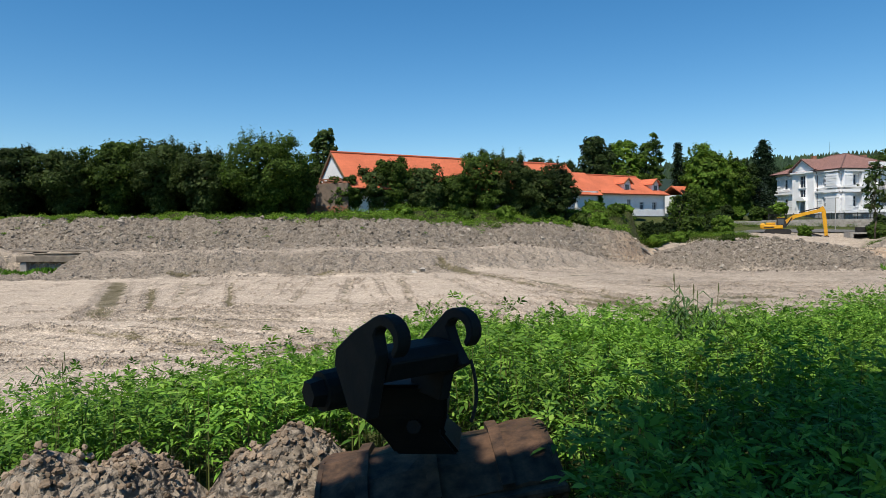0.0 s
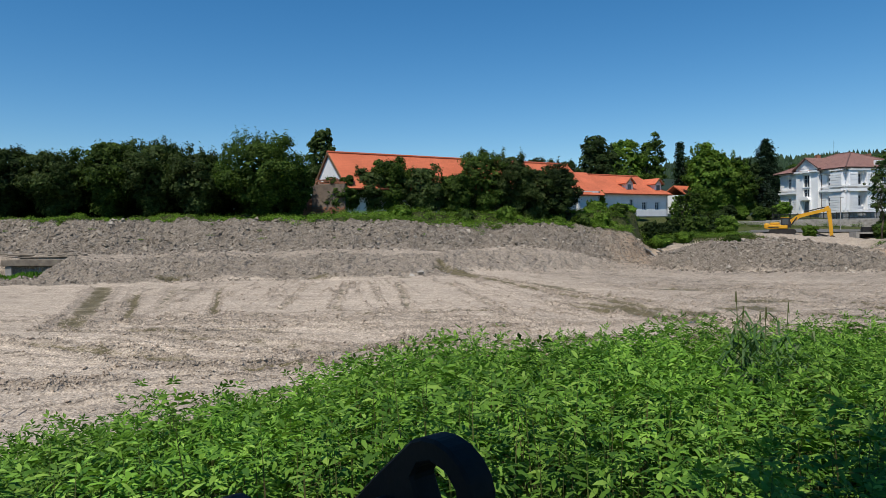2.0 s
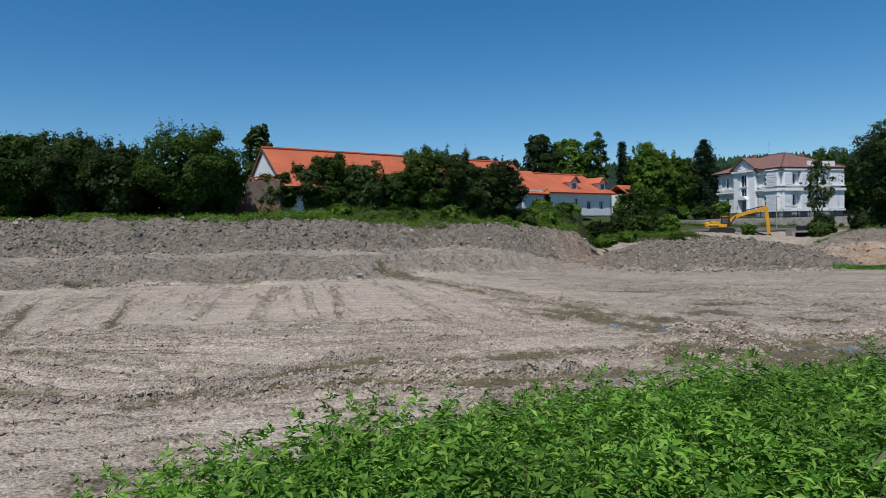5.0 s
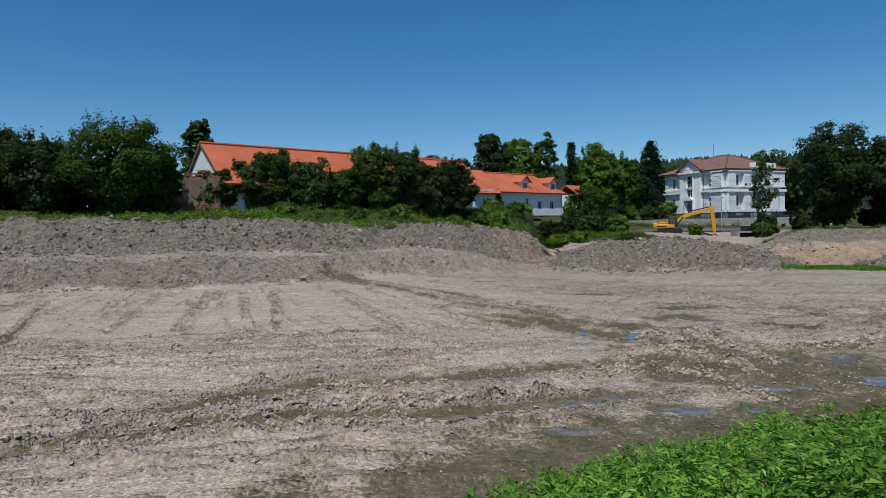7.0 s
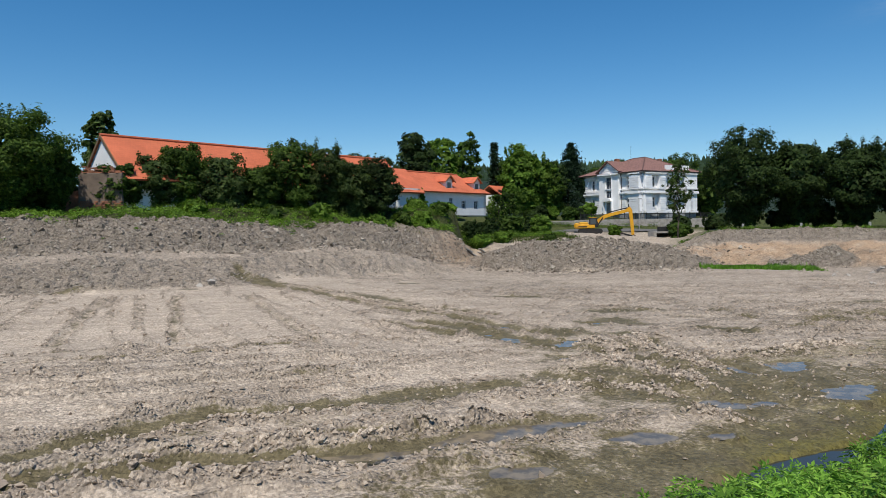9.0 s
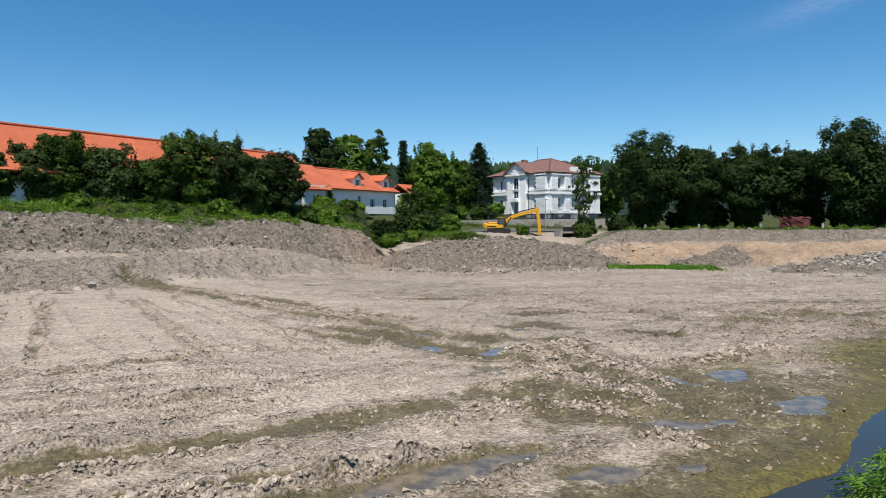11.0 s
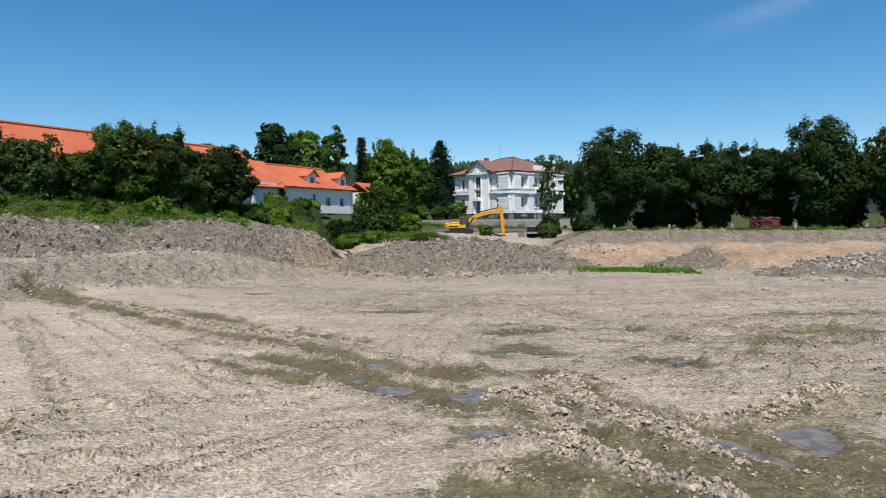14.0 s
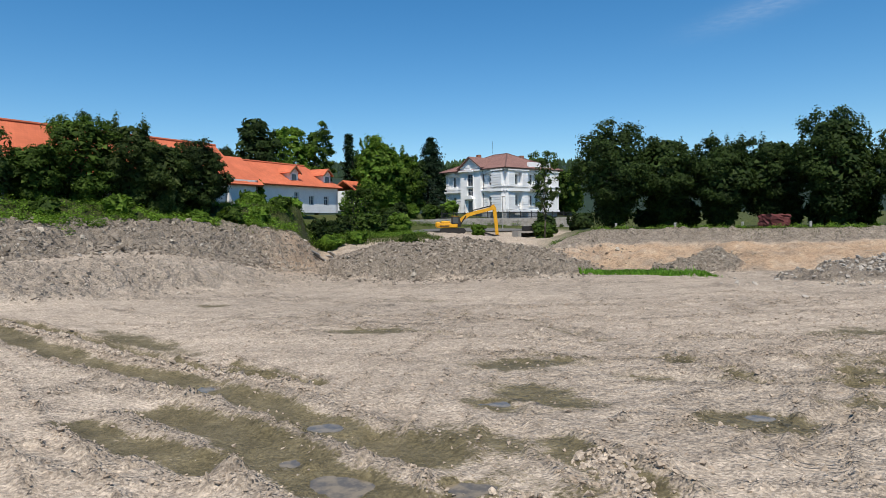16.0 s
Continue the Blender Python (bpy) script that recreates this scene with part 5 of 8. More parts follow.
def wet_patch(rng):
    t = 0.5 + 0.27 * rng.normal(size=9000).clip(-1.7, 1.7)
    s = rng.normal(size=9000) * (0.7 + 0.5 * fbm(t * 6, t * 0, 91, 2))
    x, y = 37.3 + 5.5 * t + 0.6 * s, 67.4 - 9.6 * t + 1.2 * s
    low = ground_many(x, y) < floor_height(x, y) + 0.3
    return x[low], y[low]


grass_strip("bright_grass", "patch of bright green grass at the foot of the spoil heap", wet_patch, 0.30, 0.03, M_grass_bright, 22)


def rim_strip(rng):
    t = rng.uniform(0, 1, 9000)
    return 44 + 50 * t + rng.normal(size=9000) * 1.0, 84.5 - 52 * t + rng.normal(size=9000) * 1.3


grass_strip("rim_grass", "dry and green grass tufts along the rim of the cut bank", rim_strip, 0.20, 0.02, M_grass, 23)


def sump_patch(rng):
    return rng.normal(size=2500) * 1.0 - 33.8, rng.normal(size=2500) * 0.4 + 48.9


grass_strip("sump_grass", "small patch of green grass below the timber sill", sump_patch, 0.35, 0.04, M_grass_bright, 24)


def yard_strip(rng):
    return rng.uniform(14, 40, 9000), 97 + rng.uniform(0, 1, 9000) * 8 + rng.normal(size=9000)


grass_strip("yard_grass", "rough grass beside the track into the pit", yard_strip, 0.35, 0.03, M_grass, 25)


def herbs(name, label, places, mat, seed, per=90, size=0.075):
    """Low leafy mounds of herbs: (x, y, radius, height) rows."""
    rng = np.random.default_rng(seed)
    x, y, r, h = places(rng)
    n = len(x)
    z = ground_many(x, y)
    d = unit(rng.normal(size=(n, per, 3)))
    d[..., 2] = np.abs(d[..., 2])
    q = d * rng.uniform(0.5, 1.1, (n, per, 1)) * np.stack([r, r, h], 1)[:, None, :] + np.stack([x, y, z], 1)[:, None, :]
    nrm = unit(d + np.array([0, 0, 0.6]) + rng.normal(size=d.shape) * 0.5)
    v, f = leaf_tris(q.reshape(-1, 3), nrm.reshape(-1, 3), size * rng.uniform(0.6, 1.6, n * per), rng)
    tagged(new(name, mesh_from(name, v, f, mat)), label, "herbs", kind="stuff")


def verge_places(rng):
    n = 900
    x = rng.uniform(-60, 19, n)
    t = rng.uniform(0.97, 1.32, n) - 0.10 * np.exp(-((x + 1) / 5) ** 2) * rng.random(n)
    return x, mound_toe(x) + mound_depth(x) * t, rng.uniform(0.35, 1.0, n), rng.uniform(0.2, 0.75, n) * np.interp(x, [-30, -14, 0], [0.6, 1.0, 1.2])


herbs("verge_herbs", "green and yellowing herbs along the foot of the trees", verge_places, M_leaf_b, 26)


def rim_places(rng):
    n = 190
    t = rng.uniform(0, 1, n)
    return 45 + 48 * t + rng.normal(size=n) * 0.5, 84.0 - 50 * t + rng.normal(size=n) * 0.8, rng.uniform(0.25, 0.8, n), rng.uniform(0.15, 0.6, n)


herbs("rim_herbs", "scattered green herbs on the rim of the cut bank", rim_places, M_leaf_b, 27)


def yard_places(rng):
    n = 420
    x = np.concatenate([rng.uniform(18, 41, 330), rng.uniform(40, 66, 90)])
    y = np.concatenate([97 + 0.4 * (x[:330] - 18) + 10 * rng.random(330), 124 + 3 * rng.random(90)])
    return x, y, rng.uniform(0.5, 1.3, n), rng.uniform(0.3, 1.0, n)


herbs("yard_herbs", "rank green herbs and nettles below the houses", yard_places, M_leaf_b, 28)


def heap_places(rng):
    n = 26
    x = np.concatenate([rng.uniform(-45, -5, 18), rng.normal(size=8) * 1.2 - 0.5])
    y = mound_toe(x) + mound_depth(x) * np.concatenate([rng.uniform(0.75, 0.97, 18), rng.uniform(0.88, 0.97, 8)])
    return x, y, rng.uniform(0.15, 0.5, n), rng.uniform(0.08, 0.25, n)


herbs("heap_herbs", "small green herbs sprouting on the spoil heap", heap_places, M_leaf_b, 29, 60, 0.05)


# trees: plan positions, heights in metres
def plant_trees():
    row = "row of trees along the pit"
    dark = "dense dark green broadleaf tree in a row along the pit"
    lite = "rounded mid-green broadleaf tree in a row along the pit"
    for i, (x, y, h, r, m, lab) in enumerate([
            (-55.5, 68, 8.6, 4.6, M_leaf_c, dark), (-49.5, 69, 8.4, 4.2, M_leaf_c, dark), (-44.0, 70, 7.0, 4.0, M_leaf_d, dark),
            (-39.0, 70.5, 9.0, 4.0, M_leaf_a, lite), (-34.0, 70.5, 8.4, 3.9, M_leaf_d, dark), (-29.2, 70, 7.3, 4.1, M_leaf_d, dark),
            (-22.6, 70.5, 8.1, 5.1, M_leaf_a, lite), (-19.9, 72.5, 5.6, 2.2, M_leaf_a, lite)]):
        broadleaf(x, y, h, r, m, lab, seed=100 + i, leaves=19000, size=0.145, skirt=0.02, lobes=150, group=row, foot=0.22)
    for i, (x, y, h, r, m) in enumerate([
            (-16.2, 76.9, 4.7, 2.2, M_leaf_a), (-15.2, 78.2, 4.7, 2.1, M_leaf_a), (-21.4, 74.0, 5.4, 2.0, M_leaf_d), (-13.2, 79.4, 5.3, 2.6, M_leaf_d), (-10.8, 80.8, 6.4, 2.8, M_leaf_a), (-7.2, 82.0, 6.1, 3.4, M_leaf_d), (-3.6, 83.5, 4.8, 2.6, M_leaf_a),
            (-0.3, 86, 8.2, 3.7, M_leaf_a), (3.6, 87.0, 7.8, 3.4, M_leaf_d), (6.4, 87.5, 7.0, 3.2, M_leaf_d), (9.4, 88.5, 6.8, 3.2, M_leaf_c)]):
        broadleaf(x, y, h, r, m, "bushy green tree with low branches before the long barn", seed=130 + i, leaves=13000, size=0.135, skirt=0.0, lobes=110, group="trees before the barn", foot=0.5)
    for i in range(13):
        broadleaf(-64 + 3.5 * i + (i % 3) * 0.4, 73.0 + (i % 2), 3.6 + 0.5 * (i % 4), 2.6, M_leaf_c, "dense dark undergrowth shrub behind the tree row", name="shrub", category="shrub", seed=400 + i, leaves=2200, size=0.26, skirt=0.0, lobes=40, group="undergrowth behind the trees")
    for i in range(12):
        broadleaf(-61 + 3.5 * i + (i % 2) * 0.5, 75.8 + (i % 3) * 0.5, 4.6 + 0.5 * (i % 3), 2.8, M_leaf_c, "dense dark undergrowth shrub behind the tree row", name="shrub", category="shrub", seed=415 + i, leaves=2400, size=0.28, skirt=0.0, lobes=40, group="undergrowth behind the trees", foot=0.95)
    # behind the barn and the houses
    broadleaf(-28.0, 118, 16.3, 3.1, M_leaf_d, "dark feathery tree rising behind the barn gable", seed=7, leaves=4500, size=0.26, skirt=0.25, lobes=60)
    conifer(65.5, 163, 17.4, 8.6, "tall dark spruce beside the white villa", seed=8, leaves=6500)
    conifer(42.8, 152, 15.8, 1.9, "slim thin-topped pine behind the houses", seed=9, leaves=2600)
    for i, (x, y, h, r, m, lab, lv) in enumerate([
            (22.8, 141, 19.6, 5.2, M_leaf_c, "tall dark broadleaf tree behind the houses", 8000),
            (17.5, 150, 12.0, 4.5, M_leaf_c, "dark broadleaf tree behind the houses", 5000),
            (30.5, 150, 18.4, 4.8, M_leaf_b, "light green open-crowned tree behind the houses", 5200),
            (37.0, 156, 19.0, 4.6, M_leaf_a, "mid-green open-crowned tree behind the houses", 4800),
            (45.2, 141, 15.0, 5.6, M_leaf_b, "large light green tree beside the houses", 9500),
            (50.0, 143, 12.5, 4.5, M_leaf_b, "light green tree beside the houses", 7500),
            (52.5, 144, 11.0, 4.2, M_leaf_a, "mid-green tree between houses and villa", 6500),
            (58.0, 160, 13.5, 5.0, M_leaf_c, "dark green tree behind the villa", 5500),
            (47.0, 158, 14.0, 5.0, M_leaf_a, "mid-green tree behind the houses", 5500),
            (26.5, 134, 9.5, 4.5, M_leaf_a, "mid-green tree behind the roof of the house", 5000),
            (76.0, 170, 14.0, 6.0, M_leaf_a, "mid-green tree behind the villa", 5000),
            (91.0, 158, 15.0, 6.0, M_leaf_a, "mid-green tree behind the villa", 5000),
            (84.0, 136, 9.5, 4.5, M_leaf_a, "mid-green tree beside the villa", 6000),
            (27.0, 158, 14.0, 5.0, M_leaf_a, "mid-green tree behind the houses", 4500), (53.0, 156, 13.0, 4.5, M_leaf_b, "light green tree behind the houses", 4500),
            (62.0, 170, 14.0, 5.5, M_leaf_c, "dark green tree behind the villa", 4500), (12.0, 140, 11.5, 5.0, M_leaf_c, "dark green tree behind the barn", 4500)]):
        broadleaf(x, y, h, r, m, lab, seed=160 + i, leaves=int(1.6 * lv), size=0.27, skirt=0.06, lobes=100)
    for i, (x, y, h, r, m, n) in enumerate([
            (26.5, 106, 2.2, 1.5, M_leaf_c, 2500), (34, 113, 3.4, 2.2, M_leaf_a, 3500),
            (39.5, 114, 3.4, 2.2, M_leaf_b, 3000), (20.2, 98, 1.0, 1.3, M_leaf_b, 1800), (24, 96.5, 1.7, 1.8, M_leaf_b, 2600), (27.5, 97.5, 1.5, 1.6, M_leaf_b, 2200),
            (33.6, 95.5, 1.2, 1.3, M_leaf_a, 1600), (12, 86.5, 1.5, 1.4, M_leaf_a, 1500), (15, 89, 1.4, 1.5, M_leaf_b, 1500), (9, 84.5, 1.2, 1.2, M_leaf_b, 1200), (18, 93, 1.0, 1.4, M_leaf_a, 1500), (-2, 77.5, 1.3, 1.3, M_leaf_a, 1300), (-9, 74.5, 1.2, 1.6, M_leaf_b, 1300), (2.5, 81.5, 1.4, 1.5, M_leaf_b, 1300), (51.9, 113.0, 1.8, 1.3, M_leaf_b, 1800), (63.5, 112, 3.4, 2.6, M_leaf_c, 3600), (60.6, 108, 2.8, 2.2, M_leaf_a, 2800), (67.5, 108, 3.2, 2.6, M_leaf_c, 3000)]):
        broadleaf(x, y, h, r, m, "leafy green shrub on the edge of the pit", name="shrub", category="shrub", seed=190 + i, leaves=n, size=0.2, skirt=0.0, lobes=18, group="shrubs round the pit")
    for i, (x, y, h, r, m) in enumerate([(18.6, 97.5, 1.0, 1.4, M_leaf_b), (23.8, 101.0, 3.6, 1.7, M_leaf_c), (15.0, 94.0, 1.4, 1.7, M_leaf_b), (36.8, 131.0, 5.4, 2.6, M_leaf_b), (40.0, 133.0, 5.6, 2.6, M_leaf_a), (34.3, 121.5, 7.2, 2.2, M_leaf_a), (28.6, 107.5, 3.2, 1.5, M_leaf_c), (37.0, 118.0, 3.6, 2.4, M_leaf_c), (41.5, 122.0, 3.6, 2.4, M_leaf_c)]):
        broadleaf(x, y, h, r, m, "leafy green shrub below the white house", name="shrub", category="shrub", seed=500 + i, leaves=3600, size=0.13, skirt=0.0, lobes=40, group="shrubs below the house", foot=0.85)
    for i in range(6):
        broadleaf(43.5 + 2.6 * i, 131.0 + (i % 3) * 1.2, 2.0 + 0.8 * (i % 2) + 0.3 * (i % 3), 1.8, (M_leaf_a, M_leaf_c, M_leaf_b)[i % 3], "garden shrub behind the rubble wall of the villa", name="shrub", category="shrub", seed=430 + i, leaves=2200, size=0.24, skirt=0.0, lobes=30, group="garden shrubs of the villa")
    broadleaf(17.0, 101, 3.4, 0.55, M_leaf_b, "narrow upright cypress against the white house wall", name="cypress", category="shrub", seed=230, leaves=1200, size=0.16, skirt=0.0, lobes=14)
    broadleaf(55.2, 99.5, 12.4, 2.1, M_leaf_d, "slender open tree with bare trunk before the villa", seed=240, leaves=2300, size=0.14, skirt=0.3, lobes=34, trunk=0.10)
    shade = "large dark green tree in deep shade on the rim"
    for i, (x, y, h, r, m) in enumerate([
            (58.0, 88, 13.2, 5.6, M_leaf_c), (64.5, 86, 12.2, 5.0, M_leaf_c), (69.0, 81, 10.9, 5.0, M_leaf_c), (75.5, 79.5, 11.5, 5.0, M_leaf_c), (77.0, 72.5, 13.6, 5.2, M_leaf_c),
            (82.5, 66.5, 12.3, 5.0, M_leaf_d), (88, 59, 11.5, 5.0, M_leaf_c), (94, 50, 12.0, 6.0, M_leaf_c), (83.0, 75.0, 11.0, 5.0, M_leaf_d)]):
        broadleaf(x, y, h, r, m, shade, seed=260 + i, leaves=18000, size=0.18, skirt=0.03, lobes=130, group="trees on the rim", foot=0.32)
    # slim tree out of view, added only to throw shade on the hitch
    broadleaf(-1.75, 1.0, 8.2, 1.15, M_leaf_a, "slim unseen leafy tree added to shade the bucket hitch", seed=301, leaves=3500, size=0.3, skirt=0.5, lobes=50, trunk=0.08)
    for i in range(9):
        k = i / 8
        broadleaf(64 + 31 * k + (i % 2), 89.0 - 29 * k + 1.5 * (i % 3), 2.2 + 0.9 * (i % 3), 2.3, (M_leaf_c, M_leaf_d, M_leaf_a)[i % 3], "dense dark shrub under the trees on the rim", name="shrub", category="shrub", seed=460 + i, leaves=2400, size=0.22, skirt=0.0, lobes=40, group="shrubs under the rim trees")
    # unseen tree added over the starting place, to cast the shade on the bank
    broadleaf(1.5, 1.6, 9.2, 2.4, M_leaf_a, "broad unseen tree added to cast shade on the bank", seed=300, leaves=12000, size=0.4, skirt=0.5, lobes=120)


plant_trees()


def forest_hill():
    """The wooded hill on the horizon."""
    rng = np.random.default_rng(31)
    az = np.radians(np.linspace(-75, 80, 120))
    V, F = [], []
    dist = [260, 420, 560, 640, 720]
    for k, dd in enumerate(dist):
        top = np.interp(np.degrees(az), [-75, -20, -5, 5, 15, 25, 45, 80], [14, 19, 33, 45, 49, 50, 47, 38])
        hz = top * [0.0, 0.45, 0.85, 1.0, 0.95][k] + (4 if k else -8) + 3 * vnoise(az * 30, np.full_like(az, k * 3.1), 5)
        V.append(np.stack([dd * np.sin(az), dd * np.cos(az), hz], 1))
    n = len(az)
    V = np.concatenate(V)
    i = np.arange(len(V)).reshape(len(dist), n)
    F = np.stack([i[:-1, :-1].ravel(), i[:-1, 1:].ravel(), i[1:, 1:].ravel(), i[1:, :-1].ravel()], 1)
    m = plain("forest_floor", (0.018, 0.032, 0.014), (0.012, 0.022, 0.010), scale=0.05, fine=0.6, relief=0.0)
    tagged(new("hill", mesh_from("hill", V, F, m, True)), "wooded hill on the horizon", "hill", kind="structure")
    k = 3800
    a = np.radians(rng.uniform(-20, 55, k))
    dd = 430 + 230 * rng.random(k)
    top = np.interp(np.degrees(a), [-75, -20, -5, 5, 15, 25, 45, 80], [14, 19, 33, 45, 49, 50, 47, 38])
    z = top * np.interp(dd, dist, [0.05, 0.45, 0.85, 1.0, 0.95]) + 3
    h = rng.uniform(4.5, 9, k)
    r = h * rng.uniform(0.18, 0.32, k)
    ang = np.linspace(0, 2 * np.pi, 6, endpoint=False)
    ring = np.stack([np.cos(ang), np.sin(ang), np.zeros(6)], 1)
    P = np.stack([dd * np.sin(a), dd * np.cos(a), z], 1)
    v = np.concatenate([P[:, None] + ring[None] * r[:, None, None], (P + np.array([0, 0, 1.0]) * (h * 0.5)[:, None])[:, None] + ring[None] * (r * 0.75)[:, None, None], (P + np.array([0, 0, 1.0]) * h[:, None])[:, None]], 1)
    f = []
    for j in range(6):
        q = (j + 1) % 6
        f += [[j, q, 6 + q], [j, 6 + q, 6 + j], [6 + j, 6 + q, 12]]
    f = (np.arange(k)[:, None, None] * 13 + np.array(f)[None]).reshape(-1, 3)
    tagged(new("far_forest", mesh_from("far_forest", v.reshape(-1, 3), f, M_far)), "dark mixed forest covering the far hill", "forest", kind="stuff")


M_far = leafy("far_forest_leaf", (0.018, 0.035, 0.018), (0.035, 0.06, 0.028), through=0.0, patch=0.01)
forest_hill()


# ---------------------------------------------------------------- loose clods and stones
def lumps(name, label, x, y, r, mat, seed, sink=0.3, category="clods", small=False, fine=False):
    """Broken lumps lying on the ground, each of its own shape."""
    rng = np.random.default_rng(seed)
    bm = bmesh.new()
    if small:
        o = [bm.verts.new(q) for q in ((1, 0, 0), (0, 1, 0), (-1, 0, 0), (0, -1, 0), (0, 0, 0.9), (0, 0, -0.9))]
        for i in range(4):
            bm.faces.new((o[i], o[(i + 1) % 4], o[4])), bm.faces.new((o[(i + 1) % 4], o[i], o[5]))
        bm.verts.index_update()
    else:
        bmesh.ops.create_icosphere(bm, subdivisions=2 if fine else 1, radius=1.0)
    base = np.array([v.co[:] for v in bm.verts])
    tri = np.array([[v.index for v in f.verts] for f in bm.faces])
    bm.free()
    n = len(x)
    z = ground_many(x, y)
    sh = base[None] * (1 + (0.13 if fine else 0.24) * rng.normal(size=(n, len(base), 1)).clip(-1.5, 1.5)) * rng.uniform(0.6, 1.25, (n, 1, 3)) * np.array([1, 1, 0.75])
    a = rng.uniform(0, 6.28, n)
    ca, sa = np.cos(a)[:, None], np.sin(a)[:, None]
    for i, j in ((1, 2), (0, 2)):                    # each lump lies at its own tilt
        w = rng.uniform(-0.9, 0.9, n)[:, None]
        p, q = sh[..., i].copy(), sh[..., j].copy()
        sh[..., i], sh[..., j] = p * np.cos(w) - q * np.sin(w), p * np.sin(w) + q * np.cos(w)
    sx, sy = sh[..., 0] * ca - sh[..., 1] * sa, sh[..., 0] * sa + sh[..., 1] * ca
    v = np.stack([x[:, None] + sx * r[:, None], y[:, None] + sy * r[:, None], z[:, None] + (sh[..., 2] + 0.5 - sink) * r[:, None]], -1).reshape(-1, 3)
    f = (np.arange(n)[:, None, None] * len(base) + tri[None]).reshape(-1, 3)
    tagged(new(name, mesh_from(name, v, f, mat)), label, category, kind="stuff")


def scatter_lumps():
    rng = np.random.default_rng(41)
    n = 26000
    x = rng.uniform(-50, 21, n)
    t = rng.uniform(0, 1.0, n) ** 1.3
    keep = ((t < 0.36) & (rng.random(n) < np.interp(x, [-14, 0, 6], [0.6, 0.25, 0.12]))) | (t > 0.5) | (rng.random(n) < 0.15)
    y = mound_toe(x) + mound_depth(x) * t * 0.98
    x, y, t = x[keep], y[keep], t[keep]
    r = np.where(t < 0.5, 0.6, 1.0) * np.clip(0.088 * np.exp(0.45 * rng.standard_normal(len(x))), 0.04, 0.32)
    lumps("heap_clods", "broken grey clay clods over the spoil heap", x, y, r, M_clod_grey, 1, small=True)
    n = 6000
    x, y = rng.normal(size=n) * 5.5 + 30.5, rng.normal(size=n) * 4.0 + 74
    lumps("mound_clods", "broken grey clay clods over the rounded spoil heap", x, y, np.clip(0.10 * np.exp(0.45 * rng.standard_normal(n)), 0.04, 0.3), M_clod_grey, 2, small=True)
    n = 2200
    x, y = rng.normal(size=n) * 2.2 + 45.5, rng.normal(size=n) * 1.1 + 62
    lumps("small_heap_clods", "broken grey clay clods over the small dark heap", x, y, np.clip(0.06 * np.exp(0.42 * rng.standard_normal(n)), 0.03, 0.2), M_clod_grey, 9, small=True)
    xs, ys, rs = [], [], []
    for line, hw, hh in BERMS:
        for (ax, ay), (bx, by) in zip(line, line[1:]):
            k = int(math.dist((ax, ay), (bx, by)) * 500 * hh)
            t = rng.random(k)
            xs.append(ax + (bx - ax) * t + rng.normal(size=k) * hw * 0.48)
            ys.append(ay + (by - ay) * t + rng.normal(size=k) * hw * 0.48)
            rs.append(0.010 + 0.066 * rng.random(k) ** 2.3)
    lumps("berm_clods", "dry pale clay clods along the edges of the ruts", np.concatenate(xs), np.concatenate(ys), np.concatenate(rs), M_ground, 3)
    # crumbs gather in the rows and along the ruts
    n = 150000
    x = rng.uniform(-20, 27, n)
    y = 14.5 + 31 * rng.random(n) ** 1.35
    got = land(x, y)
    ok = (y > bank_edge(x) + 0.5) & (rng.random(n) < np.clip(got[8], 0.0, 1) ** 2.2 * 0.8 + 0.008) & (got[1] < 0.3)
    x, y = x[ok][:15000], y[ok][:15000]
    xs, ys, rs = [x], [y], [0.010 + 0.036 * rng.random(len(x)) ** 2.6]
    lumps("floor_clods", "small dry clay clods strewn over the pit floor", np.concatenate(xs)[::2], np.concatenate(ys)[::2], np.concatenate(rs)[::2], M_ground, 4, small=True)
    n = 3600
    x, y = 53 + rng.normal(size=n) * 6, 47.5 + rng.normal(size=n) * 3.0
    lumps("rubble", "pale broken stone rubble in a low heap", x, y, 0.035 + 0.17 * rng.random(n) ** 4.5, M_rock, 5, category="rubble")
    n = 6000
    x, y = rng.uniform(-3.8, -0.6, n), rng.uniform(4.2, 6.4, n)
    ok = land(x, y, False)[1] < 0.35
    x, y = x[ok], y[ok]
    lumps("heap_lumps", "dry crumbly soil lumps heaped beside the bucket", x, y, 0.006 + 0.030 * rng.random(len(x)) ** 2.8, M_soil, 6)
    x, y = np.array([0.55, 0.66, 0.45]), np.array([4.3, 4.42, 4.38])
    lumps("soil_lump", "dry soil lump lying beside the bucket", x, y, np.array([0.11, 0.07, 0.06]), M_clod, 7)
    x, y = np.array([-4.4, -4.9, 1.2]), np.array([48.4, 47.5, 62.0])
    lumps("pale_stones", "pale stones at the foot of the spoil heap", x, y, np.array([0.26, 0.18, 0.18]), M_rock, 8, category="stones")


scatter_lumps()


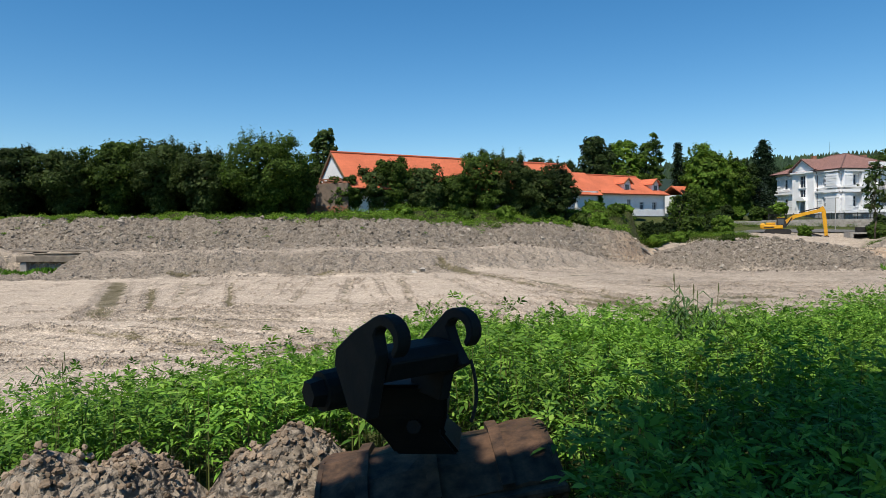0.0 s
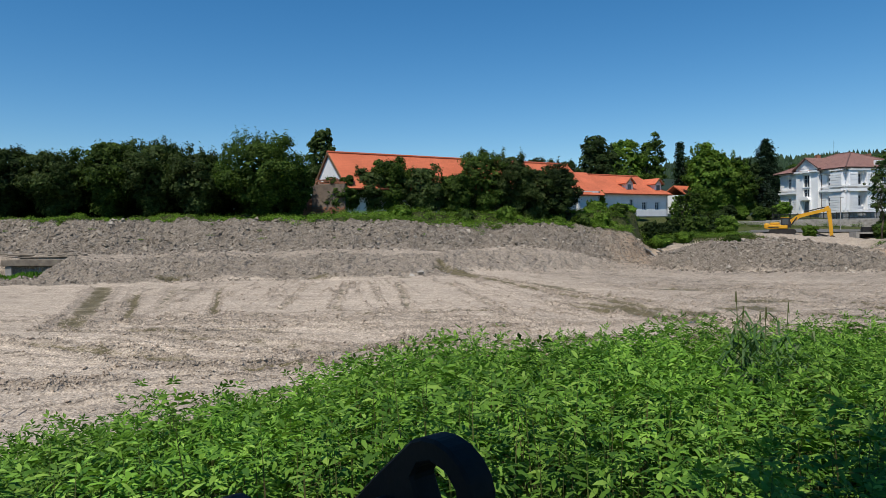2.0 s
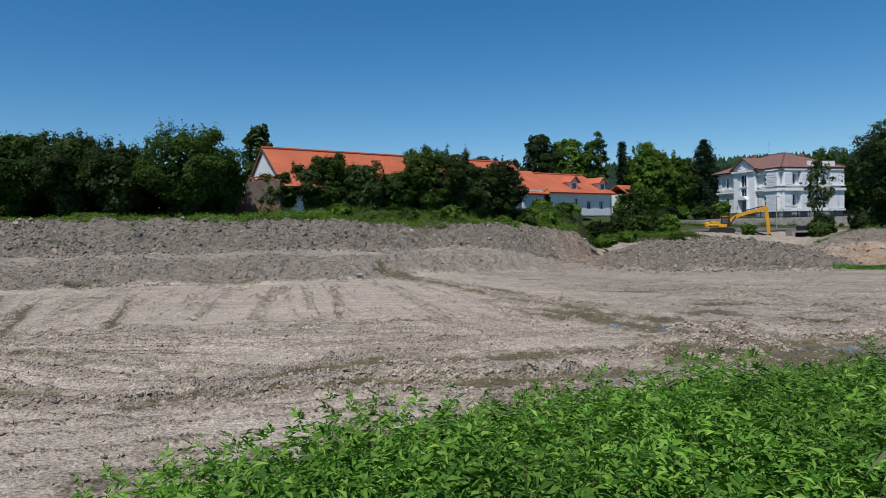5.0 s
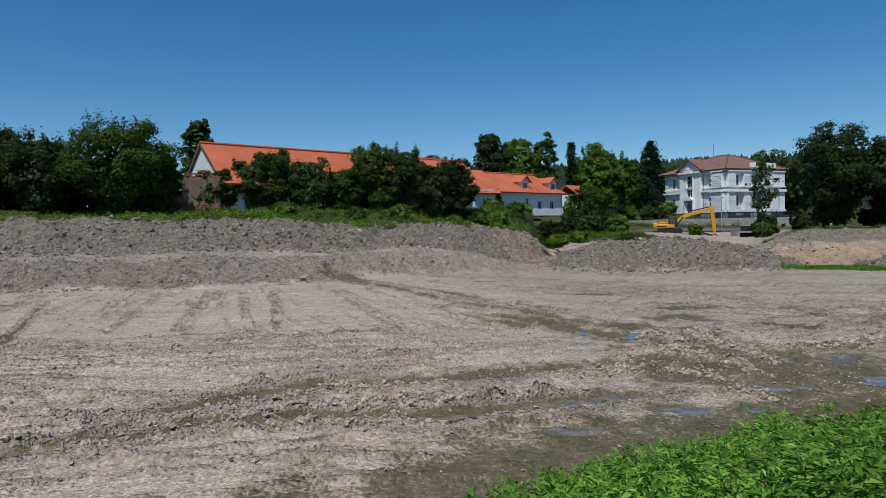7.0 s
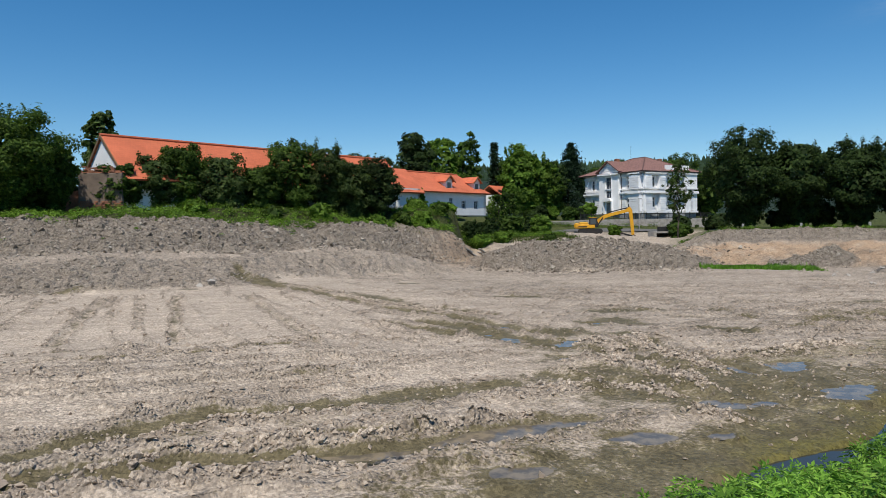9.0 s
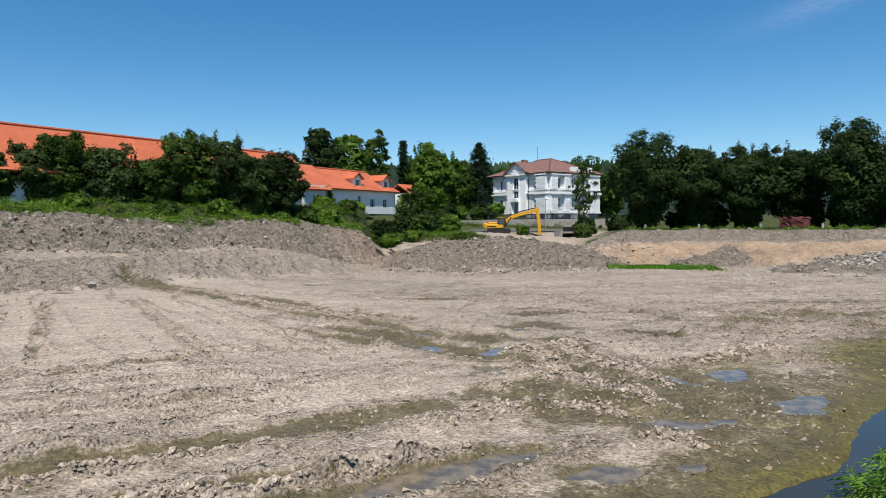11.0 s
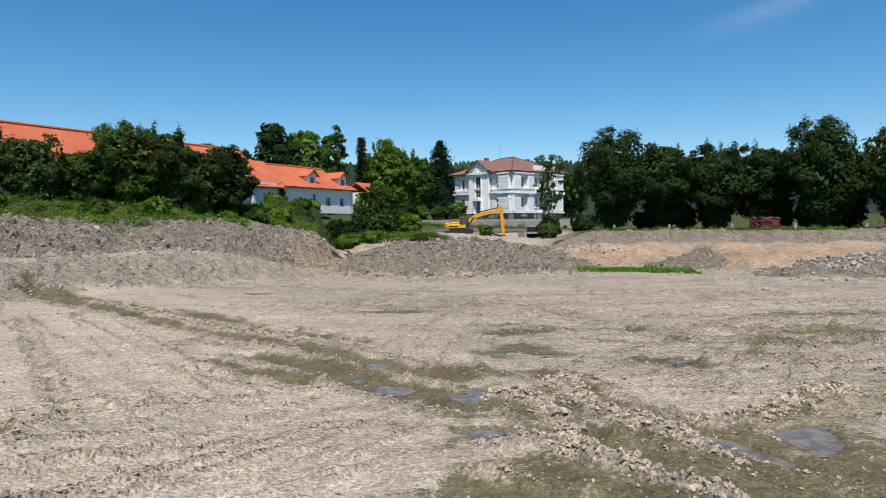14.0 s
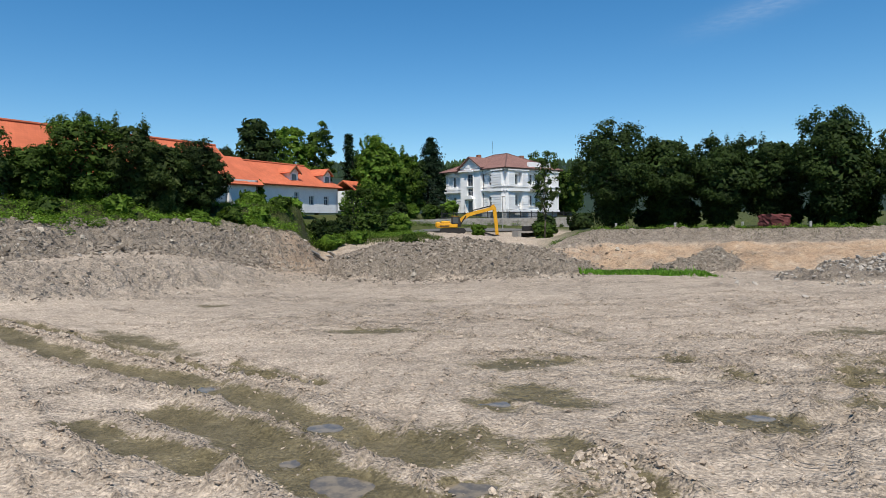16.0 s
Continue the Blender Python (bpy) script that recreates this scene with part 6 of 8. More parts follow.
# ---------------------------------------------------------------- buildings
def slab_uv(name, a, b, c, d, thick, mat, parent, label=""):
    """A sloping roof plane: a-b along the eaves, d-c along the ridge; tiles run along a-b."""
    a, b, c, d = (Vector(p) for p in (a, b, c, d))
    bm = bmesh.new()
    uv = bm.loops.layers.uv.new("UVMap")
    nrm = (b - a).cross(d - a).normalized()
    lo = [bm.verts.new(p - nrm * thick) for p in (a, b, c, d)]
    hi = [bm.verts.new(p) for p in (a, b, c, d)]
    bm.faces.new(hi)
    bm.faces.new(lo[::-1])
    for i in range(4):
        j = (i + 1) % 4
        bm.faces.new((lo[i], lo[j], hi[j], hi[i]))
    u = (b - a).normalized()
    v = nrm.cross(u)
    for f in bm.faces:
        for lp in f.loops:
            lp[uv].uv = ((lp.vert.co - a).dot(u), (lp.vert.co - a).dot(v))
    return part(name, bm, mat, parent, label)


def tri_uv(name, pts, thick, mat, parent):
    pts = [Vector(p) for p in pts]
    bm = bmesh.new()
    uv = bm.loops.layers.uv.new("UVMap")
    nrm = (pts[1] - pts[0]).cross(pts[2] - pts[0]).normalized()
    prism(bm, pts, -nrm * thick, nrm * 0)
    u = (pts[1] - pts[0]).normalized()
    v = nrm.cross(u)
    for f in bm.faces:
        for lp in f.loops:
            lp[uv].uv = ((lp.vert.co - pts[0]).dot(u), (lp.vert.co - pts[0]).dot(v))
    return part(name, bm, mat, parent)


def wall_panel(name, m, width, z0, z1, thick, holes, mat, parent, label=""):
    """A wall with openings through it. Local x along the wall, y into the house; holes are (x0, x1, z0, z1)."""
    xs = sorted({0.0, width, *(h[0] for h in holes), *(h[1] for h in holes)})
    zs = sorted({z0, z1, *(h[2] for h in holes), *(h[3] for h in holes)})
    bm = bmesh.new()
    made = {}

    def corner(i, k, y):
        if (i, k, y) not in made:
            made[(i, k, y)] = bm.verts.new(m @ Vector((xs[i], y, zs[k])))
        return made[(i, k, y)]

    def solid(i, k):
        if not (0 <= i < len(xs) - 1 and 0 <= k < len(zs) - 1):
            return False
        cx, cz = (xs[i] + xs[i + 1]) / 2, (zs[k] + zs[k + 1]) / 2
        return not any(h[0] < cx < h[1] and h[2] < cz < h[3] for h in holes)
    for i in range(len(xs) - 1):
        for k in range(len(zs) - 1):
            if not solid(i, k):
                continue
            ring = ((i, k), (i + 1, k), (i + 1, k + 1), (i, k + 1))
            bm.faces.new([corner(a, b, 0) for a, b in ring])
            bm.faces.new([corner(a, b, thick) for a, b in ring[::-1]])
            for (a, b), side in ((((i, k), (i, k + 1)), (i - 1, k)), (((i + 1, k), (i + 1, k + 1)), (i + 1, k)), (((i, k), (i + 1, k)), (i, k - 1)), (((i, k + 1), (i + 1, k + 1)), (i, k + 1))):
                if not solid(*side):
                    bm.faces.new((corner(*a, 0), corner(*b, 0), corner(*b, thick), corner(*a, thick)))
    bmesh.ops.recalc_face_normals(bm, faces=bm.faces[:])
    return part(name, bm, mat, parent, label)


def window_set(m, x0, x1, z0, z1, parent, hood=True, frame_mat=None, name="window", sill=True, surround=True, bars=True):
    """A window in a wall: pane, frame, and on the outside a surround, a sill and a hood."""
    frame_mat = frame_mat or M_frame
    w = boxed(name, (x0, x1, 0.20, 0.23, z0, z1), M_glass, parent, "dark window pane", m=m)
    bm = bmesh.new()
    t = 0.07
    for d in ((x0, x0 + t, z0, z1), (x1 - t, x1, z0, z1), (x0 + t, x1 - t, z0, z0 + t), (x0 + t, x1 - t, z1 - t, z1)):
        box(bm, d[0], d[1], 0.14, 0.20, d[2], d[3], m)
    if bars:
        c = (x0 + x1) / 2
        box(bm, c - 0.03, c + 0.03, 0.15, 0.195, z0 + t, z1 - t, m)
        zz = z0 + (z1 - z0) * 0.66
        box(bm, x0 + t, c - 0.03, 0.15, 0.195, zz - 0.03, zz + 0.03, m)
        box(bm, c + 0.03, x1 - t, 0.15, 0.195, zz - 0.03, zz + 0.03, m)
    part("window_frame", bm, frame_mat, w)
    if surround:
        bm = bmesh.new()
        for d in ((x0 - 0.2, x0, z0, z1), (x1, x1 + 0.2, z0, z1), (x0 - 0.2, x1 + 0.2, z1, z1 + 0.2)):
            box(bm, d[0], d[1], -0.12, 0.003, d[2], d[3], m)
        part("surround", bm, M_stucco, w)
    if sill:
        part_bm = bmesh.new()
        box(part_bm, x0 - 0.25, x1 + 0.25, -0.2, 0.1, z0 - 0.16, z0 - 0.004, m)
        part("window_sill", part_bm, M_stucco if surround else frame_mat, w)
    if hood:
        bm = bmesh.new()
        c, hw = (x0 + x1) / 2, (x1 - x0) / 2 + 0.32
        pts = [Vector((c - hw, 0, z1 + 0.42))] + [Vector((c - hw * math.cos(math.pi * i / 10), 0, z1 + 0.56 + 0.32 * math.sin(math.pi * i / 10))) for i in range(11)] + [Vector((c + hw, 0, z1 + 0.42))]
        prism(bm, pts, Vector((0, -0.55, 0)), Vector((0, 0.002, 0)))
        for v in bm.verts:
            v.co = m @ v.co
        part("hood", bm, M_stucco, w)
    return w


def face_matrix(p, q, inward_left=True):
    """Local frame of a wall from p to q (plan points): x along it, y inwards, z up."""
    u = Vector((q[0] - p[0], q[1] - p[1], 0)).normalized()
    n = Vector((-u.y, u.x, 0))
    return Matrix(((u.x, n.x, 0, p[0]), (u.y, n.y, 0, p[1]), (0, 0, 1, 0), (0, 0, 0, 1)))


def barn():
    """The long white barn with an orange tiled roof."""
    thing = empty("barn", pose(0, 0, 0))
    a = Vector((-18.0, 80.3, 0))                   # under the near end of the ridge
    u, w = Vector((0.80, 0.60, 0)), Vector((0.60, -0.80, 0))
    ln, hw, ez, rz, gz = 37.5, 4.5, 7.9, 11.78, 4.0
    p = lambda s, t, z: a + u * s + w * t + Vector((0, 0, z))
    near0, near1 = p(0, hw, 0), p(ln, hw, 0)
    far0 = p(0, -hw, 0)
    holes = [(x, x + 1.1, 5.4, 7.0) for x in (3, 8, 13, 18, 23, 28, 33)]
    m = face_matrix(near0, near1)
    wall_panel("wall", m, ln, gz, ez, 0.4, holes, M_white, thing)
    for h in holes:
        window_set(m, *h, thing, hood=False, surround=False, sill=False)
    m2 = face_matrix(far0, near0)
    wall_panel("wall", m2, 2 * hw, gz, ez, 0.4, [(3.6, 4.4, 6.6, 7.6)], M_white, thing)
    window_set(m2, 3.6, 4.4, 6.6, 7.6, thing, hood=False, surround=False, sill=False)
    bm = bmesh.new()
    prism(bm, [p(0, -hw, ez), p(0, hw, ez), p(0, 0, rz - 0.15)], Vector(), u * 0.4)
    part("gable", bm, M_white, thing, "white gable end")
    bm = bmesh.new()
    prism(bm, [p(ln, -hw, ez), p(ln, hw, ez), p(ln, 0, rz - 0.15)], -u * 0.4, Vector())
    part("gable", bm, M_white, thing, "white gable end")
    wall_panel("wall", face_matrix(near1, p(ln, -hw, 0)), 2 * hw, gz, ez, 0.4, [], M_white, thing)
    wall_panel("wall", face_matrix(p(ln, -hw, 0), far0), ln, gz, ez, 0.4, [], M_white, thing)
    o = 0.7
    dz = (rz - ez) / hw * o
    slab_uv("roof", p(-0.15, hw + o, ez - dz), p(ln + 0.4, hw + o, ez - dz), p(ln + 0.4, 0, rz), p(-0.15, 0, rz), 0.2, M_tile, thing, "orange clay tile slope")
    slab_uv("roof", p(ln + 0.4, -hw - o, ez - dz), p(-0.15, -hw - o, ez - dz), p(-0.15, 0, rz), p(ln + 0.4, 0, rz), 0.2, M_tile, thing, "orange clay tile slope")
    bm = bmesh.new()
    rod(bm, p(-0.2, 0, rz + 0.02), p(ln + 0.45, 0, rz + 0.02), 0.16, seg=8)
    part("ridge_tiles", bm, M_tile, thing)
    for sgn in (-1, 1):
        bm = bmesh.new()
        q0, q1 = p(-0.17, sgn * (hw + o), ez - dz - 0.1), p(-0.17, 0, rz - 0.12)
        dirv = (q1 - q0).normalized()
        nn = dirv.cross(u).normalized() * 0.13
        prism(bm, [q0 - nn, q0 + nn, q1 + nn, q1 - nn], -u * 0.05, u * 0.02)
        part("bargeboard", bm, M_fascia, thing, "brown timber bargeboard")
    tagged(thing, "long white barn with an orange clay tile roof behind trees", "barn")


barn()


def house():
    """The lower white house with two dormers, joined to the barn."""
    thing = empty("house", pose(0, 0, 0))
    a = Vector((14.2, 99.9, 0))
    u, w = Vector((0.80, 0.60, 0)), Vector((0.60, -0.80, 0))
    ln, dp, ez, rz, gz = 18.6, 8.4, 7.8, 10.5, 4.0
    p = lambda s, t, z: a + u * s + w * t + Vector((0, 0, z))
    holes = [(3.3, 4.6, 4.9, 6.3), (9.8, 10.6, 4.9, 6.6), (12.6, 13.6, 5.0, 6.2), (15.6, 16.6, 5.0, 6.2)]
    m = face_matrix(p(0, 0, 0), p(ln, 0, 0))
    wall_panel("wall", m, ln, gz, ez, 0.4, holes, M_white, thing)
    for h in holes:
        window_set(m, *h, thing, hood=False, surround=False, sill=False)
    wall_panel("wall", face_matrix(p(ln, 0, 0), p(ln, -dp, 0)), dp, gz, ez, 0.4, [], M_white, thing)
    wall_panel("wall", face_matrix(p(ln, -dp, 0), p(0, -dp, 0)), ln, gz, ez, 0.4, [], M_white, thing)
    # wing towards the barn stands a little forward, with a brown timber head
    wall_panel("wall", face_matrix(p(-2.4, 1.4, 0), p(2.0, 1.4, 0)), 4.4, gz, ez - 0.2, 0.35, [], M_white, thing)
    wall_panel("wall", face_matrix(p(2.0, 1.4, 0), p(2.0, 0, 0)), 1.4, gz, ez - 0.2, 0.35, [], M_fascia, thing, "brown timber side wall")
    bm = bmesh.new()
    box(bm, 0, ln, -0.06, -0.003, ez - 0.45, ez - 0.05, m)
    part("beam", bm, M_fascia, thing, "brown timber under the eaves")
    o, hd = 0.6, dp / 2
    dz = (rz - ez) / hd * o
    slab_uv("roof", p(-0.3, o, ez - dz), p(ln + 0.5, o, ez - dz), p(ln - 2.0, -hd, rz), p(-0.3, -hd, rz), 0.2, M_tile, thing, "orange clay tile slope")
    slab_uv("roof", p(ln + 0.5, -dp - o, ez - dz), p(-0.3, -dp - o, ez - dz), p(-0.3, -hd, rz), p(ln - 2.0, -hd, rz), 0.2, M_tile, thing, "orange clay tile slope")
    tri_uv("roof", [p(ln + 0.5, o, ez - dz), p(ln + 0.5, -dp - o, ez - dz), p(ln - 2.0, -hd, rz)], 0.2, M_tile, thing)
    slab_uv("roof", p(-2.8, o + 1.3, ez - dz - 0.35), p(2.5, o + 1.3, ez - dz - 0.35), p(5.0, -hd, rz + 0.30), p(-2.8, -hd, rz + 0.30), 0.2, M_tile, thing, "orange clay tile slope")
    tri_uv("roof", [p(2.5, o + 1.3, ez - dz - 0.35), p(5.4, -hd - 0.2, rz + 0.02), p(5.0, -hd, rz + 0.30)], 0.02, M_tile, thing)
    bm = bmesh.new()
    rod(bm, p(5.0, -hd, rz + 0.02), p(ln - 2.0, -hd, rz + 0.02), 0.14, seg=8)
    part("ridge_tiles", bm, M_tile, thing)
    for s in (9.6, 16.2):
        front, wid, dh = 0.05, 1.5, 1.25
        base = ez + (rz - ez) / hd * 0.1
        d = boxed("dormer", (0, wid, 0, 2.4, 0, dh), M_white, thing, "white rendered dormer", m=face_matrix(p(s, -0.5, 0), p(s + 1, -0.5, 0)) @ Matrix.Translation((0, 0, base)))
        mm = face_matrix(p(s, -0.5, 0), p(s + 1, -0.5, 0)) @ Matrix.Translation((0, 0, base))
        bm = bmesh.new()
        box(bm, 0.35, wid - 0.35, -0.03, 0.05, 0.22, 1.02, mm)
        part("pane", bm, M_glass, d, "dark dormer window")
        bm = bmesh.new()
        prism(bm, [Vector((-0.1, 0, dh)), Vector((wid + 0.1, 0, dh)), Vector((wid / 2, 0, dh + 0.72))], Vector((0, -0.02, 0)), Vector((0, 2.6, 0)))
        for v in bm.verts:
            v.co = mm @ v.co
        part("gable", bm, M_frame, d)
        for x0, x1 in ((-0.35, wid / 2), (wid + 0.35, wid / 2)):
            q = [mm @ Vector(t) for t in ((x0, -0.35, dh - 0.16), (x1, -0.35, dh + 0.80), (x1, 3.2, dh + 0.80), (x0, 3.2, dh - 0.16))]
            if x0 > x1:
                q = [q[3], q[2], q[1], q[0]]
            bm = bmesh.new()
            nn = (q[1] - q[0]).cross(q[3] - q[0]).normalized()
            if nn.z < 0:
                nn = -nn
            prism(bm, q, Vector(), nn * 0.1)
            uvl = bm.loops.layers.uv.new("UVMap")
            for f in bm.faces:
                for lp in f.loops:
                    lp[uvl].uv = (lp.vert.co.y, lp.vert.co.z)
            part("dormer_roof", bm, M_tile, d, "small orange tiled dormer roof")
        bm = bmesh.new()
        for x0, x1 in ((-0.35, wid / 2), (wid + 0.35, wid / 2)):
            prism(bm, [Vector((x0, 0, dh - 0.28)), Vector((x0, 0, dh - 0.12)), Vector((x1, 0, dh + 0.84)), Vector((x1, 0, dh + 0.66))], Vector((0, -0.4, 0)), Vector((0, -0.34, 0)))
        for v in bm.verts:
            v.co = mm @ v.co
        part("bargeboard", bm, M_fascia, d, "dark brown bargeboards")
    tagged(thing, "low white house with orange tiled roof and two dormers", "house")


house()


def cottage():
    thing = empty("cottage", pose(0, 0, 0))
    u, w = Vector((0.80, 0.60, 0)), Vector((0.60, -0.80, 0))
    a = Vector((41.0, 141.0, 0))
    p = lambda s, t, z: a + u * s + w * t + Vector((0, 0, z))
    wall_panel("wall", face_matrix(p(0, 0, 0), p(7, 0, 0)), 7, 5.0, 8.7, 0.4, [(1.5, 2.6, 7.0, 8.4), (4.2, 5.3, 7.0, 8.4)], M_white, thing)
    wall_panel("wall", face_matrix(p(0, -6, 0), p(0, 0, 0)), 6, 5.0, 8.7, 0.4, [], M_white, thing)
    wall_panel("wall", face_matrix(p(7, 0, 0), p(7, -6, 0)), 6, 5.0, 8.7, 0.4, [], M_white, thing)
    wall_panel("wall", face_matrix(p(7, -6, 0), p(0, -6, 0)), 7, 5.0, 8.7, 0.4, [], M_white, thing)
    slab_uv("roof", p(-0.4, 0.5, 8.5), p(7.4, 0.5, 8.5), p(7.4, -3, 10.7), p(-0.4, -3, 10.7), 0.2, M_tile, thing)
    slab_uv("roof", p(7.4, -6.5, 8.5), p(-0.4, -6.5, 8.5), p(-0.4, -3, 10.7), p(7.4, -3, 10.7), 0.2, M_tile, thing)
    tagged(thing, "small white cottage with orange roof half hidden by trees", "house")


cottage()


def villa():
    """The white two-storey villa with stucco mouldings and a hipped brown-red roof."""
    thing = empty("villa", pose(0, 0, 0))
    C, L, Rr = Vector((65.7, 128.9, 0)), Vector((60.95, 144.4, 0)), Vector((79.6, 133.1, 0))
    wl_, wr_ = (L - C).length, (Rr - C).length
    B = L + (Rr - C)
    g0, g1, e0 = 4.35, 8.45, 12.55
    ml, mr = face_matrix(L, C), face_matrix(C, Rr)     # left face runs from L to C

    def face(m, width, holes):
        return wall_panel("wall", m, width, g0, e0, 0.5, holes, M_stucco, thing)
    lw = [(2.0, 2.95), (wl_ - 4.1, wl_ - 3.15)]
    holes = [(a, b, z, z + 1.95) for a, b in lw for z in (g0 + 1.15, g1 + 1.0)]
    face(ml, wl_, holes)
    for h in holes:
        window_set(ml, *h, thing, hood=h[2] > g1)
    rw = [(2.4, 3.35), (6.6, 7.4), (8.2, 9.0), (9.8, 10.6), (12.2, 13.1)]
    holes = [(a, b, z, z + 1.95) for a, b in rw for z in (g0 + 1.15, g1 + 1.0)]
    face(mr, wr_, holes)
    for h in holes:
        window_set(mr, *h, thing, hood=h[2] > g1)
    wall_panel("wall", face_matrix(Rr, B), wl_, g0, e0, 0.5, [], M_stucco, thing)
    wall_panel("wall", face_matrix(B, L), wr_, g0, e0, 0.5, [], M_stucco, thing)
    # plinth
    bm = bmesh.new()
    for m, wd in ((ml, wl_), (mr, wr_)):
        box(bm, -0.15, wd + 0.15, -0.22, 0.4, 2.2, g0 - 0.004, m)
    part("plinth", bm, M_plinth, thing, "grey stone plinth")
    # projecting bay with gable on the entrance side
    x0, x1, pr = 4.9, 10.5, 0.75
    bays = [(x0 + 2.0, x1 - 2.0, g1 + 1.0, g1 + 3.3), (x0 + 2.0, x1 - 2.0, 7.35, 9.05), (x0 + 2.05, x1 - 2.05, g0, g0 + 2.35)]
    mb = ml @ Matrix.Translation((x0, -pr, 0))
    sh = [(a - x0, b - x0, c, d) for a, b, c, d in bays]
    bay = wall_panel("bay", mb, x1 - x0, g0, e0 + 0.5, pr - 0.003, sh, M_stucco, thing, "projecting white entrance bay")
    for i, h in enumerate(sh[:2]):
        w = window_set(mb, *h, bay, hood=(i == 0))
    boxed("door", (sh[2][0], sh[2][1], 0.3, 0.36, sh[2][2], sh[2][3]), M_plinth, bay, "grey panelled entrance door", m=mb)
    bm = bmesh.new()
    c, hw = (x1 - x0) / 2, 1.25
    prism(bm, [Vector((c + hw * math.cos(math.pi * i / 12), 0, g0 + 2.55 + 0.75 * math.sin(math.pi * i / 12))) for i in range(13)], Vector((0, -0.7, 0)), Vector((0, 0.002, 0)))
    box(bm, c - hw, c - hw + 0.25, -0.4, 0.002, g0, g0 + 2.55)
    box(bm, c + hw - 0.25, c + hw, -0.4, 0.002, g0, g0 + 2.55)
    for v in bm.verts:
        v.co = mb @ v.co
    part("porch_hood", bm, M_stucco, bay, "arched white hood over the door")
    bm = bmesh.new()
    prism(bm, [Vector((-0.25, 0, e0 + 0.5)), Vector((x1 - x0 + 0.25, 0, e0 + 0.5)), Vector((c, 0, e0 + 2.35))], Vector((0, -0.05, 0)), Vector((0, 0.6, 0)))
    for v in bm.verts:
        v.co = mb @ v.co
    part("pediment", bm, M_stucco, bay, "white triangular pediment")
    for sgn in (-1, 1):
        q = [mb @ Vector((c + sgn * (c + 0.65), -0.5, e0 + 0.32)), mb @ Vector((c, -0.5, e0 + 2.6)), mb @ Vector((c, 7.0, e0 + 2.6)), mb @ Vector((c + sgn * (c + 0.65), 7.0, e0 + 0.32))]
        if sgn > 0:
            slab_uv("bay_roof", q[0], q[3], q[2], q[1], 0.2, M_tile_old, thing)
        else:
            slab_uv("bay_roof", q[3], q[0], q[1], q[2], 0.2, M_tile_old, thing)
    # pilaster blocks at the corners
    for m, wd, xs in ((ml, wl_, (0.0, wl_ - 0.75)), (mr, wr_, (0.0, 5.0, 11.2, wr_ - 0.75))):
        bm = bmesh.new()
        for x in xs:
            z = g0 + 0.3
            k = 0
            while z < e0 - 0.6:
                wx = 0.85 if k % 2 else 0.62
                if abs(z - g1) > 0.5:
                    box(bm, x, x + wx, -0.20, -0.003, z, z + 0.37, m)
                z += 0.47
                k += 1
        part("quoin_stonework", bm, M_stucco, thing)["kind"] = "stuff"
    # string courses and cornices
    for m, wd in ((ml, wl_), (mr, wr_)):
        for za, zb, out, nm in ((g0 + 0.0, g0 + 0.35, 0.30, "base_moulding"), (g1 - 0.36, g1 - 0.10, 0.34, "string_course"), (g1 - 0.098, g1 + 0.22, 0.62, "cornice"), (g1 + 0.58, g1 + 0.78, 0.34, "string_course"), (e0 - 0.95, e0 - 0.65, 0.3, "frieze"), (e0 - 0.30, e0 + 0.0, 0.5, "eaves_cornice")):
            if m is ml:
                for a, b in ((-0.2, x0 - 0.003), (x1 + 0.003, wd + 0.2)):
                    boxed(nm, (a, b, -out, -0.003, za, zb), M_stucco, thing, m=m)
                boxed(nm, (x0 - 0.15, x1 + 0.15, -pr - out * 0.8, -pr - 0.003, za, zb), M_stucco, thing, m=m) if nm == "eaves_cornice" else None
            else:
                boxed(nm, (-0.2, wd + 0.2, -out, -0.003, za, zb), M_stucco, thing, m=m)
        # grooves of the rusticated ground floor, as thin raised bands
        bm = bmesh.new()
        z = g0 + 0.55
        while z < g1 - 0.6:
            spans = [(0.9, 1.75), (3.2, x0 - 0.05), (x1 + 0.05, wd - 4.4), (wd - 2.9, wd - 0.9)] if m is ml else [(0.9, 2.15), (3.6, 4.95), (11.2, 12.0), (13.3, wd - 0.9)]
            for a, b in spans:
                box(bm, a, b, -0.17, -0.003, z, z + 0.31, m)
            z += 0.46
        part("rustication", bm, M_stucco, thing)["kind"] = "stuff"
    # corner block beside the entrance front
    boxed("pilaster", (wl_ - 2.7, wl_ - 0.02, -0.85, -0.005, g1 + 0.8, e0 - 0.8), M_stucco, thing, m=ml)
    boxed("pilaster", (wl_ - 2.7, wl_ - 0.02, -0.85, -0.005, g0 + 0.4, g1 - 0.4), M_stucco, thing, m=ml)
    for z0, z1 in ((g1 + 0.95, e0 - 1.0), (g0 + 0.5, g1 - 0.5)):
        bm = bmesh.new()
        z, k = z0, 0
        while z < z1:
            box(bm, wl_ - (2.85 if k % 2 else 2.6), wl_ - 0.1, -0.98, -0.852, z, z + 0.33, ml)
            z, k = z + 0.45, k + 1
        part("rustication", bm, M_stucco, thing)["kind"] = "stuff"
    for za, zb, out in ((g1 - 0.30, g1 + 0.22, 1.2), (g1 + 0.58, g1 + 0.78, 1.0), (e0 - 0.55, e0 - 0.35, 1.05), (g0, g0 + 0.35, 1.05)):
        boxed("string_course", (wl_ - 2.85, wl_ + 0.1, -out, -0.63, za, zb), M_stucco, thing, m=ml)
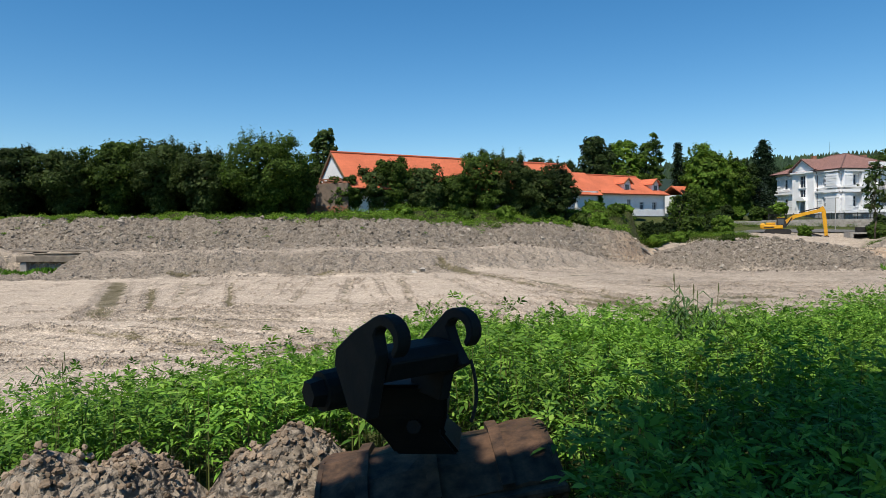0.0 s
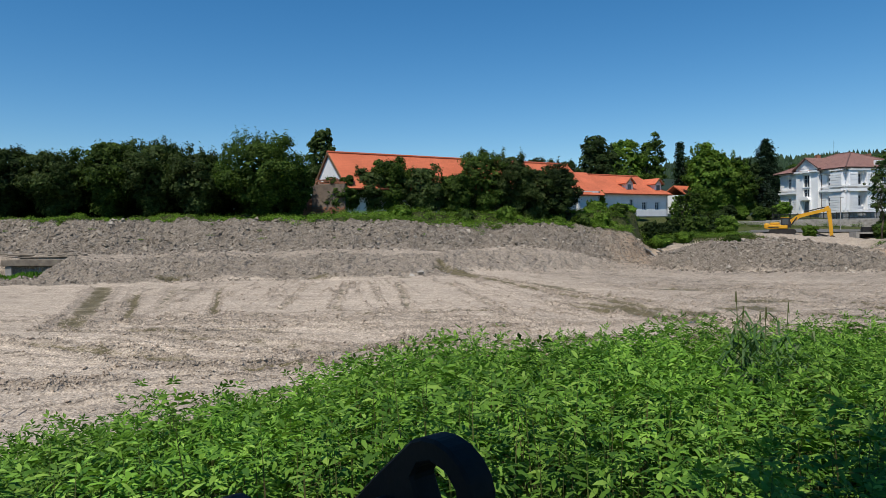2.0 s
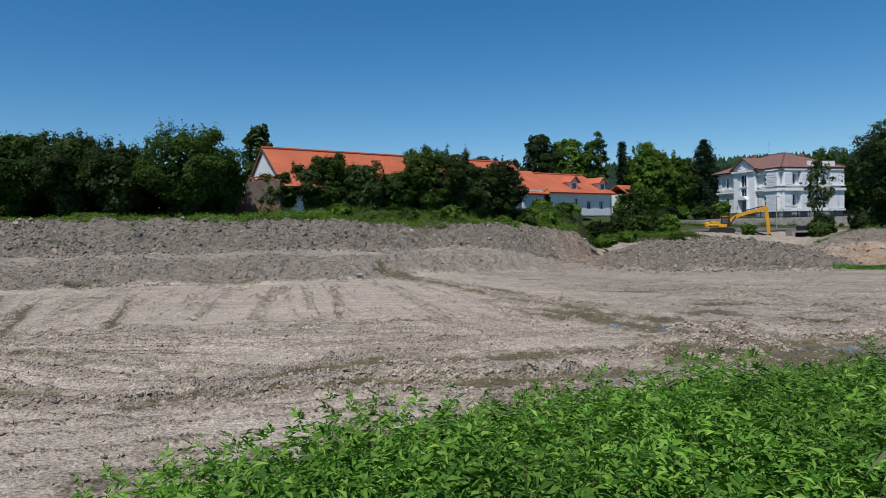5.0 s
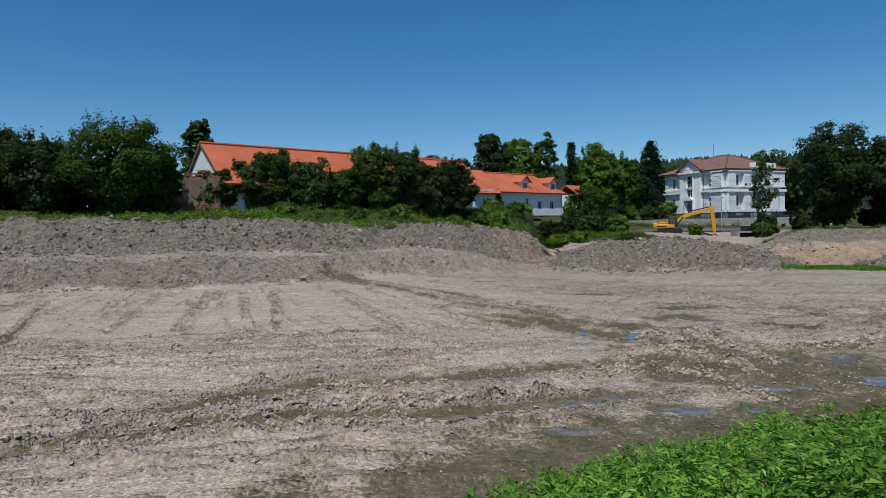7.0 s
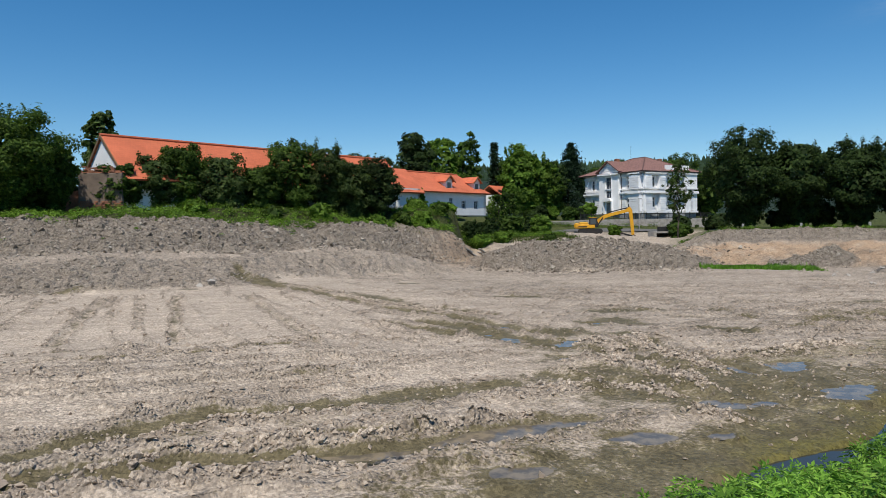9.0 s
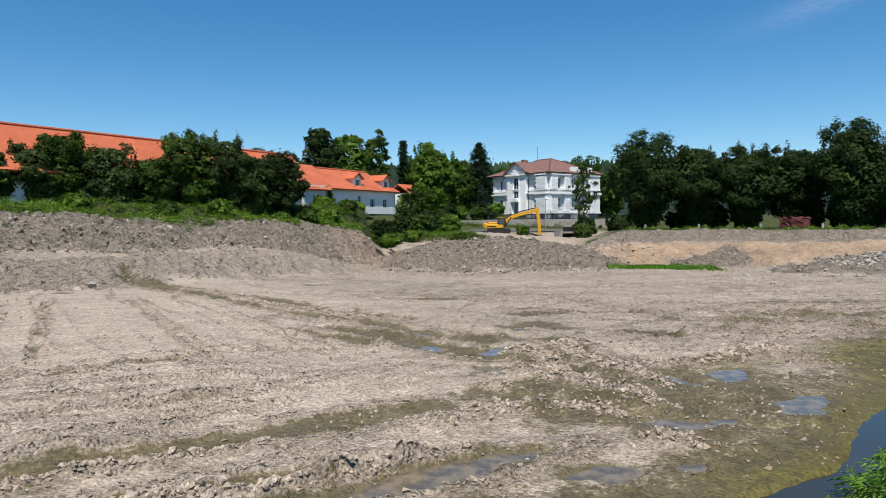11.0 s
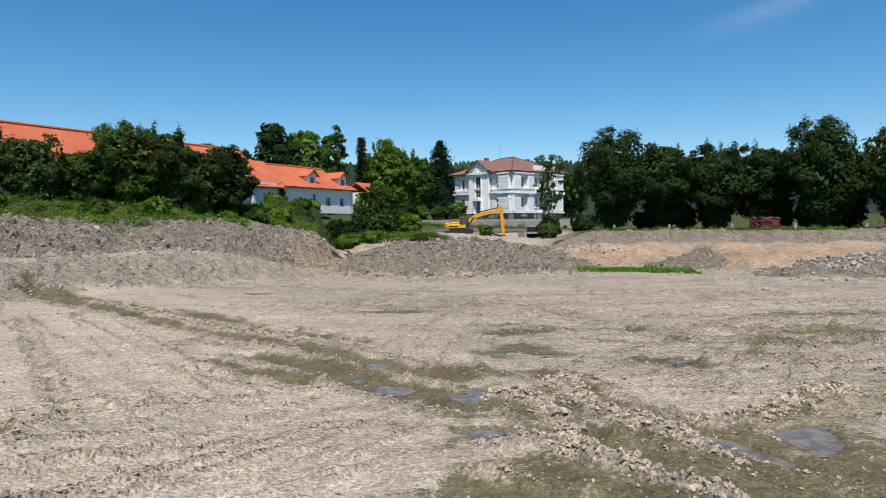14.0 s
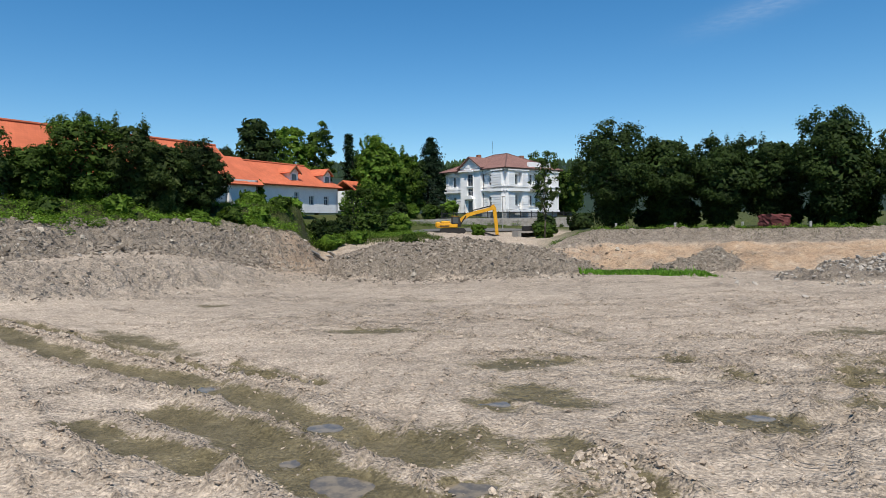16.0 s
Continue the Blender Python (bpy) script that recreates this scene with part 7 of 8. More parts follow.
    # risalits on the garden side
    for a, b in ((0.0, 5.6), (11.2, wr_)):
        for xa, xb in ((a, a + 1.9), (b - 1.7, b)):
            boxed("pilaster", (xa, xb, -0.75, -0.005, g1 + 0.8, e0 - 0.8), M_stucco, thing, m=mr)
            boxed("pilaster", (xa, xb, -0.75, -0.005, g0 + 0.4, g1 - 0.4), M_stucco, thing, m=mr)
    for a, b in ((0.0, 5.6), (11.2, wr_)):
        for za, zb, out in ((g0 + 0.0, g0 + 0.35, 0.95), (g1 - 0.30, g1 + 0.22, 1.1), (g1 + 0.58, g1 + 0.78, 0.9), (e0 - 0.55, e0 - 0.35, 0.95)):
            boxed("string_course", (a - 0.1, b + 0.1, -out, -0.63, za, zb), M_stucco, thing, m=mr)
        boxed("string_course", (a, b, -0.75, -0.63, e0 - 0.8, e0 - 0.56), M_stucco, thing, m=mr)
    for x, w in ((0.12, 1.66), (4.02, 1.46)):
        for z0, z1 in ((g1 + 0.95, e0 - 1.0), (g0 + 0.5, g1 - 0.5)):
            z = z0
            bm = bmesh.new()
            while z < z1:
                box(bm, x, x + w, -0.83, -0.752, z, z + 0.32, mr)
                z += 0.44
            part("rustication", bm, M_stucco, thing)["kind"] = "stuff"
    bm = bmesh.new()
    box(bm, 6.2, 10.9, -1.3, -0.43, g1 - 0.05, g1 + 0.15, mr)
    part("balcony", bm, M_concrete, thing)
    bm = bmesh.new()
    for i in range(20):
        x = 6.25 + i * 0.24
        box(bm, x, x + 0.05, -1.27, -1.23, g1 + 0.15, g1 + 1.05, mr)
    box(bm, 6.2, 10.9, -1.29, -1.21, g1 + 1.05, g1 + 1.12, mr)
    part("balcony_railing", bm, M_iron, thing, "dark iron balcony railing")
    boxed("parapet", (6.2, 12.6, -0.35, 0.1, e0 + 0.0, e0 + 1.25), M_stucco, thing, "white attic parapet", m=mr)
    # hipped roof
    ov, rz = 1.05, 16.0
    uu, vv = (L - C).normalized(), (Rr - C).normalized()
    P = lambda s, t, z: C + uu * s + vv * t + Vector((0, 0, z))
    a, b, c2, d = P(-ov, -ov, e0), P(-ov, wr_ + ov, e0), P(wl_ + ov, wr_ + ov, e0), P(wl_ + ov, -ov, e0)
    r1, r2 = P(6.3, wr_ / 2, rz), P(wl_ - 6.3, wr_ / 2, rz)
    tri_uv("roof", [a, b, r1], 0.2, M_tile_old, thing)
    slab_uv("roof", b, c2, r2, r1, 0.2, M_tile_old, thing, "brown-red tiled hip roof")
    tri_uv("roof", [c2, d, r2], 0.2, M_tile_old, thing)
    slab_uv("roof", d, a, r1, r2, 0.2, M_tile_old, thing, "brown-red tiled hip roof")
    bm = bmesh.new()
    for q, r in ((a, r1), (b, r1), (c2, r2), (d, r2), (r1, r2)):
        rod(bm, q, r, 0.13, seg=6)
    part("ridge_tiles", bm, M_tile_old, thing)
    for k, (s, t, z) in enumerate(((9.0, 10.5, 16.0), (5.0, 10.0, 15.6), (12.0, 5.0, 16.1))):
        boxed("chimney", (-0.35, 0.35, -0.5, 0.5, -2.4, 0.0), M_brick if k else M_white, thing, "chimney stack", m=Matrix.Translation(P(s, t, z)))
    for x in (x0 - 0.25, x1 + 0.25):
        bm = bmesh.new()
        rod(bm, ml @ Vector((x, -0.5, e0 - 0.1)), ml @ Vector((x, -0.15, e0 - 0.9)), 0.07, seg=6)
        rod(bm, ml @ Vector((x, -0.15, e0 - 0.9)), ml @ Vector((x, -0.15, g0 - 1.5)), 0.07, seg=6)
        part("downpipe", bm, M_pipe, thing, "dark downpipe")
    bm = bmesh.new()
    rod(bm, P(9, 6, 16.0), P(9, 6, 18.6), 0.03, seg=5)
    part("aerial", bm, M_iron, thing, "thin roof aerial")
    tagged(thing, "white two-storey villa with stucco mouldings and brown-red hip roof", "villa")


villa()


def villa_wall():
    """Rubble wall with an iron fence below the villa."""
    thing = empty("garden_wall", pose(0, 0, 0))
    rn = random.Random(3)
    p0, p1 = Vector((42.5, 127.0, 0)), Vector((76, 122.5, 0))
    m = face_matrix(p0, p1)
    ln = (p1 - p0).length
    bm = bmesh.new()
    box(bm, 0, ln, 0.06, 0.5, 0.4, 3.0, m)
    part("core", bm, M_stonewall, thing)
    bm = bmesh.new()
    z = 0.5
    while z < 2.95:
        x = 0.0
        hgt = rn.uniform(0.24, 0.34)
        while x < ln - 0.3:
            w = rn.uniform(0.35, 0.8)
            box(bm, x, min(x + w, ln), rn.uniform(-0.02, 0.02), 0.06, z, z + hgt - 0.03, m)
            x += w + 0.03
        z += hgt
    part("stone_facing", bm, M_stonewall, thing)["kind"] = "stuff"
    bm = bmesh.new()
    box(bm, 8, ln, 0.0, 0.5, 3.003, 3.15, m)
    part("coping", bm, M_concrete, thing)
    for i in range(12):
        x = 9 + i * 2.1
        f = boxed("fence_post", (x, x + 0.1, 0.2, 0.3, 3.15, 4.35), M_iron, thing, m=m)
        bm = bmesh.new()
        for k in range(9):
            box(bm, x + 0.22 + 0.2 * k, x + 0.25 + 0.2 * k, 0.235, 0.265, 3.2, 4.2, m)
        box(bm, x + 0.1, x + 2.1, 0.23, 0.27, 4.05, 4.12, m)
        box(bm, x + 0.1, x + 2.1, 0.23, 0.27, 3.3, 3.37, m)
        part("fence_panel", bm, M_iron, f)
    tagged(thing, "grey rubble stone garden wall topped with a dark iron fence", "wall")
    pole = empty("lamp_post", pose(61.0, 121.6, 1.2))
    bm = bmesh.new()
    rod(bm, (0, 0, -0.2), (0, 0, 5.6), 0.09, 0.06, 8)
    part("pole", bm, M_concrete, pole)
    boxed("lamp_head", (-0.1, 0.5, -0.1, 0.1, 5.55, 5.7), M_concrete, pole)
    tagged(pole, "slim pale grey lamp post before the villa", "lamp post")
    cul = empty("culvert", pose(59.3, 112.5, 0))
    gz = -0.3
    boxed("slab", (-0.5, 6.2, -0.4, 1.4, 0.65, 0.95), M_concrete, cul, "grey concrete slab")
    boxed("pier", (-0.9, -0.35, -0.5, 1.4, gz - 1, 1.0), M_concrete, cul)
    boxed("pier", (6.0, 6.5, -0.5, 1.4, gz - 1, 0.9), M_concrete, cul)
    boxed("sluice", (0.3, 1.9, -0.3, 0.4, 0.953, 1.75), M_iron, cul, "dark iron sluice box")
    # black sheet stands for the shade inside, under the slab
    boxed("back", (-0.35, 6.0, 0.9, 1.1, gz - 1, 0.64), M_black, cul)
    tagged(cul, "small concrete culvert with a dark iron sluice box", "culvert")


villa_wall()


def ruin():
    thing = empty("ruined_wall", pose(-18.9, 75.6, 0))
    rn = random.Random(9)
    boxed("wall", (0, 3.7, 0, 0.5, 3.4, 7.75), M_plaster_old, thing, "bare grey plastered masonry", bev=0.05)
    bm = bmesh.new()
    for row in range(5):
        x = 0.1 * row
        while x < 3.65 - 0.12 * row:
            w = rn.uniform(0.2, 0.36)
            if rn.random() < 1.05 - 0.2 * row:
                box(bm, x, min(3.7, x + w - 0.02), 0.02 + rn.uniform(-0.06, 0.06), 0.48, 7.753 + 0.13 * row, 7.753 + 0.13 * row + rn.uniform(0.09, 0.125))
            x += w
    part("brick_top", bm, M_brick, thing, "broken red brick top courses")
    bm = bmesh.new()
    for i in range(96):
        z = 3.9 + (i // 12) * 0.17
        x = (i % 12) * 0.3 + 0.14 * (i // 12 % 2)
        if rn.random() < 0.86:
            box(bm, x, x + 0.26, -0.05 - rn.uniform(0, 0.1), -0.003, z, z + 0.13)
    part("brick_face", bm, M_brick, thing, "exposed red brickwork")
    boxed("end_wall", (-3.4, -0.05, 0.3, 0.8, 3.4, 6.2), M_brick, thing, "low red brick stump", bev=0.05)
    tagged(thing, "ruined red brick wall with bare plaster beside the barn", "wall")


ruin()


def road():
    bm = bmesh.new()
    pts = [(38, 113.0), (42, 118.5), (47, 121.0), (56, 121.5), (66, 119.5)]
    vs = []
    for i, (x, y) in enumerate(pts):
        for off in (-1.6, 1.6):
            vs.append(bm.verts.new((x, y + off, ground_z(x, y + off) + 0.10)))
    for i in range(len(pts) - 1):
        bm.faces.new((vs[2 * i], vs[2 * i + 2], vs[2 * i + 3], vs[2 * i + 1]))
    bmesh.ops.recalc_face_normals(bm, faces=bm.faces[:])
    tagged(part("road", bm, M_asphalt), "narrow grey asphalt lane below the villa", "road", kind="structure")


road()


# ---------------------------------------------------------------- machines and loose things
def excavator():
    """A yellow crawler excavator with a long boom and its arm set down."""
    gz = ground_z(49.3, 117)
    yaw = -22
    thing = empty("excavator", pose(49.3, 117.0, gz + 0.02, 0, 0, yaw) @ Matrix.Scale(0.92, 4))
    for y in (-1.55, 0.95):
        bm = bmesh.new()
        pts = []
        for i in range(9):
            a = math.pi / 2 + math.pi * i / 8
            pts.append(Vector((-1.75 + 0.45 * math.cos(a), 0, 0.45 + 0.45 * math.sin(a))))
        for i in range(9):
            a = -math.pi / 2 + math.pi * i / 8
            pts.append(Vector((1.75 + 0.45 * math.cos(a), 0, 0.45 + 0.45 * math.sin(a))))
        prism(bm, pts, Vector((0, y, 0)), Vector((0, y + 0.6, 0)))
        tr = part("crawler_track", bm, M_black, thing, "black steel crawler track")
        bm = bmesh.new()
        k = 40
        for i in range(26):
            x = -1.75 + 3.5 * (i % 13) / 12
            z = -0.02 if i < 13 else 0.88
            box(bm, x - 0.05, x + 0.05, y - 0.02, y + 0.62, z, z + 0.05)
        part("track_shoes", bm, M_black, tr)
    boxed("undercarriage", (-0.9, 0.9, -0.95, 0.95, 0.4, 0.95), M_black, thing)
    body = boxed("body", (-2.7, 0.9, -1.3, 1.3, 0.98, 1.75), M_yellow, thing, "yellow painted engine body", bev=0.12)
    boxed("counterweight", (-2.95, -2.0, -1.32, 1.32, 1.0, 2.05), M_yellow, body, "rounded yellow counterweight", bev=0.25)
    boxed("engine_hood", (-1.98, -0.4, -1.2, 1.2, 1.76, 2.15), M_yellow, body, bev=0.1)
    boxed("stripe", (-2.6, -0.6, -1.312, -1.303, 1.2, 1.42), M_black, body, "dark stripe along the body")
    bm = bmesh.new()
    prism(bm, [Vector((-0.25, 0, 1.2)), Vector((1.35, 0, 1.2)), Vector((1.45, 0, 1.8)), Vector((1.05, 0, 2.95)), Vector((-0.2, 0, 2.95))], Vector((0, -1.28, 0)), Vector((0, -0.5, 0)))
    cab = part("cab", bm, M_black, thing, "black framed operator cab")
    boxed("cab_window", (0.0, 0.95, -1.32, -1.284, 1.75, 2.75), M_glass, cab, "dark cab glass")
    boxed("cab_roof", (-0.25, 1.1, -1.3, -0.48, 2.953, 3.02), M_yellow, cab)

    def beam(name, pts, w0, w1, y0, y1, parent, mat=M_yellow, label=""):
        """A box beam through points in the machine's long plane."""
        up, lo = [], []
        for i, p in enumerate(pts):
            p = Vector(p)
            a = Vector(pts[max(0, i - 1)])
            b = Vector(pts[min(len(pts) - 1, i + 1)])
            d = (b - a).normalized()
            n = Vector((-d.z, 0, d.x))
            w = w0 + (w1 - w0) * i / (len(pts) - 1)
            up.append(p + n * w), lo.append(p - n * w)
        bm = bmesh.new()
        prism(bm, up + lo[::-1], Vector((0, y0, 0)), Vector((0, y1, 0)))
        return part(name, bm, mat, parent, label)
    boom = beam("boom", [(0.9, 0, 1.6), (1.7, 0, 2.5), (2.7, 0, 3.2), (4.2, 0, 3.6), (7.2, 0, 4.3)], 0.36, 0.28, -0.5, 0.1, thing, label="long yellow boom")
    arm = beam("arm", [(6.85, 0, 4.75), (7.25, 0, 4.2), (7.5, 0, 2.0), (7.7, 0, -0.5)], 0.36, 0.26, -0.40, 0.0, thing, label="yellow dipper arm set down")
    bm = bmesh.new()
    rod(bm, (1.2, -0.55, 1.3), (2.3, -0.55, 3.0), 0.10, seg=8)
    rod(bm, (1.2, 0.15, 1.3), (2.3, 0.15, 3.0), 0.10, seg=8)
    rod(bm, (3.4, -0.2, 3.9), (6.75, -0.2, 4.7), 0.10, seg=8)
    part("hydraulic_ram", bm, M_black, boom, "black and steel hydraulic rams")
    bm = bmesh.new()
    prof = [Vector((7.7 + 0.55 * math.cos(a), 0, -0.75 + 0.5 * math.sin(a))) for a in [math.radians(t) for t in range(-100, 101, 20)]]
    prism(bm, prof, Vector((0, -0.7, 0)), Vector((0, 0.3, 0)))
    part("bucket", bm, M_rust, arm, "muddy digging bucket")
    tagged(thing, "yellow crawler excavator with long boom resting on the bank", "excavator")


excavator()


def timber_stack():
    """Old beams lying over a sump at the foot of the heap."""
    rn = random.Random(4)
    for x0, x1, y, zz, h, wide, tilt in ((-35.6, -30.6, 50.35, 0.38, 0.48, 0.30, 0.4), (-35.7, -29.7, 51.0, 1.10, 0.13, 0.22, 0.7), (-34.6, -30.3, 50.65, 0.965, 0.10, 0.14, -0.5), (-37.2, -33.0, 51.9, 1.16, 0.12, 0.15, 0.3)):
        bm = bmesh.new()
        rows = []
        for k in range(9):
            x = x0 + (x1 - x0) * k / 8
            a, b = rn.uniform(-0.02, 0.02), rn.uniform(-0.015, 0.015)
            rows.append([bm.verts.new((x, yy + a, zc + b)) for yy, zc in ((-wide, 0.03), (-wide + 0.03, 0), (wide, 0), (wide, h), (-wide + 0.04, h), (-wide, h - 0.04))])
        for p, q in zip(rows, rows[1:]):
            for k in range(6):
                bm.faces.new((p[k], p[(k + 1) % 6], q[(k + 1) % 6], q[k]))
        bm.faces.new(rows[0][::-1]), bm.faces.new(rows[-1])
        bmesh.ops.recalc_face_normals(bm, faces=bm.faces[:])
        ob = part("beam", bm, M_wood)
        ob.matrix_world = pose(0, y, zz + math.tan(radians(tilt)) * (x0 + x1) / 2, 0, tilt, 0)
        tagged(ob, "weathered grey timber beam lying over a sump in the heap", "timber", "old beams by the heap")
    for x in (-35.4, -31.3):
        ob = boxed("block", (x, x + 0.5, 50.15, 50.75, -0.7, 0.375), M_concrete, bev=0.03)
        tagged(ob, "concrete block bearing the old timber beams", "concrete block")


timber_stack()


def slabs():
    for i, (x, y, rx, ry, rz) in enumerate(((20.6, 90.4, 12, 24, 30), (21.6, 91.2, -8, 30, 20), (22.6, 90.2, 6, 18, 48), (23.2, 91.5, 0, 28, 35))):
        bm = bmesh.new()
        box(bm, -1.0, 1.0, -0.25, 0.25, -0.07, 0.07, bev=0.02)
        ob = part("concrete_slab", bm, M_concrete)
        ob.matrix_world = pose(x, y, ground_z(x, y) + 0.3, rx, ry, rz)
        tagged(ob, "tilted broken concrete slab on the track into the pit", "slab", "broken slabs")
    bm = bmesh.new()
    rod(bm, (0, 0, 0), (0.15, 0.1, 0.85), 0.05, 0.03, 6)
    rod(bm, (0.1, 0, 0.1), (1.9, 0.2, 0.02), 0.07, 0.04, 6)
    ob = part("branch", bm, M_bark)
    ob.matrix_world = pose(-15.7, 64, ground_z(-15.7, 64) + 0.05)
    tagged(ob, "bare broken branch stuck in the spoil heap", "branch")
    bm = bmesh.new()
    rod(bm, (0, 0, 0), (4.8, -3.2, -1.6), 0.14, 0.12, 8)
    ob = part("drain_pipe", bm, M_black)
    ob.matrix_world = pose(52.4, 113.5, 1.0)
    tagged(ob, "black drain pipe running down the bank below the excavator", "pipe")


slabs()


def rim_posts():
    for i in range(8):
        t = i * 6.3
        x, y = 46 + 0.69 * t + (0.3 if i % 2 else 0), 83.2 - 0.72 * t
        ob = boxed("marker_post", (-0.11, 0.11, -0.11, 0.11, -0.3, 0.62), M_post, bev=0.03)
        ob.matrix_world = pose(x + 0.6, y + 0.6, ground_z(x + 0.6, y + 0.6), 0, 3 if i % 3 else -4, 30)
        tagged(ob, "short white concrete marker post on the grassy rim", "post", "posts along the rim")
    thing = empty("covered_stack", pose(70.6, 75.2, ground_z(70.6, 75.2)))
    bm = bmesh.new()
    rn = random.Random(2)
    box(bm, -1.5, 1.5, -0.9, 0.9, 0, 1.35)
    bmesh.ops.subdivide_edges(bm, edges=bm.edges[:], cuts=5, use_grid_fill=True)
    for v in bm.verts:
        v.co += Vector((rn.uniform(-1, 1), rn.uniform(-1, 1), rn.uniform(-1, 1))) * 0.12
        v.co.z = max(0, v.co.z)
    ob = part("tarpaulin", bm, M_red, thing)
    ob.parent = thing
    tagged(thing, "stack under a faded red tarpaulin below the trees", "stack")


rim_posts()


def bucket():
    """The digging bucket with its hitch, lying in the soil before the start."""
    thing = empty("excavator_bucket", pose(-0.16, 5.05, 0.40, 0, -9, 6))
    half = 0.66
    rn = random.Random(12)
    # shell: open towards the start, back curved away
    prof = [(-0.22, 0.66), (0.0, 0.76), (0.25, 0.82), (0.55, 0.77), (0.80, 0.58), (0.88, 0.30), (0.72, 0.02), (0.30, -0.10), (-0.15, -0.08)]
    bm = bmesh.new()
    inner = [(y * 0.93 - 0.005, z * 0.93 + 0.02) for y, z in prof]
    pts = prof + inner[::-1]
    rows = []
    for i in range(9):
        x = -half + 2 * half * i / 8
        rows.append([bm.verts.new((x, y + rn.uniform(-0.012, 0.012), z + rn.uniform(-0.014, 0.014))) for y, z in pts])
    k, n2 = len(pts), len(prof)
    for a, b in zip(rows, rows[1:]):
        for i in range(k):
            j = (i + 1) % k
            bm.faces.new((a[i], a[j], b[j], b[i]))
    for s in (rows[0], rows[-1]):
        for i in range(n2 - 1):
            bm.faces.new((s[i], s[i + 1], s[k - 2 - i], s[k - 1 - i]))
    bmesh.ops.recalc_face_normals(bm, faces=bm.faces[:])
    part("shell", bm, M_rust, thing, "muddy brown curved steel shell")
    for x in (-half - 0.03, half):
        bm = bmesh.new()
        prism(bm, [Vector((0, y, z)) for y, z in prof], Vector((x, 0, 0)), Vector((x + 0.03, 0, 0)))
        part("side_plate", bm, M_rust, thing)
    bm = bmesh.new()
    box(bm, -half - 0.03, half + 0.03, -0.30, -0.2, 0.60, 0.645, bev=0.012)
    part("cutting_edge", bm, M_rust, thing, "worn cutting edge")
    for x in (-0.42, -0.02, 0.38):
        bm = bmesh.new()
        edge = [(y * 1.035, z * 1.035) for y, z in prof[:6]]
        prism(bm, [Vector((x, y, z)) for y, z in edge] + [Vector((x, y * 0.96, z * 0.96)) for y, z in edge[::-1]], Vector((-0.035, 0, 0)), Vector((0.035, 0, 0)))
        part("wear_strip", bm, M_rust, thing)
    # hitch: two hooked plates joined by a cross bar, with a pin boss and a neck
    hit = empty("hitch")
    hit.parent = thing
    wm = thing.matrix_world.inverted()
    h0, h1 = Vector((-0.40, 3.86, 2.185)), Vector((-0.10, 4.15, 2.17))
    axis = Vector((h1.x - h0.x, h1.y - h0.y, 0)).normalized()
    side, up = Vector((axis.y, -axis.x, 0)), Vector((0, 0, 1))
    pieces = []

    def plate(name, o, outline, a, b, label=""):
        bm = bmesh.new()
        prism(bm, [o + side * s + up * z for s, z in outline], axis * a, axis * b)
        bmesh.ops.bevel(bm, geom=bm.edges[:], offset=0.006, segments=1, affect="EDGES")
        bmesh.ops.triangulate(bm, faces=[f for f in bm.faces if len(f.verts) > 4])
        pieces.append(part(name, bm, M_metal, hit, label))

    def hook(dx, dz, cx):
        """Outline of a plate that leans up and curls over into a hook."""
        curl = [(cx + 0.108 * math.cos(radians(a)), -0.088 + 0.088 * math.sin(radians(a))) for a in range(125, -60, -20)]
        hollow = [(cx + 0.002 + 0.064 * math.cos(radians(a)), -0.10 + 0.056 * math.sin(radians(a))) for a in range(-45, 190, 35)]
        return [(dx, dz), (dx * 0.5 + cx * 0.3 - 0.02, dz * 0.46 - 0.004)] + curl + hollow
    plate("hook_plate", h0, hook(-0.27, -0.17, 0.068) + [(0.032, -0.165), (0.0, -0.27), (-0.05, -0.43), (-0.18, -0.42), (-0.24, -0.31), (-0.285, -0.24)], -0.03, 0.03, "black steel hook plate")
    plate("hook_plate", h1, hook(-0.32, -0.25, 0.012) + [(-0.01, -0.165), (0.052, -0.239), (-0.061, -0.297), (-0.10, -0.42), (-0.30, -0.40)], -0.03, 0.03, "black steel hook plate")
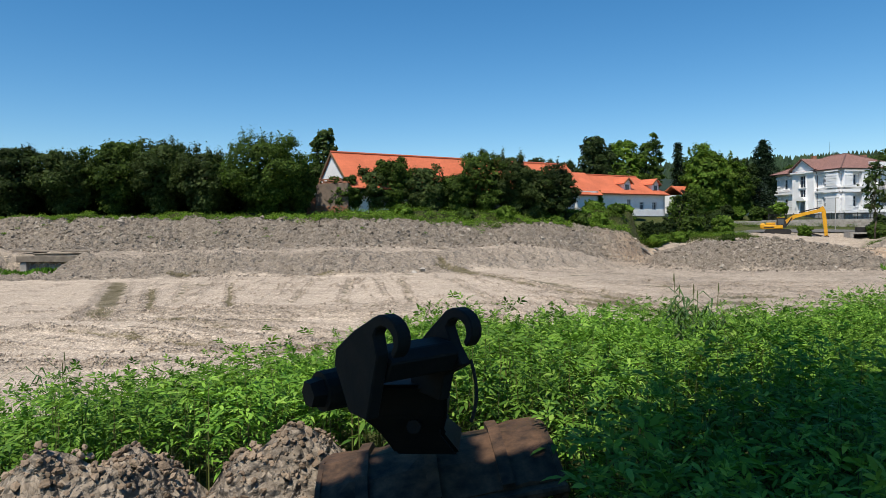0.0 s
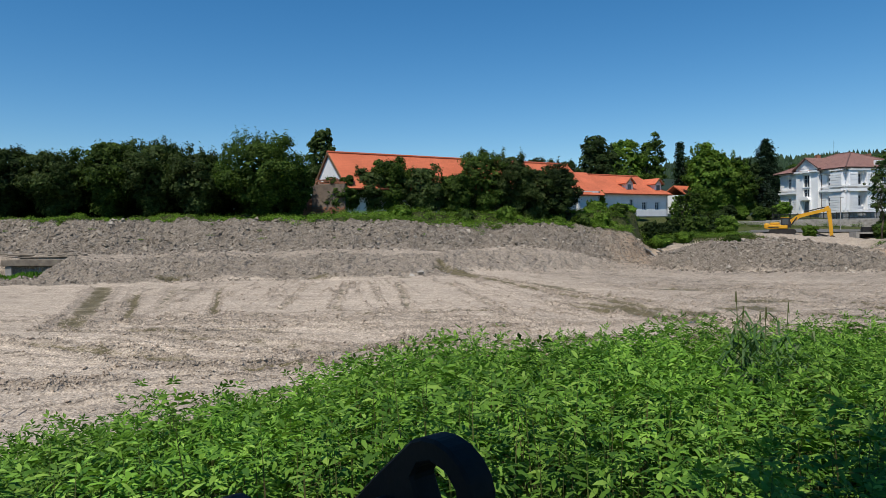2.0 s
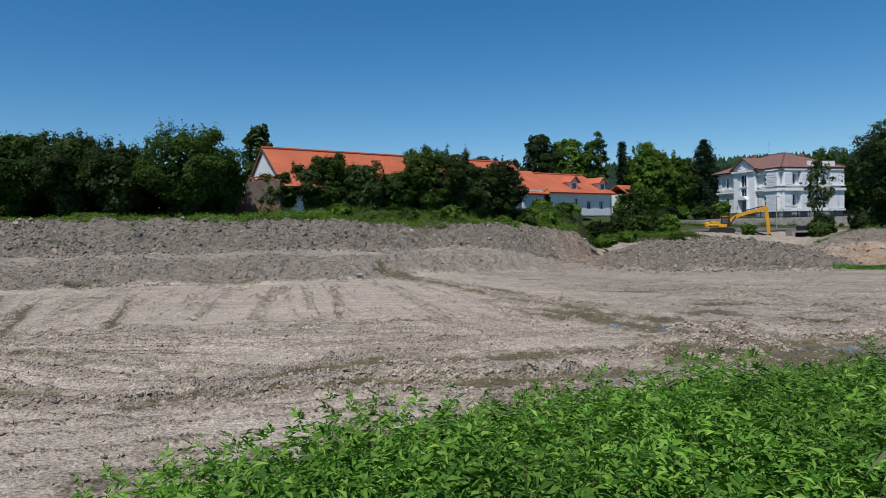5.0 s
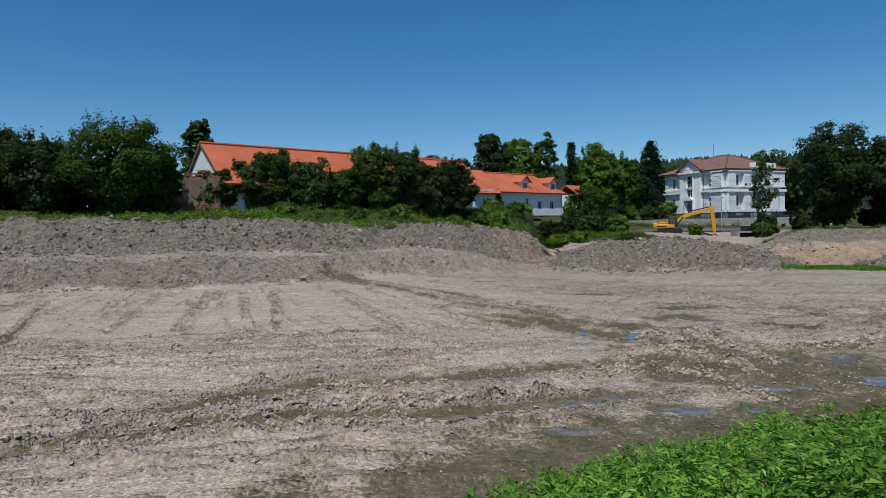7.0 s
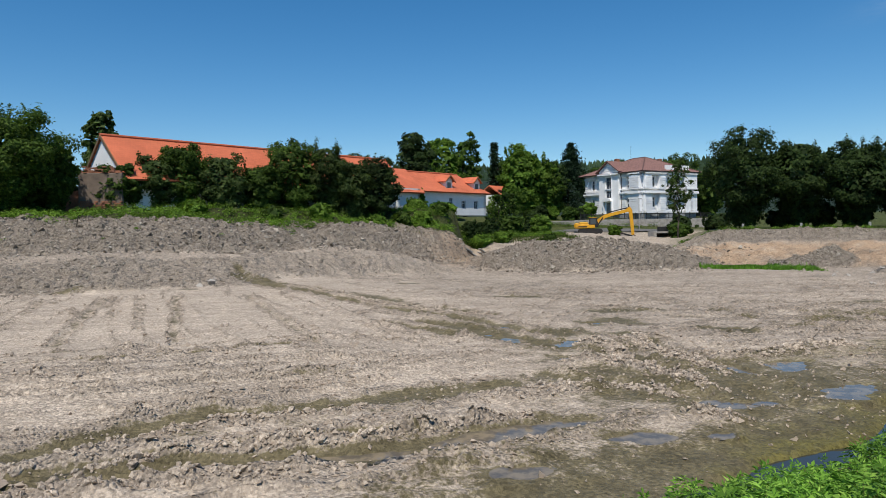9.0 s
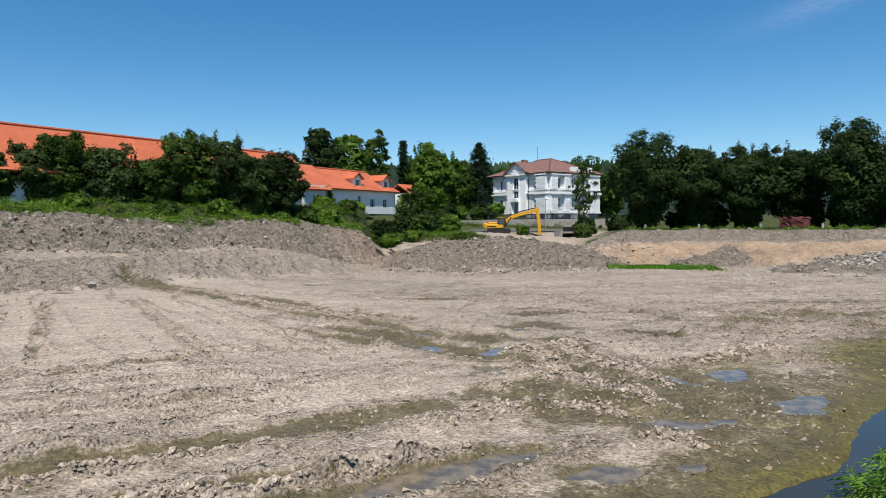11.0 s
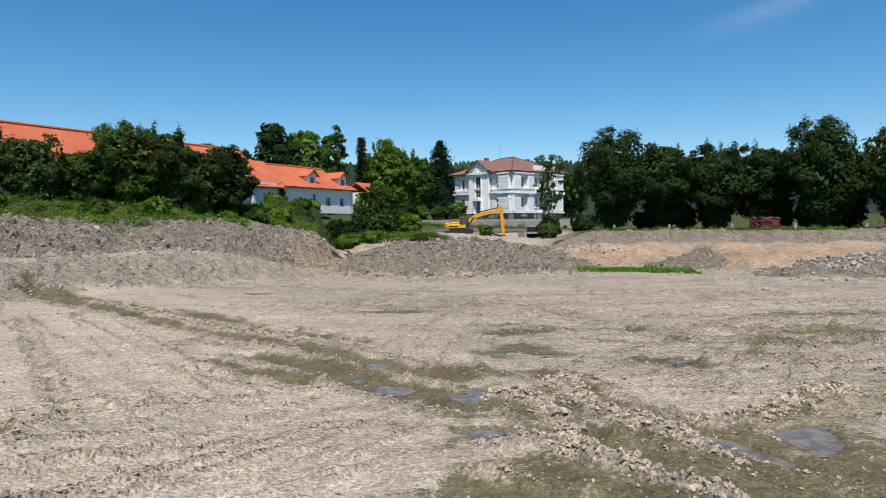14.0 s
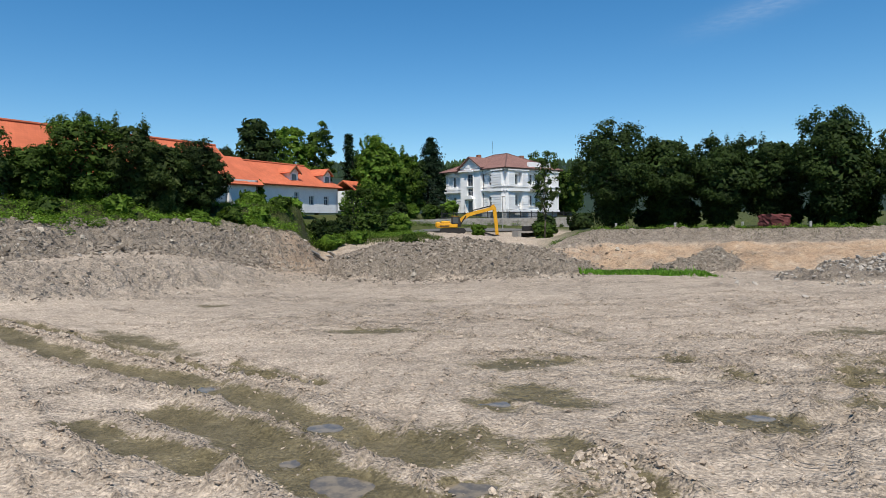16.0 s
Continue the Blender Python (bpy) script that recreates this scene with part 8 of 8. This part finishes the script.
    plate("cross_bar", h0, [(0.0, -0.16), (0.045, -0.20), (0.0, -0.28), (-0.20, -0.33), (-0.24, -0.22), (-0.12, -0.15)], 0.031, 0.386)

    def bar(name, a, b, r, r2, label="", seg=16):
        bm = bmesh.new()
        rod(bm, a, b, r, r2, seg)
        pieces.append(part(name, bm, M_metal, hit, label))
    bar("pin_boss", (-0.56, 4.26, 1.815), (-0.70, 4.13, 1.81), 0.093, 0.088, "worn steel pin boss")
    bar("pin_end", (-0.701, 4.129, 1.81), (-0.745, 4.09, 1.808), 0.07, 0.058, seg=6)
    bm = bmesh.new()
    for z, x0, x1, y0, y1 in ((1.80, -0.62, -0.16, 4.28, 4.55), (1.62, -0.60, -0.17, 4.42, 4.70), (1.50, -0.52, -0.20, 4.55, 4.9), (1.33, -0.46, -0.12, 4.72, 5.2)):
        ring = [bm.verts.new(p) for p in ((x0, y0, z), (x1, y0, z), (x1, y1, z), (x0, y1, z))]
        if z < 1.8:
            for i in range(4):
                j = (i + 1) % 4
                bm.faces.new((last[i], last[j], ring[j], ring[i]))
        else:
            bm.faces.new(ring)
        last = ring
    bm.faces.new(last[::-1])
    bmesh.ops.recalc_face_normals(bm, faces=bm.faces[:])
    bmesh.ops.bevel(bm, geom=bm.edges[:], offset=0.02, segments=2, affect="EDGES")
    pieces.append(part("neck", bm, M_metal, hit, "dark steel neck"))
    bar("bolt", (-0.33, 4.52, 1.56), (-0.33, 4.42, 1.57), 0.035, 0.035, seg=8)
    bm = bmesh.new()
    prev = None
    for i in range(11):
        a = math.pi * i / 10
        p = h1 + side * (0.02 + 0.035 * math.sin(a)) + axis * 0.05 - up * (0.23 + 0.27 * i / 10)
        if prev is not None:
            rod(bm, prev, p, 0.008, seg=6)
        prev = p
    pieces.append(part("hose", bm, M_black, hit, "thin black hose"))
    for ob in pieces:
        ob.matrix_parent_inverse = Matrix()
        ob.matrix_basis = wm @ ob.matrix_basis
    tagged(thing, "muddy excavator bucket with black hook hitch lying on soil", "excavator bucket")


bucket()
